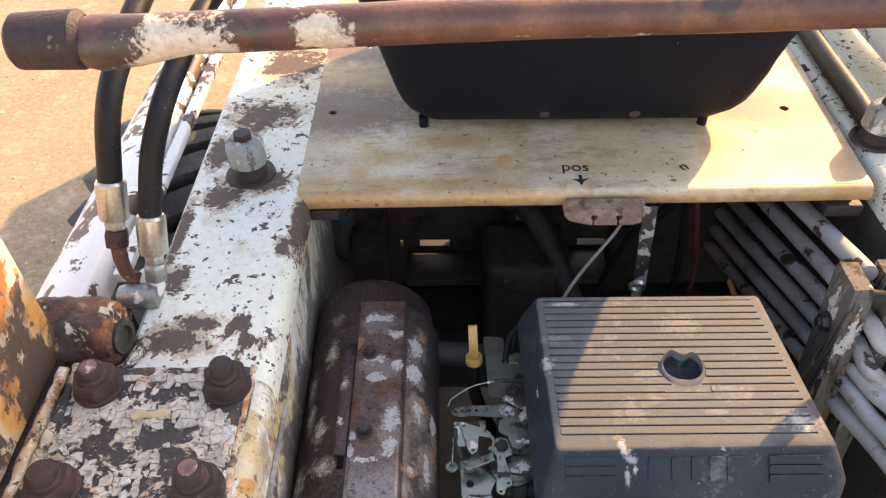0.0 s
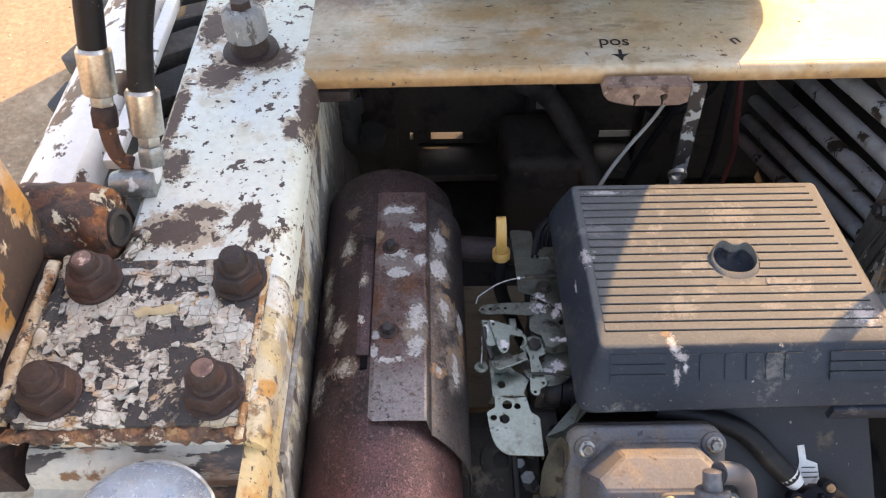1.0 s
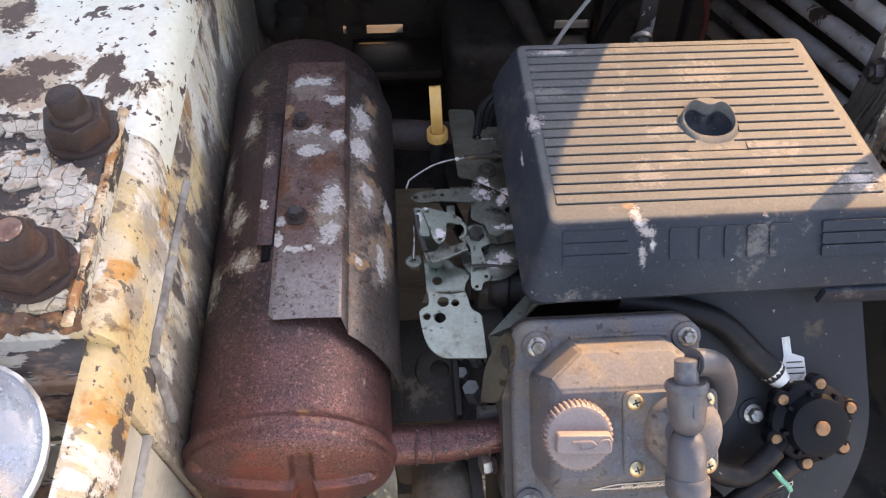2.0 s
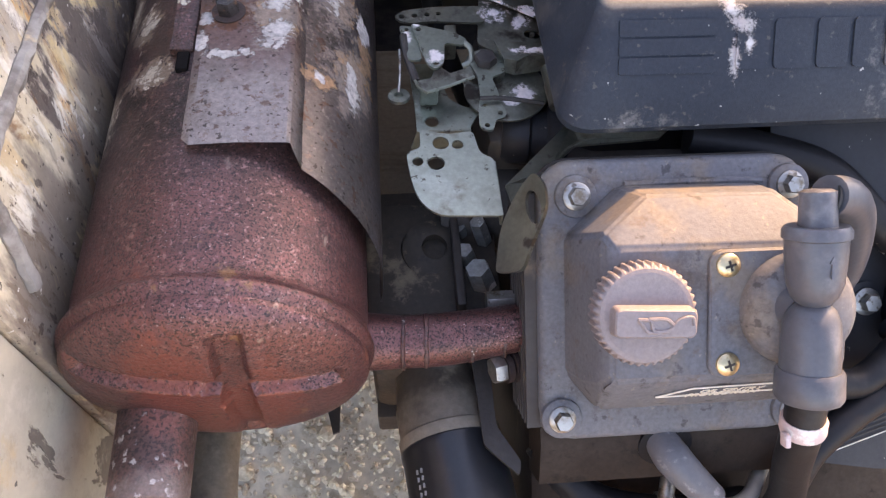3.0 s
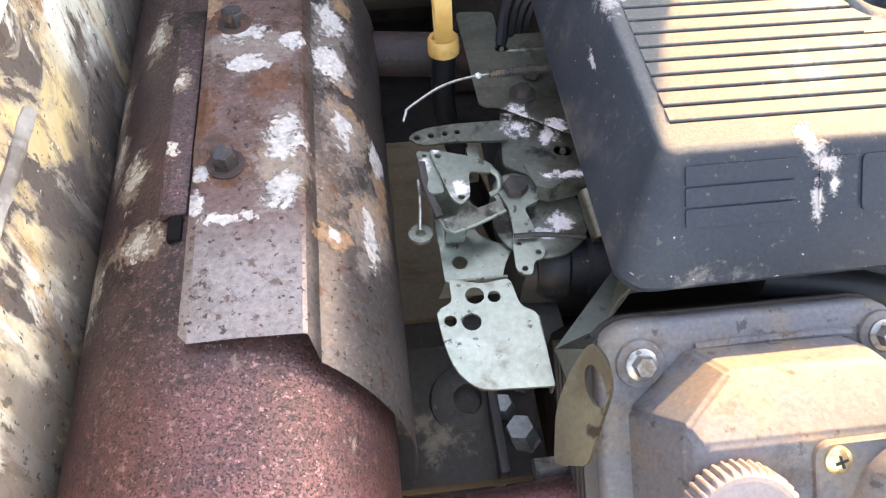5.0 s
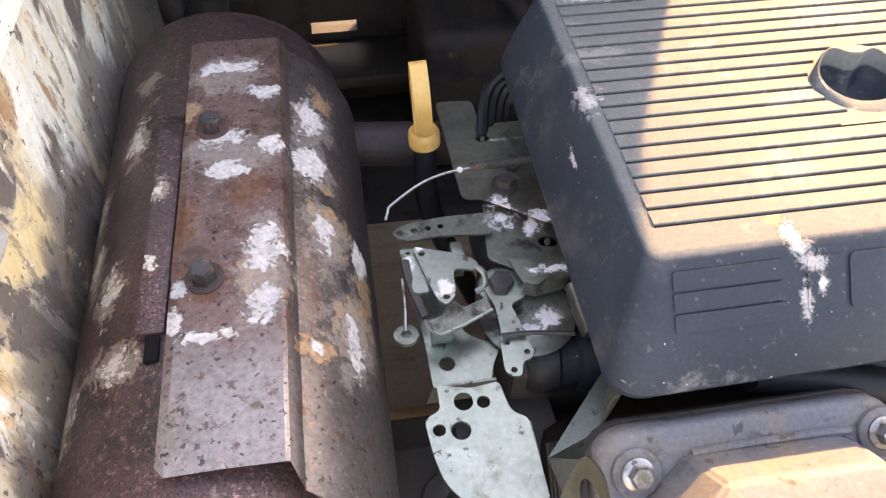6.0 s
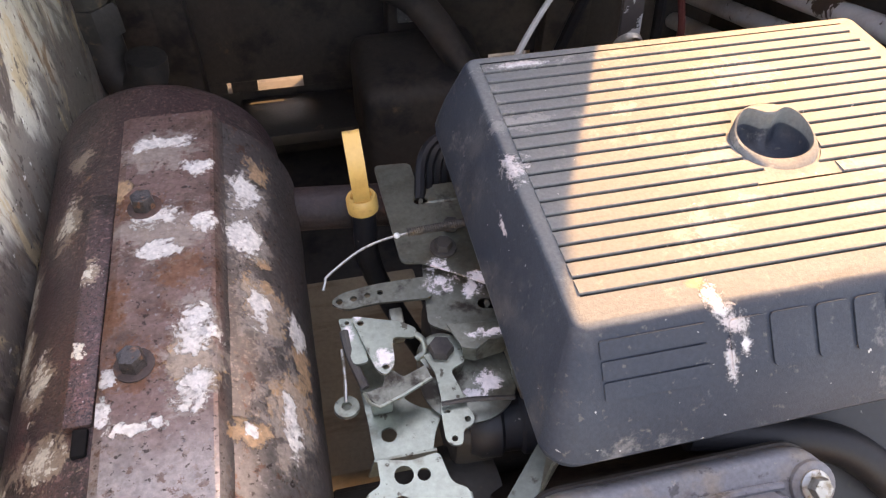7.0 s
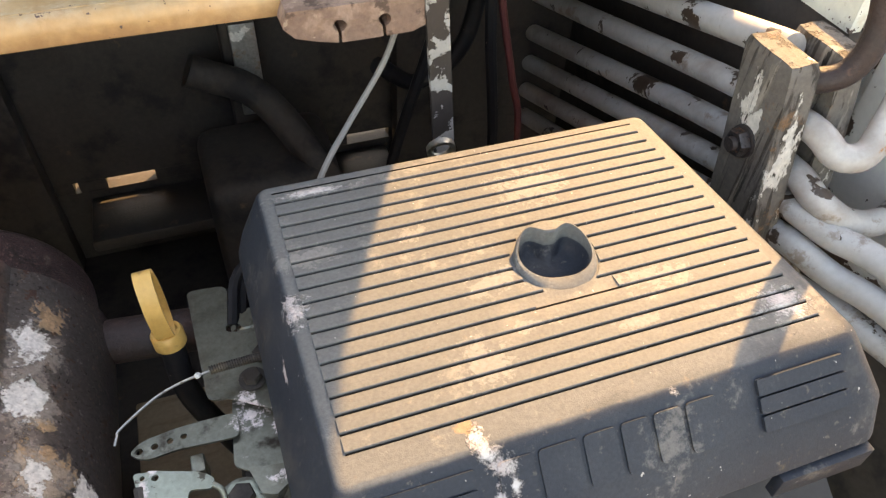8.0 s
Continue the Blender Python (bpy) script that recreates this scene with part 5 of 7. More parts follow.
for x, r in ((0.022, 0.0168), (0.036, 0.0170), (0.064, 0.0164), (0.084, 0.0158)):
    part("weld_ring", rough_up(lathe((x - 0.0016, 0.4030 + 0.055 * max(0.0, x - 0.03), 0.6270), (1, -0.05, 0), [(0, r - 0.002), (0.0008, r), (0.0026, r), (0.0034, r - 0.002)], 26), 0.0012, 170), M["stub"], muffler, "rough dark weld ring")
part("rear_pipe", tube([(-0.02, 0.745, 0.66), (0.03, 0.74, 0.66), (0.11, 0.735, 0.655)], 0.0165, 16, 6), M["rust"], muffler)


def shield_sheet():
    """The heat shield: a flat strip along the top, bent down to follow the shell on the right."""
    bm = bmesh.new()
    prof = [(-0.0885, 0.7475), (-0.084, 0.749), (-0.06, 0.7492), (-0.0345, 0.7487), (-0.0325, 0.7478)]
    cols = []
    for i, (x, z) in enumerate(prof):
        cols.append((x, z, 0.4625 if i else 0.468, 0.757))
    for i in range(1, 15):
        a = radians(61 - 5.4 * i)
        rr = 0.0885 + 0.0015 * i / 14
        f = i / 14
        cols.append((MX + rr * math.cos(a), MZ + rr * math.sin(a), 0.456 - 0.012 * math.sin(f * 1.5) - 0.02 * f, 0.757))
    n = 22
    grid = []
    for x, z, y0, y1 in cols:
        grid.append([bm.verts.new((x + 0.0006 * noise.noise((x * 30, k, 2)), y0 + (y1 - y0) * k / n, z + 0.0008 * noise.noise((x * 40, k * 0.7, 5)))) for k in range(n + 1)])
    for a, b in zip(grid, grid[1:]):
        for k in range(n):
            bm.faces.new((a[k], a[k + 1], b[k + 1], b[k]))
    ext = bmesh.ops.solidify(bm, geom=bm.faces[:], thickness=-0.0014)
    return bm


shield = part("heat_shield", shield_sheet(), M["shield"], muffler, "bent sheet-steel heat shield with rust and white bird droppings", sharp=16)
part("side_flange", rough_up(box(-0.104, -0.0895, 0.536, 0.692, 0.7375, 0.7455, 0.0015), 0.0008, 90), M["muffler"], muffler, "rusty folded strip")
# Dark block painted in for the shadow under the strip's end.
part("strip_gap_shade", box(-0.0990, -0.0920, 0.5215, 0.5355, 0.738, 0.7449, 0.001), M["soot_shade"], muffler, "black block painted as shade in the gap at the strip's end")
for y in (0.5625, 0.672):
    w = part("washer", lathe((-0.0715, y, 0.7485), (0, 0, 1), [(0, 0.0098), (0.0012, 0.0098), (0.0018, 0.0082)], 20), M["rust"], shield)
    part("bolt", hexhead((-0.0715, y, 0.750), (0, 0, 1), 0.0068, 0.0085), M["stud_dark"], shield)


# ---- air cleaner ----
air = thing("air_cleaner", "black ribbed plastic air cleaner cover, paler on top and splashed with bird droppings", "air cleaner")
CW = [(0.113, 0.437, 0.4745, 0.738, 0.7335, 0.016), (0.1125, 0.438, 0.473, 0.739, 0.7385, 0.017), (0.118, 0.432, 0.484, 0.736, 0.756, 0.014), (0.1305, 0.4205, 0.512, 0.7295, 0.7838, 0.0075), (0.1325, 0.419, 0.5152, 0.7282, 0.7858, 0.0065), (0.1345, 0.417, 0.5174, 0.7265, 0.7866, 0.006), (0.138, 0.414, 0.5188, 0.7235, 0.7867, 0.005)]


def cover_rings():
    rings = []
    for c in CW:
        ring = []
        for x, y, z in round_rect(*c, seg=6):
            # the front right-hand corner is cut away a little and drops
            f = max(0.0, (x - 0.395) / 0.04) * max(0.0, (0.575 - y) / 0.08)
            # the right-hand side widens towards the front
            w = max(0.0, (x - 0.3) / 0.114) * (-0.010 + min(0.016, max(0.0, 0.72 - y) * 0.11)) * (z > 0.75)
            ring.append((x + w - 0.003 * f, y + 0.004 * f, z - 0.004 * f * (z > 0.76)))
        rings.append(ring)
    return rings


KX, KY, KR = 0.287, 0.616, 0.0232


# the grooves across the top: nineteen lines, broken where they meet the knob
GROOVES = []
for k in range(19):
    y = 0.5330 + k * 0.01044
    x_end = 0.3965 + min(0.0125, (0.72 - y) * 0.085)
    off = abs(y - KY)
    if off < 0.0255:
        half = math.sqrt(0.0264 ** 2 - off ** 2)
        GROOVES += [(y, 0.1405, KX - half), (y, KX + half, x_end)]
    else:
        GROOVES.append((y, 0.1405, x_end))


def cover_mesh():
    """The cover's shell, its top pierced for the knob's bowl and cut by the grooves."""
    rings = cover_rings()
    bm = ring_loft(rings, cap0=False, cap1=False)
    bm.verts.ensure_lookup_table()
    n = len(rings[0])
    top = bm.verts[len(bm.verts) - n:]
    edges = [e for e in bm.edges if e.verts[0] in top and e.verts[1] in top]
    loops = [[(KX + KR * math.cos(2 * math.pi * i / 40), KY + KR * math.sin(2 * math.pi * i / 40)) for i in range(40)]]
    for y, x0, x1 in GROOVES:
        loops.append([(x0, y - 0.0006), (x1, y - 0.0006), (x1, y + 0.0006), (x0, y + 0.0006)])
    for pts in loops:
        vs = [bm.verts.new((x, y, 0.7866)) for x, y in pts]
        edges += [bm.edges.new((vs[i], vs[(i + 1) % len(vs)])) for i in range(len(vs))]
    bmesh.ops.triangle_fill(bm, use_beauty=True, use_dissolve=False, edges=edges)
    return bm


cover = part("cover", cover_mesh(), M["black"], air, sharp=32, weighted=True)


def rib_mesh(length):
    """One low rib: a small step at its front edge, falling away towards the back."""
    prof = [(0.0, -0.0012), (0.0, 0.0005), (0.0004, 0.0008), (0.0045, 0.0006), (0.0086, 0.0002), (0.0087, -0.0012)]
    return ring_loft([[(x, y, z) for y, z in prof] for x in (0.0, length * 0.5, length)])


for y, x0, x1 in GROOVES[:-1]:
    if y + 0.0007 < KY < y + 0.0095 and x0 < KX < x1:
        continue
    bm = rib_mesh(x1 - x0)
    if abs(y + 0.005 - KY) < 0.031:
        # keep clear of the knob's rim
        for v in bm.verts:
            d = math.sqrt(max(0.0, 0.0258 ** 2 - (y + 0.0007 + v.co.y - KY) ** 2))
            if x1 < KX + 0.01 and x0 + v.co.x > KX - d:
                v.co.x = KX - d - x0
            elif x0 > KX - 0.01 and x0 + v.co.x < KX + d:
                v.co.x = KX + d - x0
    if abs(y + 0.005 - KY) < 0.031 and x0 < KX - 0.03 and x1 > KX + 0.03:
        bm.free()
        for p0, p1 in ((x0, KX - 0.026), (KX + 0.026, x1)):
            bm = rib_mesh(p1 - p0)
            bmesh.ops.translate(bm, verts=bm.verts[:], vec=(p0, y + 0.0007, 0.7868))
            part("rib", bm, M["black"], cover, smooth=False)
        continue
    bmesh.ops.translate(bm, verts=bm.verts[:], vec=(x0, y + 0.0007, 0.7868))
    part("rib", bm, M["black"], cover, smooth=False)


fn = Vector((0, -0.0278, 0.028)).normalized()
fu = Vector((0, 0.028, 0.0278)).normalized()
FM = basis(Vector((0, 0.484, 0.756)) + fn * 0.0012, Vector((1, 0, 0)), fu, fn)


def face_block(name, outline, lift=0.0012):
    return part(name, sheet(outline, [], 0.003 + lift, FM @ Matrix.Translation((0, 0, lift - 0.0012))), M["black"], cover)


for x0, x1 in ((0.142, 0.195), (0.352, 0.408)):
    for k in range(3):
        v0 = 0.0085 + k * 0.0098
        face_block("raised_bar", rounded([(x0, v0), (x1, v0), (x1, v0 + 0.0086), (x0, v0 + 0.0086)], 0.0012, 2), 0.0008)
# the maker's mark as six plain raised blocks
for x0, w in ((0.2065, 0.0185), (0.2275, 0.0215), (0.2515, 0.018), (0.272, 0.016), (0.2905, 0.016), (0.309, 0.0185)):
    face_block("raised_block", rounded([(x0, 0.010), (x0 + w, 0.010), (x0 + w, 0.036), (x0, 0.036)], 0.003, 3), 0.0004)


def knob():
    """A low round knob with a deep heart-shaped finger bowl."""
    c = Vector((KX, KY, 0.7868))
    rings = []
    for z, r, heart in ((-0.0005, 0.0246, 0), (0.0030, 0.0242, 0), (0.0044, 0.0236, 0.3), (0.0046, 0.0230, 0.9), (0.0036, 0.0226, 1), (-0.0018, 0.0222, 1), (-0.0070, 0.0205, 0.95), (-0.0108, 0.016, 0.9), (-0.0118, 0.008, 0.5)):
        ring = []
        for i in range(64):
            a = 2 * math.pi * i / 64
            back = abs((math.degrees(a) - 82 + 180) % 360 - 180)
            front = abs((math.degrees(a) - 262 + 180) % 360 - 180)
            rr = r - heart * 0.0092 * math.exp(-(back / 25) ** 4) - heart * 0.0092 * math.exp(-(front / 62) ** 2)
            rise = 0.0055 * math.exp(-(back / 70) ** 4) - 0.0042 * math.exp(-(front / 70) ** 2)
            ring.append((c.x + rr * math.cos(a), c.y + rr * math.sin(a), c.z + z + (rise if z > 0.001 else 0)))
        rings.append(ring)
    # The material's height layer paints a sunlit pale rim over a shaded dark bowl.
    part("knob", ring_loft(rings, cap0=False), M["black"], air, "black plastic knob with a pale rim and a dark heart-shaped bowl")


knob()
part("base", ring_loft([round_rect(0.14, 0.425, 0.522, 0.73, z, 0.02) for z in (0.66, 0.7325)]), M["shroud"], air, "black base tray")
part("corner_tab", box(0.362, 0.424, 0.472, 0.479, 0.716, 0.7345, 0.001), M["black"], cover)
part("clip_spring", tube([(0.128, 0.480, 0.7345), (0.124, 0.478, 0.738), (0.119, 0.481, 0.742), (0.117, 0.485, 0.738)], 0.0012, 6, 4), M["steel"], air, "bright wire clip")

# ---- engine: block, shroud, valve cover ----
EO = Vector((0.179, 0.445, 0.7117))
EU, EV, EN = Vector((1, 0, 0)), Vector((0, 0.773, 0.6345)), Vector((0, -0.6345, 0.773))
EM = basis(EO, EU, EV, EN)


def E(u, v, w):
    return EO + EU * u + EV * v + EN * w


def placed(bm):
    bmesh.ops.transform(bm, matrix=EM, verts=bm.verts[:])
    return bm


engine = thing("engine", "small air-cooled petrol engine, grimy grey and black", "engine")
part("crankcase", placed(box(-0.08, 0.22, -0.23, 0.002, -0.24, -0.047, 0.012)), M["shroud_dust"], engine)
part("cylinder_head", placed(box(-0.072, 0.078, -0.138, 0.01, -0.06, -0.010, 0.006)), M["dark_grey"], engine)
for k in range(7):
    part("cooling_fin", placed(box(-0.086, -0.073, -0.135, 0.004, -0.062 + 0.008 * k, -0.059 + 0.008 * k)), M["dark_grey"], engine)
part("intake_port", lathe((0.05, 0.52, 0.60), (1, 0.1, 0), [(0, 0.03), (0.02, 0.034), (0.06, 0.034)], 20), M["dark_grey"], engine)
part("carburettor", rough_up(box(0.085, 0.14, 0.53, 0.64, 0.60, 0.665, 0.008, 2), 0.002, 60), M["dark_grey"], engine)
part("carburettor_bowl", lathe((0.096, 0.545, 0.655), (0.93, -0.1, 0.02), [(0, 0.017), (0.006, 0.0205), (0.018, 0.0205), (0.02, 0.018), (0.03, 0.018), (0.032, 0.0205), (0.045, 0.0205)], 22), M["shroud"], engine, "black rubber boot")
for zz, dy in ((0.61, 0), (0.585, 0.03), (0.55, 0.01)):
    part("casting_rib", rough_up(box(-0.005, 0.09, 0.43 + dy, 0.52 + dy, zz - 0.012, zz, 0.003), 0.0015, 60), M["casting"], engine)
part("side_casting", rough_up(box(0.0, 0.085, 0.41, 0.56, 0.47, 0.575, 0.01, 2), 0.002, 40), M["casting"], engine, "oil-stained casting")
for x, y, z, r in ((0.072, 0.470, 0.622, 0.007), (0.079, 0.452, 0.628, 0.009), (0.070, 0.492, 0.618, 0.006), (0.082, 0.486, 0.632, 0.006)):
    part("flange_nut", hexhead((x, y, z - 0.022), (-0.3, 0.1, 1), r, 0.022), M["fitting"], engine, "grimy grey hexagon nut")
part("drain_boss", rough_up(lathe((0.045, 0.482, 0.60), (0.1, -0.2, 1), [(0, 0.024), (0.012, 0.022), (0.016, 0.016), (0.016, 0.009), (0.008, 0.008)], 24), 0.0006, 90), M["casting"], engine, "oil-stained round boss")
part("fin_edge", rough_up(box(0.058, 0.064, 0.43, 0.53, 0.585, 0.622, 0.0015), 0.001, 50), M["dark_grey"], engine)

# blower housing to the right of the head
hous = rounded([(0.072, 0.052), (0.225, 0.048), (0.236, 0.03), (0.245, -0.10), (0.215, -0.165), (0.17, -0.19), (0.085, -0.175), (0.08, -0.13)], [0.01, 0.012, 0.02, 0.05, 0.04, 0.03, 0.01, 0.01], 6)
shroud = part("blower_housing", sheet(hous, [], 0.09, EM @ Matrix.Translation((0, 0, -0.035))), M["shroud"], engine, "black blower housing")
part("lower_shroud", placed(ring_loft([[(u, v, w) for v, w in ((-0.136, -0.012), (-0.146, -0.010), (-0.174, -0.018), (-0.178, -0.05), (-0.136, -0.05))] for u in (-0.078, -0.06, 0.10)])), M["shroud_dust"], engine, "dusty grey sheet shroud")

# valve cover: a flange with a raised body that slopes on every side
vc = part("valve_cover", ring_loft([[E(x, y, z) for x, y, z in round_rect(*r)] for r in (
    (-0.0785, 0.0785, -0.1415, 0.0220, -0.016, 0.020), (-0.0790, 0.0790, -0.142, 0.0225, -0.011, 0.020), (-0.0785, 0.0785, -0.1415, 0.0220, -0.0065, 0.0195), (-0.0765, 0.0765, -0.1395, 0.0200, -0.0042, 0.018), (-0.0745, 0.0745, -0.1375, 0.0180, -0.0035, 0.017))]), M["valve"], engine, "grey plastic valve cover with ribs and dirt")
body = [
    [(-0.0645, -0.020, -0.0045), (-0.033, 0.0075, -0.0045), (0.047, 0.0065, -0.0045), (0.062, -0.010, -0.0045), (0.062, -0.119, -0.0045), (-0.050, -0.119, -0.0045), (-0.0645, -0.100, -0.0045)],
    [(-0.0605, -0.018, 0.018), (-0.031, 0.0055, 0.018), (0.044, 0.005, 0.018), (0.060, -0.009, 0.018), (0.060, -0.1158, 0.018), (-0.0512, -0.1158, 0.018), (-0.0605, -0.100, 0.018)],
    [(-0.0562, -0.0142, 0.0440), (-0.0293, 0.0038, 0.030), (0.0415, 0.0025, 0.030), (0.0575, -0.012, 0.042), (0.0575, -0.1020, 0.036), (-0.0525, -0.1020, 0.036), (-0.0575, -0.095, 0.040)],
    [(-0.0512, -0.0235, 0.050), (-0.0488, -0.0213, 0.050), (0.048, -0.0225, 0.050), (0.055, -0.025, 0.050), (0.055, -0.0905, 0.050), (-0.0515, -0.0905, 0.050), (-0.0535, -0.087, 0.050)]]
bm = ring_loft([[E(*c) for c in r] for r in body], cap0=False)
bmesh.ops.recalc_face_normals(bm, faces=bm.faces)
bmesh.ops.bevel(bm, geom=[e for e in bm.edges if not e.is_boundary and e.calc_face_angle(0) > 0.32], offset=0.0026, segments=3, affect="EDGES")
part("raised_body", bm, M["valve"], vc, sharp=60, weighted=True)
part("edge_ridge", tube([E(-0.030, 0.0075, -0.002), E(0.0, 0.0082, -0.002), E(0.035, 0.008, -0.002), E(0.05, 0.0072, -0.002)], 0.0022, 8, 4), M["valve"], vc)
part("gasket", placed(ring_loft([[(x, y, z) for x, y, z in round_rect(-0.0800, 0.0800, -0.1430, 0.0235, w, 0.021)] for w in (-0.0205, -0.0162)])), M["dark"], vc)


def flange_bolt(u, v, w, r, parent, mat="steel", name="bolt", tilt=(0, 0, 0)):
    d = (EN + Vector(tilt)).normalized()
    p = E(u, v, w)
    bm = lathe(p, d, [(0, r * 1.42), (0.0012, r * 1.42), (0.0022, r * 1.15)], 24)
    hexhead(p + d * 0.002, d, r, r * 0.95, bm)
    b = part(name, bm, M[mat], parent, "bright flanged hex bolt")
    return b


for u, v in ((-0.0575, 0.0022), (0.0663, 0.0045), (-0.0671, -0.1270), (0.0715, -0.1292)):
    part("bolt_boss", placed(lathe((u, v, -0.005), (0, 0, 1), [(0, 0.0125), (0.0035, 0.0118), (0.0042, 0.0108)], 24)), M["valve"], vc)
    flange_bolt(u, v, -0.0008, 0.0056, vc)
flange_bolt(0.1369, -0.0734, -0.033, 0.0062, engine)
part("bolt_collar", placed(lathe((0.1369, -0.0734, -0.035), (0, 0, 1), [(0, 0.013), (0.0015, 0.013)], 20)), M["shroud"], engine)

# oil filler cap
def knurled(rings, teeth, depth):
    """Rings of (height, radius, share of the knurl) with teeth round the edge."""
    out = []
    for w, r, f in rings:
        ring = []
        for i in range(teeth * 4):
            rr = r + depth * f * (1 if i % 4 in (0, 1) else 0)
            a = 2 * math.pi * i / (teeth * 4)
            ring.append(E(-0.0398 + rr * math.cos(a), -0.053 + rr * math.sin(a), 0.050 + w))
        out.append(ring)
    return ring_loft(out)


cap = part("oil_cap", knurled([(0, 0.0238, 0), (0.0008, 0.0246, 1), (0.0105, 0.0246, 1), (0.0122, 0.0240, 0.6), (0.0133, 0.0232, 0), (0.0136, 0.0212, 0)], 40, 0.0013), M["cap"], vc, "dusty grey ribbed oil filler cap", smooth=False)
CM = EM @ Matrix.Translation((-0.0398, -0.053, 0.0636))
bm = ring_loft([[(x, y, z) for x, y, z in round_rect(*r, seg=3)] for r in ((-0.0185, 0.0225, -0.0100, 0.0055, 0.0, 0.003), (-0.0180, 0.0220, -0.0092, 0.0047, 0.0068, 0.003), (-0.0172, 0.0212, -0.0085, 0.0040, 0.0076, 0.0025))])
bmesh.ops.transform(bm, matrix=CM @ Matrix.Rotation(radians(-3), 4, "Z"), verts=bm.verts[:])
part("grip", bm, M["cap"], vc, "raised grip bar of the cap")
for pts in ([(-0.012, 0.003), (-0.005, 0.002), (-0.003, -0.004), (0.006, -0.004), (0.012, 0.002), (0.019, 0.003), (0.02, -0.002)], [(-0.012, 0.003), (-0.009, -0.001), (-0.006, -0.005), (0.006, -0.005)], [(-0.006, 0.003), (0.004, 0.0025), (0.008, -0.001)]):
    bm = tube([(x * 0.85 + 0.003, y * 0.8 - 0.0022, 0.0078) for x, y in pts], 0.0009, 6, 3)
    bmesh.ops.transform(bm, matrix=CM, verts=bm.verts[:])
    part("oil_can_emblem", bm, M["cap"], vc)

# protection decal on the lower slope of the body
foot, head = E(0, -0.1158, 0.018), E(0, -0.0905, 0.050)
bn = (head - foot).normalized()
DM = basis(foot, EU, bn, EU.cross(bn))
for a, b in (((-0.025, 0.0205), (0.0395, 0.0225)), ((-0.025, 0.0205), (-0.008, 0.0310)), ((-0.008, 0.0310), (0.036, 0.0330)), ((0.036, 0.0330), (0.0395, 0.0225))):
    bm = tube([DM @ Vector((a[0], a[1], 0.0014)), DM @ Vector((b[0], b[1], 0.0014))], 0.0005, 6, 1)
    part("decal_line", bm, M["print"], vc)
text_mesh("decal_text", "OIL SENTRY", 0.0062, DM @ Matrix.Translation((-0.0045, 0.0270, 0.0026)) @ pose(0, 0, 0, 0, 0, 2), M["print"], vc, shear=0.35)
text_mesh("decal_text", "PROTECTION", 0.0062, DM @ Matrix.Translation((-0.0105, 0.0222, 0.0026)) @ pose(0, 0, 0, 0, 0, 2), M["print"], vc, shear=0.35)

# breather flange and its stacked check valve
br = part("breather_flange", ring_loft([[E(x, y, z) for x, y, z in round_rect(*r)] for r in ((-0.0042, 0.0675, -0.0893, -0.0240, 0.040, 0.007), (-0.0042, 0.0675, -0.0893, -0.0240, 0.0525, 0.007), (-0.0032, 0.0665, -0.0883, -0.0250, 0.0535, 0.0065))]), M["valve"], engine, "grey plastic breather flange")
for u, v in ((0.0048, -0.0315), (0.0052, -0.0822), (0.0588, -0.0325), (0.0593, -0.0827)):
    bm = lathe(E(u, v, 0.0532), EN, [(0, 0.0062), (0.0015, 0.0060), (0.0030, 0.0044), (0.0034, 0.002)], 20)
    s = part("screw", bm, M["gold"], br, "yellow-zinc cross-head screw")
    for qq in (0.3, 0.3 + math.pi / 2):
        bx = box(-0.0028, 0.0028, -0.00055, 0.00055, 0.0028, 0.0038)
        bmesh.ops.transform(bx, matrix=EM @ Matrix.Translation((u, v, 0.0532)) @ Matrix.Rotation(qq, 4, "Z"), verts=bx.verts[:])
        part("screw_slot", bx, M["dark"], br)
part("diaphragm_dome", lathe(E(0.0400, -0.0550, 0.053), EN, [(0, 0.0292), (0.005, 0.0288), (0.010, 0.026), (0.014, 0.021), (0.016, 0.012)], 36), M["valve"], br, "rounded breather dome")
part("valve_stub", placed(lathe((0.0316, 0.0065, 0.084), (0.02, -1, 0), [(0, 0.0060), (0.001, 0.0080), (0.017, 0.0084), (0.0175, 0.013)], 28)), M["grey_rubber"], br)
part("valve_body", placed(lathe((0.0322, -0.0100, 0.083), (0.02, -1, -0.05), [(0, 0.0136), (0.002, 0.0150), (0.0055, 0.0150), (0.0062, 0.0138), (0.017, 0.0134), (0.027, 0.0125), (0.033, 0.0105), (0.037, 0.0070), (0.0385, 0.003)], 32)), M["grey_rubber"], br, "grey rubber check valve")
part("valve_elbow", placed(lathe((0.0330, -0.0450, 0.0800), (0.0, -1, -0.02), [(0, 0.003), (0.0015, 0.0068), (0.005, 0.0105), (0.011, 0.0128), (0.020, 0.0134), (0.036, 0.0136)], 32)), M["grey_rubber"], br, "rounded lower half of the check valve")
part("valve_neck", placed(tube([(0.0330, -0.050, 0.052), (0.0330, -0.051, 0.064), (0.0330, -0.054, 0.074)], [0.0125, 0.0118, 0.0105], 20, 5)), M["grey_rubber"], br)
part("valve_collar", placed(lathe((0.0330, -0.0780, 0.0795), (0.02, -1, -0.06), [(0, 0.0140), (0.002, 0.0154), (0.0135, 0.0157), (0.0155, 0.0145), (0.016, 0.010)], 32)), M["grey_rubber"], br)
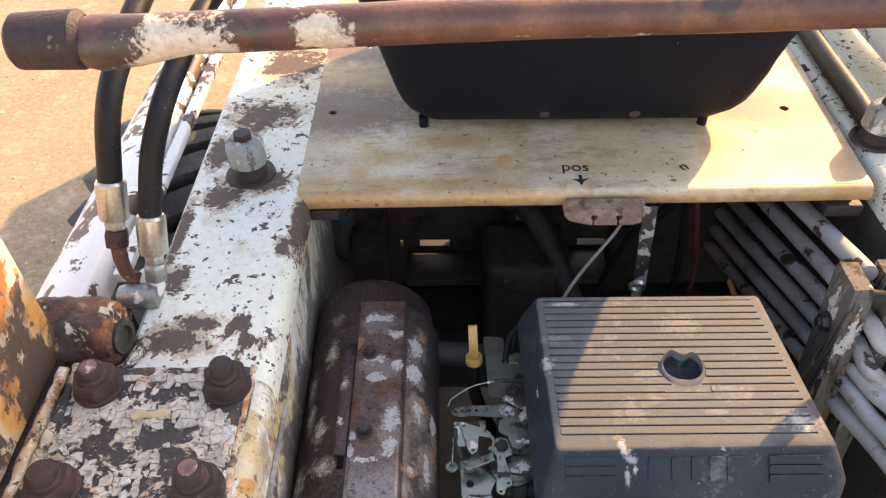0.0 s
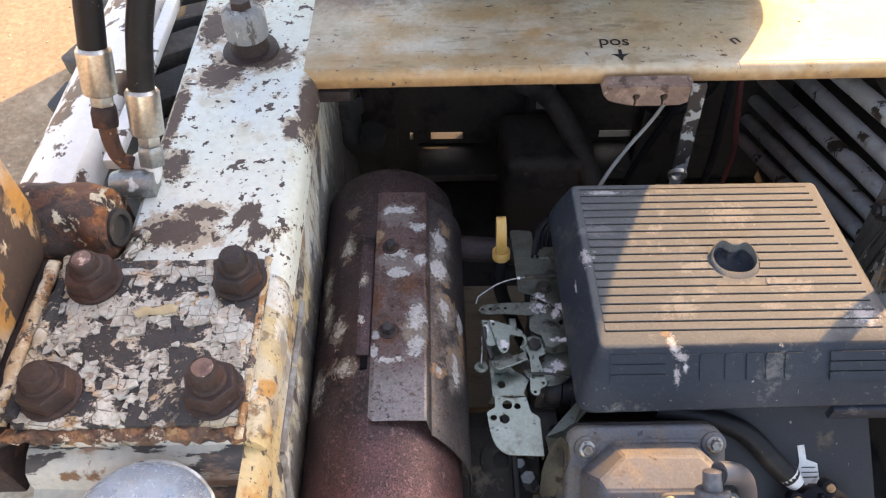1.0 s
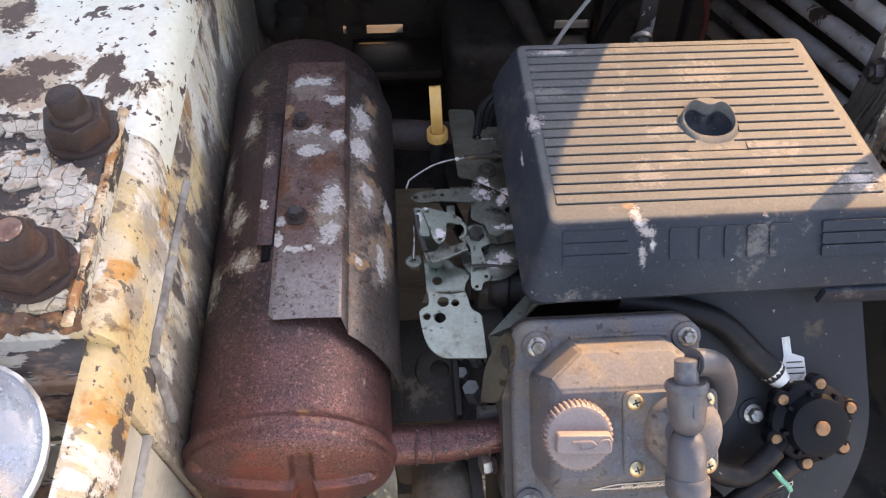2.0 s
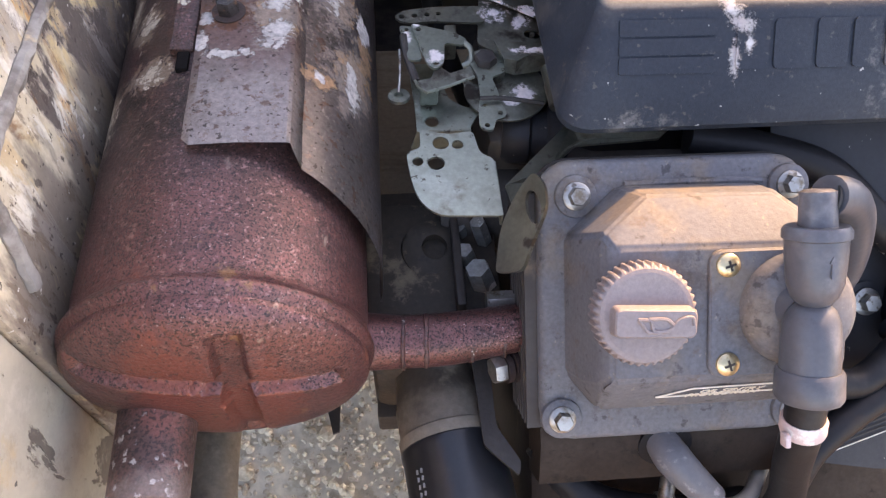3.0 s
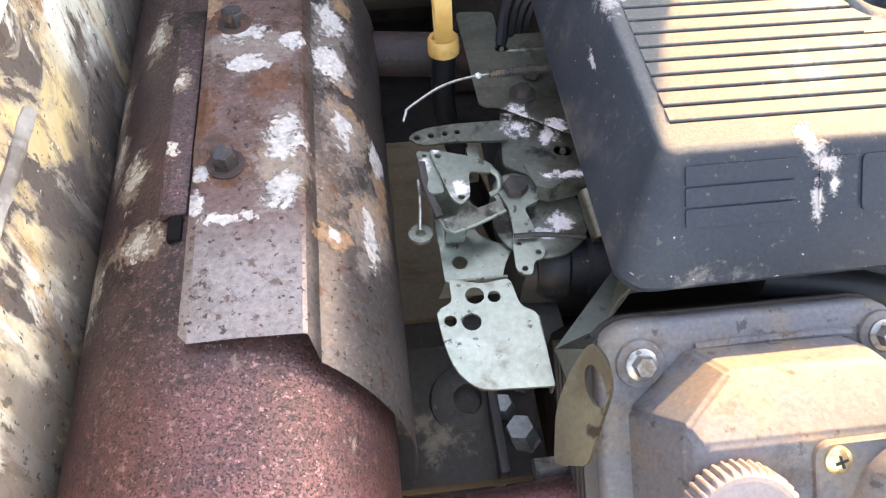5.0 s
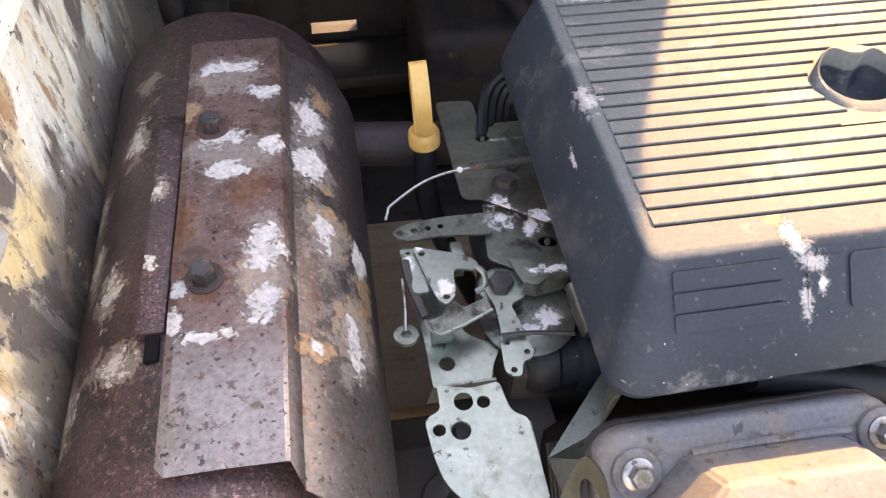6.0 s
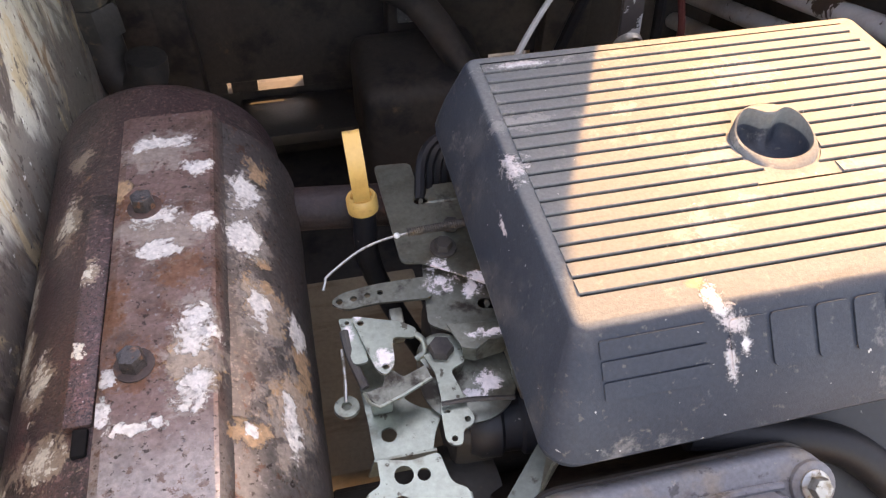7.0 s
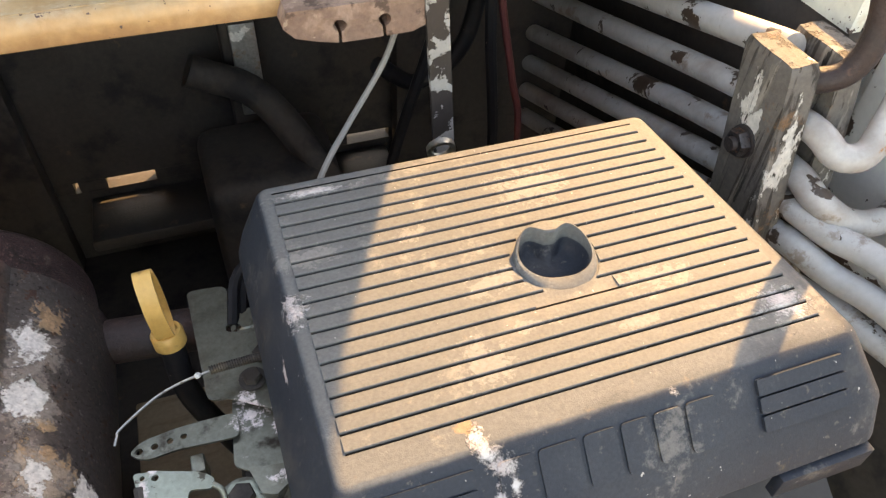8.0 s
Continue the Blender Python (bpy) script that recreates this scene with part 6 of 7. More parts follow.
part("moulded_arrow", sheet([(-0.0006, -0.005), (0.0006, -0.005), (0.0006, 0.002), (0.0016, 0.002), (0, 0.0052), (-0.0016, 0.002), (-0.0006, 0.002)], [], 0.001, EM @ Matrix.Translation((0.0325, -0.028, 0.0962))), M["grey_rubber"], br)
hosep = thing("breather_hose", "black rubber breather hose with a pink spring clip", "hose")
part("hose", tube([E(0.0332, -0.092, 0.078), E(0.0345, -0.112, 0.072), E(0.038, -0.135, 0.058), E(0.05, -0.17, 0.03), E(0.062, -0.22, -0.02), E(0.07, -0.30, -0.10)], 0.0095, 16, 6), M["rubber"], hosep)
part("clip", placed(lathe((0.0340, -0.1040, 0.0745), (0.12, -1, -0.35), [(0, 0.0104), (0.0015, 0.0110), (0.004, 0.0108), (0.0068, 0.0110), (0.009, 0.0104)], 20)), M["pinkband"], hosep, "faded pink spring clip")
part("clip_ear", placed(box(0.0215, 0.0245, -0.117, -0.110, 0.075, 0.081, 0.001)), M["pinkband"], hosep)
hose_b = thing("vent_hose", "short grey rubber vent hose looping off the breather", "hose")
part("hose", tube([E(0.038, 0.003, 0.082), E(0.050, 0.001, 0.076), E(0.066, -0.008, 0.058), E(0.079, -0.024, 0.038), E(0.089, -0.044, 0.015), E(0.096, -0.064, -0.012), E(0.10, -0.075, -0.034)], 0.0098, 16, 6), M["grey_rubber"], hose_b)
part("clip", tube([E(0.037, -0.008, 0.084), E(0.0385, 0.001, 0.0895), E(0.042, 0.0095, 0.083), E(0.043, 0.011, 0.075)], 0.0011, 6, 5), M["ink"], hose_b)

# ---- fuel pump ----
pump = thing("fuel_pump", "round black pulse fuel pump with a ring of rusty screws", "fuel pump")
pc = E(0.1780, -0.0775, -0.012)
part("body", lathe(pc - EN * 0.023, EN, [(0, 0.030), (0.012, 0.033), (0.014, 0.0345), (0.022, 0.0345), (0.024, 0.032), (0.026, 0.027), (0.031, 0.0255), (0.036, 0.0245), (0.037, 0.020)], 40), M["seat_black"], pump)
for k in range(6):
    a = radians(20 + 60 * k)
    o = pc + (EU * math.cos(a) + EV * math.sin(a)) * 0.0345
    part("lug", lathe(o - EN * 0.010, EN, [(0, 0.0075), (0.010, 0.0075), (0.011, 0.0065)], 16), M["seat_black"], pump)
    part("screw", lathe(o, EN, [(0, 0.0048), (0.003, 0.0045), (0.004, 0.002)], 14), M["brass"], pump, "rusty screw")
part("centre_screw", lathe(pc + EN * 0.0145, EN, [(0, 0.0062), (0.0016, 0.006), (0.0024, 0.004)], 18), M["brass"], pump, "brass centre screw")
for k in range(8):
    a = radians(45 * k + 10)
    bm = box(-0.0015, 0.0015, 0.022, 0.03, 0.0, 0.0085)
    bmesh.ops.transform(bm, matrix=basis(pc, EU, EV, EN) @ Matrix.Rotation(a, 4, "Z"), verts=bm.verts[:])
    part("web", bm, M["seat_black"], pump)
fh = thing("fuel_hose", "black braided rubber fuel hose", "hose", group="fuel hoses")
part("hose", tube([E(0.082, -0.106, -0.004), E(0.098, -0.115, -0.006), E(0.115, -0.118, -0.008), E(0.13, -0.111, -0.010), E(0.145, -0.098, -0.012)], 0.0092, 16, 6), M["rubber"], fh)
part("spigot", tube([E(0.142, -0.1, -0.012), E(0.153, -0.092, -0.014)], 0.0065, 12, 1), M["seat_black"], fh)
fh = thing("fuel_hose", "long black rubber fuel hose running over the housing", "hose", group="fuel hoses")
part("hose", tube([E(0.02, 0.034, -0.034), E(0.066, 0.024, -0.030), E(0.105, 0.0095, -0.027), E(0.136, -0.022, -0.025), E(0.152, -0.037, -0.025)], 0.0110, 16, 6), M["rubber"], fh)
part("white_tip", tube([E(0.149, -0.034, -0.025), E(0.158, -0.044, -0.024)], [0.0114, 0.008], 14, 1), M["sticker"], fh, "pale hose end")
fh = thing("fuel_hose", "black rubber hose with a green tie", "hose", group="fuel hoses")
part("hose", tube([E(0.165, -0.115, -0.022), E(0.14, -0.124, -0.012), E(0.114, -0.136, -0.006), E(0.085, -0.156, -0.002), E(0.07, -0.19, -0.008), E(0.06, -0.26, -0.05)], 0.0092, 14, 6), M["rubber"], fh)
part("tie", tube([E(0.138, -0.112, 0.0), E(0.143, -0.119, 0.003), E(0.149, -0.125, 0.001), E(0.154, -0.131, -0.004)], 0.0022, 8, 4), M["green"], fh, "green plastic tie")
sticker = thing("warning_sticker", "torn white warning sticker on the black housing", "sticker")
part("paper", sheet([(0.148, -0.004), (0.155, -0.003), (0.157, -0.018), (0.168, -0.022), (0.170, -0.038), (0.174, -0.042), (0.172, -0.052), (0.156, -0.048), (0.154, -0.038), (0.147, -0.034), (0.150, -0.02)], [], 0.0004, EM @ Matrix.Translation((0.0155, -0.004, -0.0342))), M["sticker"], sticker)
for v, u0, u1 in ((-0.026, 0.152, 0.166), (-0.031, 0.152, 0.168), (-0.036, 0.153, 0.168), (-0.043, 0.158, 0.171)):
    part("print_bar", placed(box(u0 + 0.0155, u1 + 0.0155, v - 0.0045, v - 0.0034, -0.0343, -0.0338)), M["ink"], sticker)
lab = thing("housing_label", "black label with pale border lines on the blower housing", "label")
LM = EM @ Matrix.Translation((0.119, -0.172, -0.0345)) @ Matrix.Rotation(radians(18), 4, "Z")
for a, b in (((0, 0), (0.05, 0)), ((0, 0), (0.012, 0.017)), ((0.012, 0.017), (0.062, 0.017)), ((0.05, 0), (0.062, 0.017))):
    part("border", tube([LM @ Vector((*a, 0.0008)), LM @ Vector((*b, 0.0008))], 0.0004, 6, 1), M["print"], lab)
for k in range(4):
    bm = box(0.006 + 0.002 * k, 0.046 + 0.002 * k, 0.003 + 0.003 * k, 0.0036 + 0.003 * k, 0.0004, 0.0008)
    bmesh.ops.transform(bm, matrix=LM, verts=bm.verts[:])
    part("print_bar", bm, M["dark_grey"], lab)

# ---- below the head: oil filter, plug boot, hoses, cooler ----
filt = thing("oil_filter", "black spin-on oil filter with a tan collar and small white print", "oil filter")
fp, fd = Vector((0.0485, 0.388, 0.548)), Vector((0.13, -0.99, 0.02))
part("adapter", lathe(fp - fd * 0.03, fd, [(0, 0.029), (0.026, 0.0325), (0.029, 0.0335), (0.049, 0.0335), (0.050, 0.0350), (0.057, 0.0350), (0.06, 0.033)], 36), M["mud_pipe"], filt, "tan grimy mounting collar")
part("can", lathe(fp + fd * 0.027, fd, [(0, 0.0335), (0.002, 0.0352), (0.006, 0.0352), (0.008, 0.0346), (0.07, 0.0346), (0.095, 0.0338), (0.1, 0.029), (0.102, 0.014)], 40), M["can"], filt, "glossy black can")
fu_, fv_ = frame_of(fd)
side = (EU * -0.75 + Vector((0, 0.25, 0.62)))
side = (side - fd.normalized() * side.dot(fd.normalized())).normalized()
tang = fd.normalized().cross(side)
for k in range(5):
    for j in range(2):
        c = fp + fd.normalized() * (0.047 + 0.0048 * k) + side * 0.0348 + tang * (0.0026 * (j - 0.5) * 1.5)
        part("print_bar", box(c.x - 0.0007, c.x + 0.0007, c.y - 0.0014, c.y + 0.0014, c.z - 0.0006, c.z + 0.0006), M["cable"], filt)
for k in range(10):
    a = 2 * math.pi * k / 10
    d2 = fu_ * math.cos(a) + fv_ * math.sin(a)
    part("flute", tube([fp + fd.normalized() * 0.095 + d2 * 0.0300, fp + fd.normalized() * 0.124 + d2 * 0.0285], 0.0045, 8, 1), M["seat_black"], filt)
part("bracket", sheet(rounded([(0.067, 0.418), (0.079, 0.418), (0.079, 0.36), (0.092, 0.337), (0.09, 0.328), (0.070, 0.348)], 0.003), [], 0.003, Matrix.Translation((0, 0, 0.587))), M["dark_grey"], filt, "grimy bent bracket")
part("stay", box(0.001, 0.024, 0.40, 0.47, 0.47, 0.50, 0.003), M["dark"], filt)
mb = thing("manifold_bolt", "bright hex bolt beside the exhaust flange", "bolt")
part("bolt", hexhead((0.0835, 0.3880, 0.614), (-1, -0.25, 0.15), 0.0092, 0.0075), M["steel"], mb)
part("washer", lathe((0.0945, 0.3905, 0.6125), (-1, -0.25, 0.15), [(0, 0.0082), (0.003, 0.0108), (0.0052, 0.0108), (0.0056, 0.008), (0.007, 0.0098), (0.0108, 0.0098)], 18), M["rust"], mb)
# Flange is coloured dark to pass for the shaded gap.
part("flange", rough_up(box(0.095, 0.103, 0.382, 0.425, 0.595, 0.645, 0.004), 0.001, 60), M["dark"], mb, "exhaust flange coloured as dark as the gap round it")
part("stud", lathe((0.076, 0.428, 0.628), (1, 0, 0), [(0, 0.007), (0.02, 0.007)], 6), M["steel"], mb)
boot = thing("spark_plug_boot", "grey rubber spark plug boot on its lead", "spark plug lead")
part("boot", tube([E(-0.005, -0.146, -0.014), E(0.000, -0.156, -0.004), E(0.012, -0.170, 0.0), E(0.024, -0.182, -0.002)], [0.0100, 0.0112, 0.0100, 0.0088], 18, 6), M["boot"], boot)
# A flat black disc paints in the dark of the hole.
part("boot_hole_disc", placed(lathe((-0.002, -0.1500, -0.0125), (0, -0.35, 0.94), [(0, 0.0165), (0.002, 0.0165), (0.0025, 0.0155)], 28)), M["seat_black"], engine, "black disc painted as the shaded hole round the plug boot")
part("lead", tube([E(0.022, -0.181, -0.002), E(0.034, -0.189, -0.004), E(0.052, -0.187, -0.012), E(0.07, -0.175, -0.03)], 0.0048, 10, 6), M["cable"], boot)
lh = thing("drain_hose", "thick black rubber hose with a steel worm clamp", "hose")
part("hose", tube([(0.108, 0.352, 0.575), (0.122, 0.331, 0.567), (0.146, 0.313, 0.562), (0.19, 0.305, 0.56), (0.24, 0.309, 0.555)], 0.0115, 16, 6), M["rubber"], lh)
part("clamp", lathe((0.178, 0.3062, 0.5605), (1, -0.1, 0), [(0, 0.0122), (0.001, 0.0128), (0.010, 0.0128), (0.011, 0.0122)], 24), M["fitting"], lh, "steel hose clamp")
part("clamp_screw", lathe((0.182, 0.311, 0.5735), (0.3, 1, 0.2), [(0, 0.005), (0.016, 0.005)], 10), M["steel"], lh)
cooler = thing("oil_cooler", "finned black oil cooler below the engine", "oil cooler")
for k in range(26):
    bm = box(0.0, 0.11, -0.0006, 0.0006, -0.02, 0.0)
    bmesh.ops.transform(bm, matrix=Matrix.Translation((0.185 + 0.0038 * k, 0.272 + 0.0030 * k, 0.545)) @ Matrix.Rotation(radians(38), 4, "Z"), verts=bm.verts[:])
    part("fin", bm, M["dark"], cooler)
part("core", box(0.18, 0.38, 0.25, 0.42, 0.49, 0.523, 0.004), M["dark"], cooler)

# ---- belly: everything dark under the seat ----
belly = thing("bay_enclosure", "dark grimy steel bulkhead of the engine bay with an added floor", "bulkhead")
# The floor is made up, added to keep the bay dark.
part("floor", box(-0.19, 0.60, 0.66, 1.45, 0.36, 0.372, 0.002), M["dark"], belly)
for x0, x1, z0, z1 in ((-0.19, 0.60, 0.372, 0.481), (-0.19, 0.60, 0.497, 0.86), (-0.19, -0.064, 0.4815, 0.4965), (-0.058, -0.026, 0.4815, 0.4965), (0.032, 0.278, 0.4815, 0.4965), (0.336, 0.60, 0.4815, 0.4965)):
    part("bulkhead", box(x0, x1, 1.144, 1.16, z0, z1), M["dark"], belly)
# Made-up dark plate covering the sunlit ground below the engine.
part("added_undertray", box(0.20, 0.64, -0.05, 0.66, 0.355, 0.365, 0.002), M["dark"], belly, "added dark plate that hides sunlit ground below the engine")
part("cross_rail", rough_up(box(-0.185, 0.62, 0.22, 0.368, 0.26, 0.30, 0.003), 0.001, 40), M["seat_black"], belly, "black cross plank")
part("tan_tube", rough_up(tube([(-0.146, 0.50, 0.395), (-0.144, 0.42, 0.40), (-0.141, 0.33, 0.405), (-0.139, 0.24, 0.41)], 0.021, 18, 4), 0.001, 60), M["mud_pipe"], belly, "muddy tan frame tube")
part("hanging_tongue", sheet([(-0.060, 0.50), (-0.034, 0.50), (-0.0365, 0.425), (-0.042, 0.423)], [], 0.003, Matrix.Translation((0, 0, 0.40))), M["dark"], belly)
part("cross_rail", box(-0.19, 0.62, 0.70, 0.72, 0.28, 0.40, 0.003), M["dark"], belly)
for x, z, w in ((-0.125, 0.55, 0.04), (0.14, 0.60, 0.04), (0.34, 0.58, 0.06), (-0.16, 0.55, 0.05)):
    part("stiffener", rough_up(box(x, x + w, 1.115, 1.143, 0.375, z + 0.2, 0.004), 0.002, 40), M["dark"], belly)
part("ledge", rough_up(box(-0.05, 0.33, 1.06, 1.143, 0.455, 0.472, 0.004), 0.002, 30), M["dark_grey"], belly, "grimy ledge below the slots")
part("tank", rough_up(box(0.09, 0.24, 0.98, 1.11, 0.375, 0.575, 0.02, 3), 0.003, 25), M["dark"], belly)
part("strap", box(0.15, 0.178, 1.098, 1.106, 0.585, 0.70, 0.002), M["fitting"], belly, "pale grey strap")
elb = thing("pipe_elbow", "grimy grey pipe elbow fitting hanging in the dark", "pipe fitting")
part("elbow", tube([(-0.150, 1.0, 0.86), (-0.150, 1.0, 0.74), (-0.149, 0.998, 0.665), (-0.145, 0.99, 0.632), (-0.130, 0.98, 0.620), (-0.114, 0.975, 0.634), (-0.110, 0.975, 0.655)], 0.019, 16, 6), M["dark_grey"], elb)
part("nut", hexhead((-0.150, 1.0, 0.672), (0, 0, 1), 0.027, 0.03), M["dark_grey"], elb)
wall_pipe = thing("cross_pipe", "dark rusty pipe crossing the back of the bay", "pipe")
part("pipe", tube([(0.10, 1.09, 0.66), (0.17, 1.08, 0.62), (0.22, 1.0, 0.56), (0.26, 0.9, 0.50)], 0.018, 14, 6), M["dark"], wall_pipe)
conduit = thing("dark_conduit", "dark looped conduit under the seat plate", "conduit")
part("loop", tube([(0.28, 0.98, 0.70), (0.33, 1.0, 0.66), (0.38, 1.0, 0.70), (0.40, 1.0, 0.80)], 0.009, 10, 6), M["rubber"], conduit)
for k, (x, dx) in enumerate(((0.345, -0.06), (0.37, 0.03))):
    conduit2 = thing("dark_cable", "thin dark cable hanging under the plate", "cable", group="dark cables")
    part("cable", tube([(x, 0.93, 0.855), (x + dx * 0.4, 0.94, 0.74), (x + dx, 0.95, 0.60), (x + dx * 1.2, 0.97, 0.45), (x + dx, 1.0, 0.373)], 0.006, 8, 6), M["rubber"], conduit2)
strap = thing("hanger_strap", "flat steel hanger strap with flaking white paint", "strap")
bm = ring_loft([[Vector((0.2790, 0.812, 0.86)).lerp(Vector((0.2890, 0.805, 0.70)), f) + Vector((sx * 0.0085, sy * 0.002, 0)) for sx, sy in ((-1, -1), (1, -1), (1, 1), (-1, 1))] for f in [i / 12 for i in range(13)]])
part("strap", bm, M["strap"], strap)
part("eye", lathe((0.279, 0.788, 0.738), (0.1, 1, 0.25), [(0, 0.0115), (0.005, 0.0115), (0.005, 0.008), (0, 0.008)], 22, cap0=False, cap1=False), M["crimp"], strap, "bright lifting eye")
cb_ = thing("control_cable", "thin grey control cable running down behind the engine", "cable")
part("cable", tube([(0.262, 0.838, 0.832), (0.245, 0.828, 0.80), (0.21, 0.80, 0.772), (0.185, 0.77, 0.762), (0.172, 0.755, 0.745), (0.165, 0.75, 0.70)], 0.0024, 8, 8), M["cable"], cb_)
rw = thing("red_wire", "dull red wire hanging in the dark bay", "wire")
part("wire", tube([(0.385, 0.95, 0.855), (0.395, 0.95, 0.77), (0.415, 0.95, 0.68), (0.43, 0.95, 0.60), (0.432, 0.96, 0.373)], 0.004, 8, 6), M["red_wire"], rw)
board = thing("wood_board", "tan wooden board lying under the engine", "board")
part("board", rough_up(box(-0.01, 0.11, 0.60, 0.80, 0.47, 0.50, 0.003), 0.001, 30), M["board"], board)
part("batten", box(0.0, 0.03, 0.62, 0.78, 0.372, 0.4695), M["board"], board)

# ---- dipstick ----
dip = thing("dipstick", "yellow plastic dipstick with a flat loop handle", "dipstick")
dz = Vector((-0.05, 0.13, 0.99)).normalized()
d0 = Vector((0.0572, 0.699, 0.694))
part("cap", lathe(d0, dz, [(0, 0.0094), (0.001, 0.0108), (0.0105, 0.0108), (0.0125, 0.0096), (0.0125, 0.0076), (0.009, 0.0068)], 28), M["yellow"], dip)
hw, hd = Vector((1, 0, 0.05)).normalized(), dz.cross(Vector((1, 0, 0.05))).normalized()
loop = []
for i in range(25):
    a = math.pi * 2 * i / 24
    loop.append(d0 + dz * (0.035 - 0.026 * math.cos(a)) + hd * 0.0105 * math.sin(a))
part("loop_handle", ring_loft([[p + hw * s * 0.0055 + (p - (d0 + dz * 0.035)).normalized() * k for s, k in ((-1, 0), (1, 0), (1, 0.0026), (-1, 0.0026))] for p in loop]), M["yellow"], dip, "flat yellow loop handle")
part("tube", tube([d0 + dz * 0.001, d0 - dz * 0.06, d0 - dz * 0.16 + Vector((0.03, 0, 0)), (0.12, 0.68, 0.47)], 0.0085, 14, 6), M["rubber"], dip, "black dipstick tube")

# ---- throttle and governor linkage ----
link = thing("governor_linkage", "zinc-plated throttle and governor linkage with small brackets and springs", "linkage")


def flat(name, outline, holes, z, mat="zinc_dirty", r=0.003, thick=0.0018, label="", tilt=(0, 0), pivot=None):
    """A small flat bracket lying near level at height z; tilt in degrees about x and y."""
    cx = sum(p[0] for p in outline) / len(outline)
    cy = sum(p[1] for p in outline) / len(outline)
    m = Matrix.Translation((cx, cy, z)) @ pose(0, 0, 0, tilt[0], tilt[1], 0)
    return part(name, sheet(rounded([(x - cx, y - cy) for x, y in outline], r, 3), [(x - cx, y - cy, hr) for x, y, hr in holes], thick, m), M[mat], link, label)


flat("stop_plate", [(0.0285, 0.4975), (0.0375, 0.5015), (0.0375, 0.516), (0.055, 0.5115), (0.0705, 0.5135), (0.0735, 0.4955), (0.0815, 0.491), (0.0825, 0.4485), (0.044, 0.4505), (0.034, 0.462), (0.030, 0.479)], [(0.0500, 0.5045, 0.0052), (0.0603, 0.5028, 0.0036), (0.0352, 0.4905, 0.0034), (0.0462, 0.4888, 0.0052)], 0.6945, "zinc", [0.003, 0.003, 0.002, 0.004, 0.003, 0.004, 0.003, 0.002, 0.012, 0.01, 0.01], label="pale green zinc plate with four holes")
part("stop_plate_lip", box(0.0812, 0.0826, 0.4488, 0.489, 0.684, 0.6945, 0.0004), M["zinc"], link)
part("stop_plate_rise", sheet([(0.032, 0), (0.068, 0), (0.07, 0.014), (0.036, 0.014)], [], 0.0016, basis((0, 0.5135, 0.679), Vector((1, 0, 0)), Vector((0, 0.12, 1)).normalized(), Vector((0, -1, 0.12)).normalized())), M["zinc"], link)
flat("base_plate", [(0.034, 0.590), (0.0365, 0.548), (0.037, 0.518), (0.068, 0.518), (0.073, 0.533), (0.080, 0.5455), (0.069, 0.549), (0.060, 0.556), (0.056, 0.570), (0.052, 0.590)], [(0.0470, 0.5365, 0.0046)], 0.6785, "zinc")
flat("upper_bracket", [(0.071, 0.744), (0.098, 0.742), (0.0985, 0.716), (0.139, 0.716), (0.131, 0.617), (0.096, 0.641), (0.088, 0.646), (0.0745, 0.648)], [(0.0965, 0.702, 0.0035), (0.1, 0.701, 0.0035)], 0.692, "zinc_dirty", 0.005)
part("fold", sheet(rounded([(0.0, 0.0), (0.04, 0.0), (0.04, 0.028), (0.0, 0.03)], 0.006), [], 0.0016, basis((0.1, 0.699, 0.693), Vector((1, 0, 0)), Vector((0, 0.6, -0.8)), Vector((0, 0.8, 0.6)))), M["zinc_dirty"], link)
flat("lever", [(0.0245, 0.627), (0.033, 0.6335), (0.055, 0.6365), (0.09, 0.6365), (0.09, 0.6185), (0.053, 0.6215), (0.034, 0.6195)], [(0.0312, 0.6268, 0.0022), (0.0402, 0.6275, 0.0022), (0.0492, 0.6285, 0.0020), (0.0573, 0.6292, 0.0020)], 0.689, "zinc_dirty", 0.0055, label="slotted governor lever")
flat("centre_plate", [(0.089, 0.653), (0.139, 0.628), (0.139, 0.592), (0.104, 0.588), (0.083, 0.602)], [(0.121, 0.611, 0.004), (0.125, 0.610, 0.004)], 0.6845, "zinc_dirty", 0.004)
flat("bell_crank", [(0.036, 0.606), (0.066, 0.5955), (0.0735, 0.589), (0.071, 0.583), (0.058, 0.5865), (0.0565, 0.567), (0.0505, 0.561), (0.0455, 0.566)], [(0.0412, 0.5995, 0.0020), (0.0512, 0.5672, 0.0022)], 0.701, "zinc", 0.004, label="pale zinc bell crank")
flat("crank_tab", [(0.0285, 0.608), (0.0395, 0.606), (0.0425, 0.574), (0.0335, 0.574)], [(0.0335, 0.6035, 0.0015)], 0.6975, "zinc", 0.003)
part("crank_curl", tube([(0.071, 0.586, 0.701), (0.0755, 0.5825, 0.698), (0.0755, 0.5775, 0.692), (0.070, 0.575, 0.690)], 0.0019, 8, 5, flat=0.4), M["zinc_dirty"], link)
part("control_disc", lathe((0.0985, 0.5605, 0.6805), (0, 0, 1), [(0, 0.0285), (0.0016, 0.0285), (0.002, 0.027), (0.0022, 0.012)], 44), M["zinc_dirty"], link, "round control disc")
part("hub", lathe((0.0855, 0.5775, 0.674), (0, 0, 1), [(0, 0.0145), (0.012, 0.0145), (0.0155, 0.0135), (0.016, 0.0105)], 28), M["zinc_dirty"], link)
part("hub_bolt", hexhead((0.0855, 0.5775, 0.6905), (0, 0, 1), 0.0078, 0.006), M["dark"], link, "blackened hex bolt")
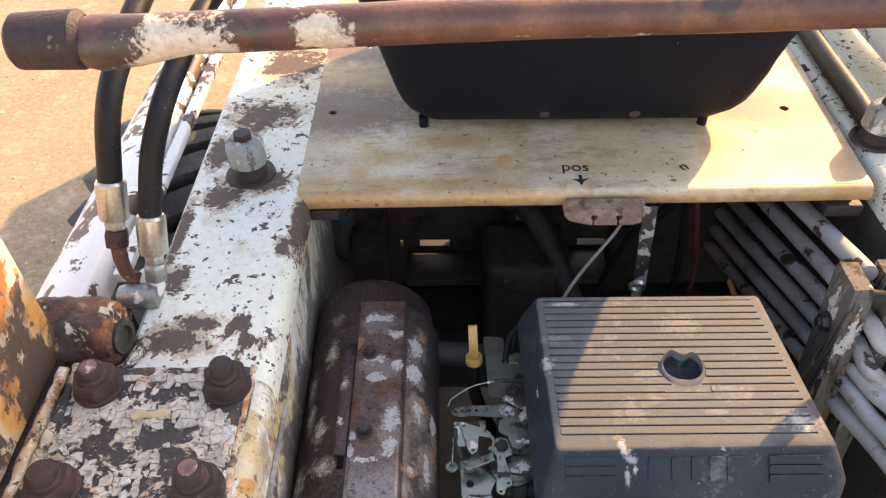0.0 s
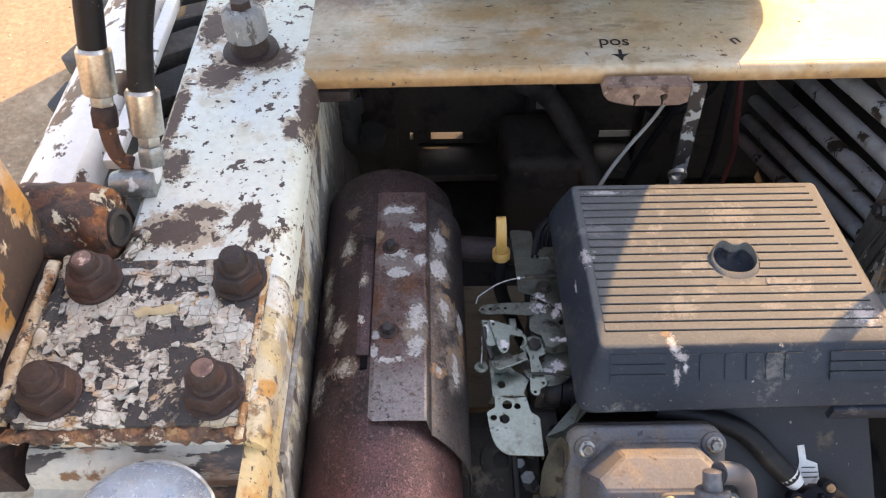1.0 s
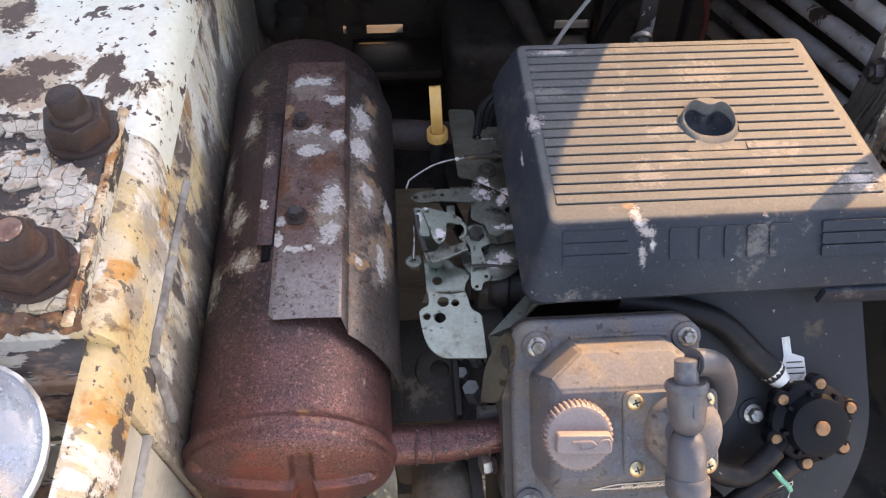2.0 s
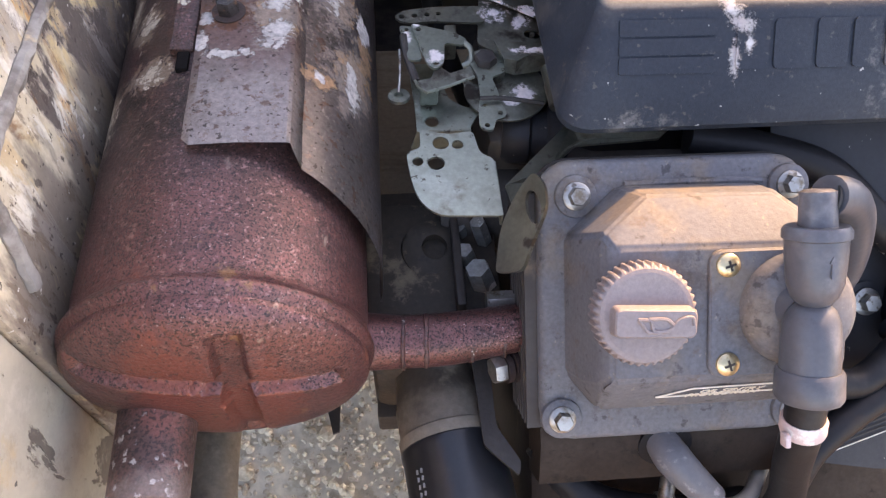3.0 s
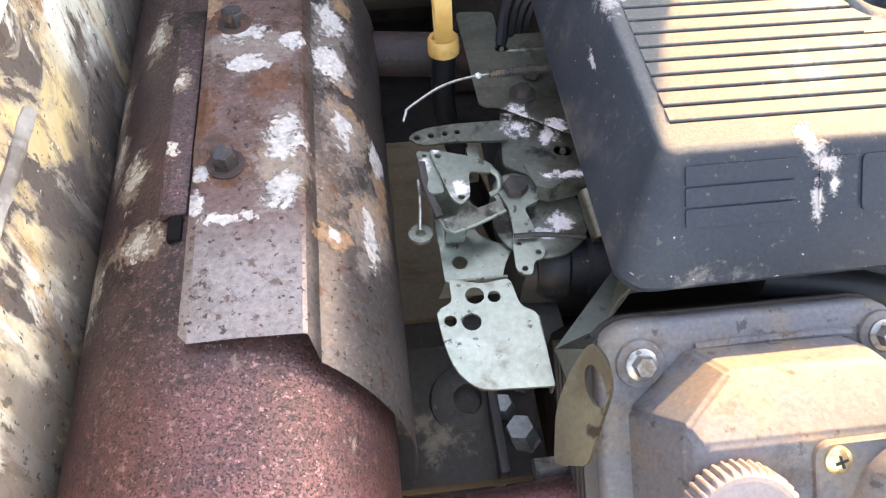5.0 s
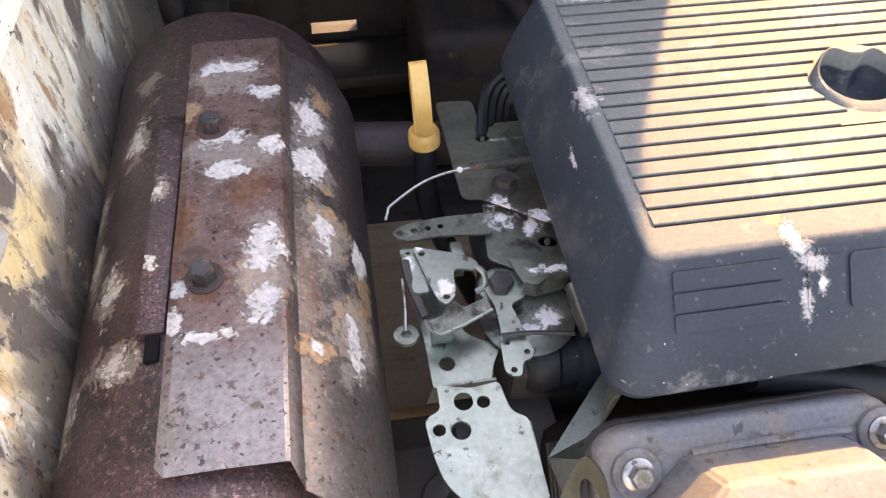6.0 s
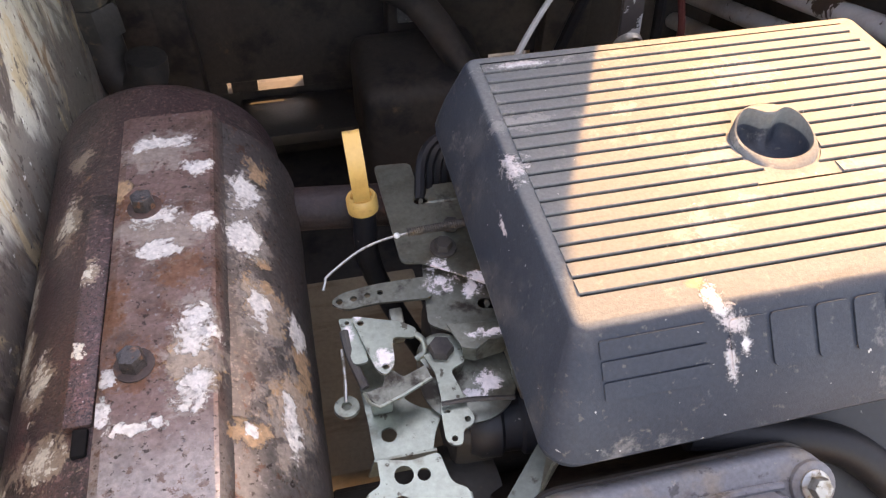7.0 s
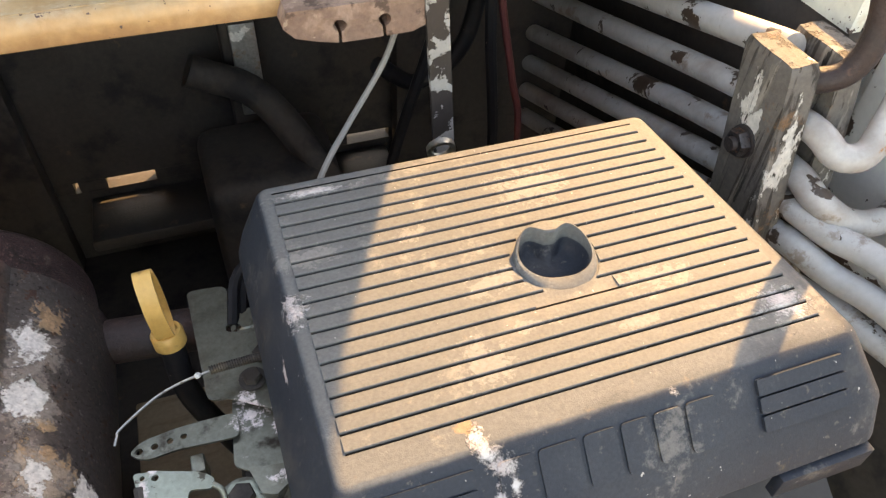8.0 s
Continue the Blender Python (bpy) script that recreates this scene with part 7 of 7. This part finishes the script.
part("hub_washer", lathe((0.0855, 0.5775, 0.6898), (0, 0, 1), [(0, 0.0105), (0.0014, 0.0102)], 24), M["dark_grey"], link)
flat("swing_arm", [(0.080, 0.588), (0.097, 0.586), (0.098, 0.567), (0.088, 0.563), (0.091, 0.550), (0.092, 0.538), (0.095, 0.531), (0.092, 0.526), (0.087, 0.525), (0.0845, 0.516), (0.0785, 0.517), (0.076, 0.521), (0.077, 0.537), (0.079, 0.546), (0.079, 0.563), (0.074, 0.578)], [(0.0905, 0.5305, 0.0018), (0.081, 0.5205, 0.0018), (0.081, 0.5375, 0.0014)], 0.6915, "zinc", 0.003, label="zinc swing arm")
bm = ring_loft([[(x, y, z) for x, y in ((0.0368, 0.5535), (0.044, 0.5435), (0.0755, 0.5560), (0.0735, 0.5650), (0.0600, 0.5600), (0.0545, 0.5655), (0.0500, 0.5625), (0.0475, 0.5560))] for z in (0.6985, 0.6968)])
part("bent_bracket", bm, M["zinc_dirty"], link, "folded steel bracket", smooth=False)
part("bracket_lip", tube([(0.0368, 0.5535, 0.699), (0.044, 0.5432, 0.699), (0.0755, 0.5558, 0.699)], 0.0011, 6, 2), M["zinc"], link)
part("bent_post", box(0.0395, 0.052, 0.5485, 0.5545, 0.680, 0.6965, 0.002), M["zinc"], link)
bm = ring_loft([[(x, y, z) for x, y in ((0.092, 0.590), (0.135, 0.5845), (0.1365, 0.5745), (0.113, 0.5745), (0.105, 0.5695), (0.097, 0.5725))] for z in (0.6985, 0.6968)])
part("bridge_arm", bm, M["zinc_dirty"], link, "folded steel bridge arm", smooth=False)
bm = ring_loft([[(x, y + d, z) for x, y, z in ((0.0975, 0.5722, 0.697), (0.105, 0.5692, 0.697), (0.113, 0.5742, 0.697), (0.136, 0.5742, 0.697), (0.136, 0.5745, 0.686), (0.113, 0.5745, 0.686), (0.105, 0.5695, 0.686), (0.0975, 0.5725, 0.686))] for d in (0.0, 0.0014)])
part("bridge_wall", bm, M["zinc_dirty"], link, smooth=False)
part("damper_cylinder", lathe((0.1290, 0.5725, 0.690), (0.0038, -0.032, -0.006), [(0, 0.005), (0.001, 0.0066), (0.014, 0.0066), (0.0145, 0.0074), (0.031, 0.0074), (0.0325, 0.0062), (0.0325, 0.0032), (0.028, 0.003)], 22), M["zinc_dirty"], link, "small steel damper cylinder")
part("rod_pin", lathe((0.132, 0.5455, 0.6915), (0, 0, 1), [(0, 0.0032), (0.002, 0.003)], 12), M["dark"], link)
for x, y in ((0.104, 0.655),):
    part("bolt", hexhead((x, y, 0.694), (0, 0, 1), 0.0062, 0.005), M["dark"], link, "blackened hex bolt")
    part("washer", lathe((x, y, 0.6922), (0, 0, 1), [(0, 0.009), (0.0018, 0.0088)], 22), M["dark_grey"], link)
part("bolt", hexhead((0.113, 0.672, 0.694), (0, 0, 1), 0.0062, 0.004), M["dark"], link)


def spring(name, p, q, r, wire, turns, mat):
    p, q = Vector(p), Vector(q)
    d = q - p
    u, v = frame_of(d)
    n = turns * 10
    pts = [p + d * (i / n) + (u * math.cos(2 * math.pi * i / 10) + v * math.sin(2 * math.pi * i / 10)) * r for i in range(n + 1)]
    return part(name, tube(pts, wire, 5, 1), mat, link)


part("spring_sleeve", tube([(0.0805, 0.6565, 0.711), (0.1, 0.6575, 0.711), (0.126, 0.658, 0.711)], [0.0022, 0.0026, 0.003], 10, 4), M["dark_grey"], link, "dark coiled spring sleeve")
spring("spring", (0.0805, 0.6565, 0.711), (0.126, 0.658, 0.711), 0.0026, 0.0005, 30, M["dark_grey"])
part("spring_wire", tube([(0.0225, 0.622, 0.709), (0.0245, 0.6265, 0.711), (0.027, 0.6305, 0.712), (0.047, 0.644, 0.714), (0.064, 0.6515, 0.713), (0.0805, 0.656, 0.711)], 0.0009, 6, 6), M["steel"], link, "bright hooked spring wire")
part("spring_bead", lathe((0.0725, 0.6535, 0.7115), (0.4, 0.2, 0.8), [(0, 0.0016), (0.0015, 0.0022), (0.003, 0.0012)], 10), M["sticker"], link)
part("throttle_rod", tube([(0.131, 0.624, 0.703), (0.1315, 0.605, 0.7015), (0.1295, 0.585, 0.7005), (0.129, 0.5765, 0.699)], 0.0010, 6, 5), M["steel"], link)
part("rod_sleeve", tube([(0.1300, 0.6325, 0.704), (0.1315, 0.619, 0.7030)], 0.0030, 10, 1), M["brass"], link)
part("link_rod", tube([(0.078, 0.5405, 0.695), (0.095, 0.5405, 0.694), (0.120, 0.539, 0.69)], 0.0015, 6, 4), M["dark_grey"], link)
part("pull_rod", tube([(0.031, 0.598, 0.697), (0.0325, 0.582, 0.695), (0.038, 0.562, 0.69)], 0.0028, 8, 4), M["dark_grey"], link)
part("drop_wire", tube([(0.028, 0.588, 0.694), (0.0275, 0.572, 0.688), (0.026, 0.559, 0.683)], 0.001, 6, 4), M["steel"], link)
part("eyelet", lathe((0.0262, 0.556, 0.6815), (0, 0.1, 1), [(0, 0.0075), (0.002, 0.0072), (0.0022, 0.003), (0.0, 0.0028)], 20), M["zinc"], link)
part("tall_tab", box(0.060, 0.068, 0.600, 0.612, 0.672, 0.694, 0.0012), M["zinc_dirty"], link)
for k in range(4):
    part("loom_strand", tube([(0.098 + 0.006 * k, 0.705 + 0.003 * k, 0.69 - 0.005 * k), (0.11 + 0.005 * k, 0.74, 0.705 - 0.004 * k), (0.15, 0.77, 0.70 - 0.006 * k)], 0.0042, 8, 5), M["rubber"], link)

# lifting bracket between linkage and valve cover
lift = thing("lifting_bracket", "zinc-plated lifting bracket with an oval eye", "bracket")
LN = Vector((-0.70, -0.1, 0.70)).normalized()
LU = (Vector((0, 1, 0)) - LN * LN.y).normalized()
LB = basis((0.094, 0.441, 0.722), LU, LN.cross(LU), LN)
eye_out = rounded([(0.0150, -0.0045), (0.0040, -0.0095), (-0.0100, -0.0075), (-0.0200, 0.0015), (-0.0380, 0.0160), (-0.0320, 0.0330), (-0.0240, 0.0300), (-0.0070, 0.0235), (0.0075, 0.0090)], [0.005, 0.008, 0.010, 0.010, 0.004, 0.004, 0.006, 0.008, 0.006], 4)
bm = bmesh.new()
slot = [(-0.0060 + 0.0105 * math.cos(a), 0.0005 + 0.0048 * math.sin(a)) for a in [2 * math.pi * i / 22 for i in range(22)]]
edges = []
for pts in (eye_out, slot):
    vs = [bm.verts.new((x, y, 0)) for x, y in pts]
    edges += [bm.edges.new((vs[i], vs[(i + 1) % len(vs)])) for i in range(len(vs))]
bmesh.ops.triangle_fill(bm, use_beauty=True, use_dissolve=False, edges=edges)
ext = bmesh.ops.extrude_face_region(bm, geom=bm.faces[:])
bmesh.ops.translate(bm, verts=[g for g in ext["geom"] if isinstance(g, bmesh.types.BMVert)], vec=(0, 0, -0.0026))
bmesh.ops.transform(bm, matrix=LB, verts=bm.verts[:])
part("eye_plate", bm, M["zinc_bare"], lift, "zinc eye plate with an oval slot")
bm = ring_loft([[(x, y, z + w) for x, y, z in ((0.0860, 0.4430, 0.709), (0.0850, 0.4660, 0.700), (0.1365, 0.5200, 0.6995), (0.1340, 0.4965, 0.7005), (0.1120, 0.4740, 0.7045), (0.0985, 0.4560, 0.7165))] for w in (0.0, -0.0018)])
part("brace", bm, M["zinc_bare"], lift, "zinc brace strip", smooth=False)
part("brace_edge", tube([(0.0985, 0.4562, 0.7160), (0.1120, 0.4742, 0.7045), (0.1340, 0.4967, 0.7005), (0.176, 0.4995, 0.6995)], 0.0011, 6, 3), M["zinc"], lift)
bm = ring_loft([[(x, y, z) for x, y in ((0.128, 0.494), (0.184, 0.4975), (0.192, 0.505), (0.128, 0.512))] for z in (0.7005, 0.6985)])
part("cross_plate", bm, M["zinc"], lift, "tapered green zinc plate under the air cleaner", smooth=False)

# ---- right side: cooling tubes, wooden clamp post, ram ----
grille = thing("tube_bank", "bank of chipped white-painted steel tubes", "tubes")
ENDS = ([(0.536, 0.69, 0.776), (0.545, 0.665, 0.766), (0.563, 0.658, 0.768), (0.583, 0.668, 0.785), (0.615, 0.69, 0.80)],
        [(0.535, 0.69, 0.737), (0.537, 0.658, 0.731), (0.563, 0.642, 0.714), (0.605, 0.643, 0.704), (0.66, 0.665, 0.70)],
        [(0.532, 0.678, 0.712), (0.545, 0.637, 0.709), (0.56, 0.596, 0.711), (0.57, 0.48, 0.712)],
        [(0.527, 0.668, 0.688), (0.54, 0.617, 0.686), (0.552, 0.571, 0.690), (0.565, 0.45, 0.695)],
        [(0.525, 0.66, 0.655), (0.54, 0.609, 0.660), (0.552, 0.545, 0.667), (0.56, 0.43, 0.675)])
for k, (z, z_far) in enumerate(((0.806, 0.707), (0.760, 0.662), (0.720, 0.608), (0.684, 0.563), (0.648, 0.520), (0.612, 0.478))):
    x = 0.5365
    back = [(x, 1.143, z_far), (x, 0.96, z + (z_far - z) * 0.5), (x, 0.775, z)]
    pts = back + ([(x, 0.735, z + 0.010)] if k == 0 else ENDS[k - 1])
    part("tube", tube(pts, 0.0122 if k == 0 else 0.0110, 14, 6), M["white_tube"], grille)
post = thing("clamp_post", "weathered grey wooden clamp post with peeling paint and a hex bolt", "post")


def post_mesh(x0, x1, y0, y1, top):
    """A plank standing on end that leans a little towards the front."""
    bm = bmesh.new()
    rings = []
    for z in (0.45, 0.55, 0.66, 0.76, top - 0.006, top):
        c = 0.0015 if z == top else 0
        dy = (z - top) * 0.19
        rings.append([(x0 + c, y0 + dy + c, z), (x1 - c, y0 + dy + c, z), (x1 - c, y1 + dy * 0.8 - c, z), (x0 + c, y1 + dy * 0.8 - c, z)])
    ring_loft(rings, bm)
    bmesh.ops.subdivide_edges(bm, edges=bm.edges[:], cuts=3, use_grid_fill=True)
    return rough_up(bm, 0.0014, 70)


part("board", post_mesh(0.4985, 0.5240, 0.6945, 0.7450, 0.829), M["wood"], post)
part("board", post_mesh(0.5490, 0.5740, 0.7000, 0.7520, 0.826), M["wood"], post)
part("washer", lathe((0.4990, 0.7105, 0.7565), (-1, 0, 0), [(0, 0.0135), (0.0025, 0.0130)], 22), M["rust"], post)
part("bolt", hexhead((0.4965, 0.7105, 0.7565), (-1, 0, 0), 0.0115, 0.008), M["stud_dark"], post, "rusty hex bolt")
part("nut", lathe((0.4885, 0.7105, 0.7565), (-1, 0, 0), [(0, 0.006), (0.004, 0.0055)], 14), M["rust"], post)
rt = thing("rusty_pipe", "rust-brown bent pipe rising from the clamp post", "pipe")
part("pipe", tube([(0.515, 0.722, 0.806), (0.531, 0.706, 0.807), (0.553, 0.695, 0.818), (0.563, 0.695, 0.848), (0.562, 0.712, 0.90), (0.567, 0.734, 0.95), (0.567, 0.742, 1.02), (0.567, 0.742, 1.25)], 0.0098, 14, 6), M["rust"], rt)
ram = thing("hydraulic_ram", "white-painted hydraulic ram with dark scuffs lying along the beam", "hydraulic ram")
part("barrel", lathe((0.735, 0.80, 0.905), (-0.02, 1, 0.03), [(0, 0.03), (0.004, 0.042), (0.7, 0.042), (0.705, 0.03)], 32), M["beam"], ram)
part("bracket", box(0.66, 0.74, 0.9, 0.95, 0.8625, 0.90, 0.004), M["beam"], ram)
rh = thing("ram_hose", "black rubber hose lying on the white beam", "hose")
part("hose", tube([(0.612, 0.955, 0.88), (0.618, 1.03, 0.879), (0.622, 1.15, 0.878), (0.63, 1.35, 0.879), (0.63, 1.7, 0.882)], 0.0155, 14, 6), M["rubber"], rh)
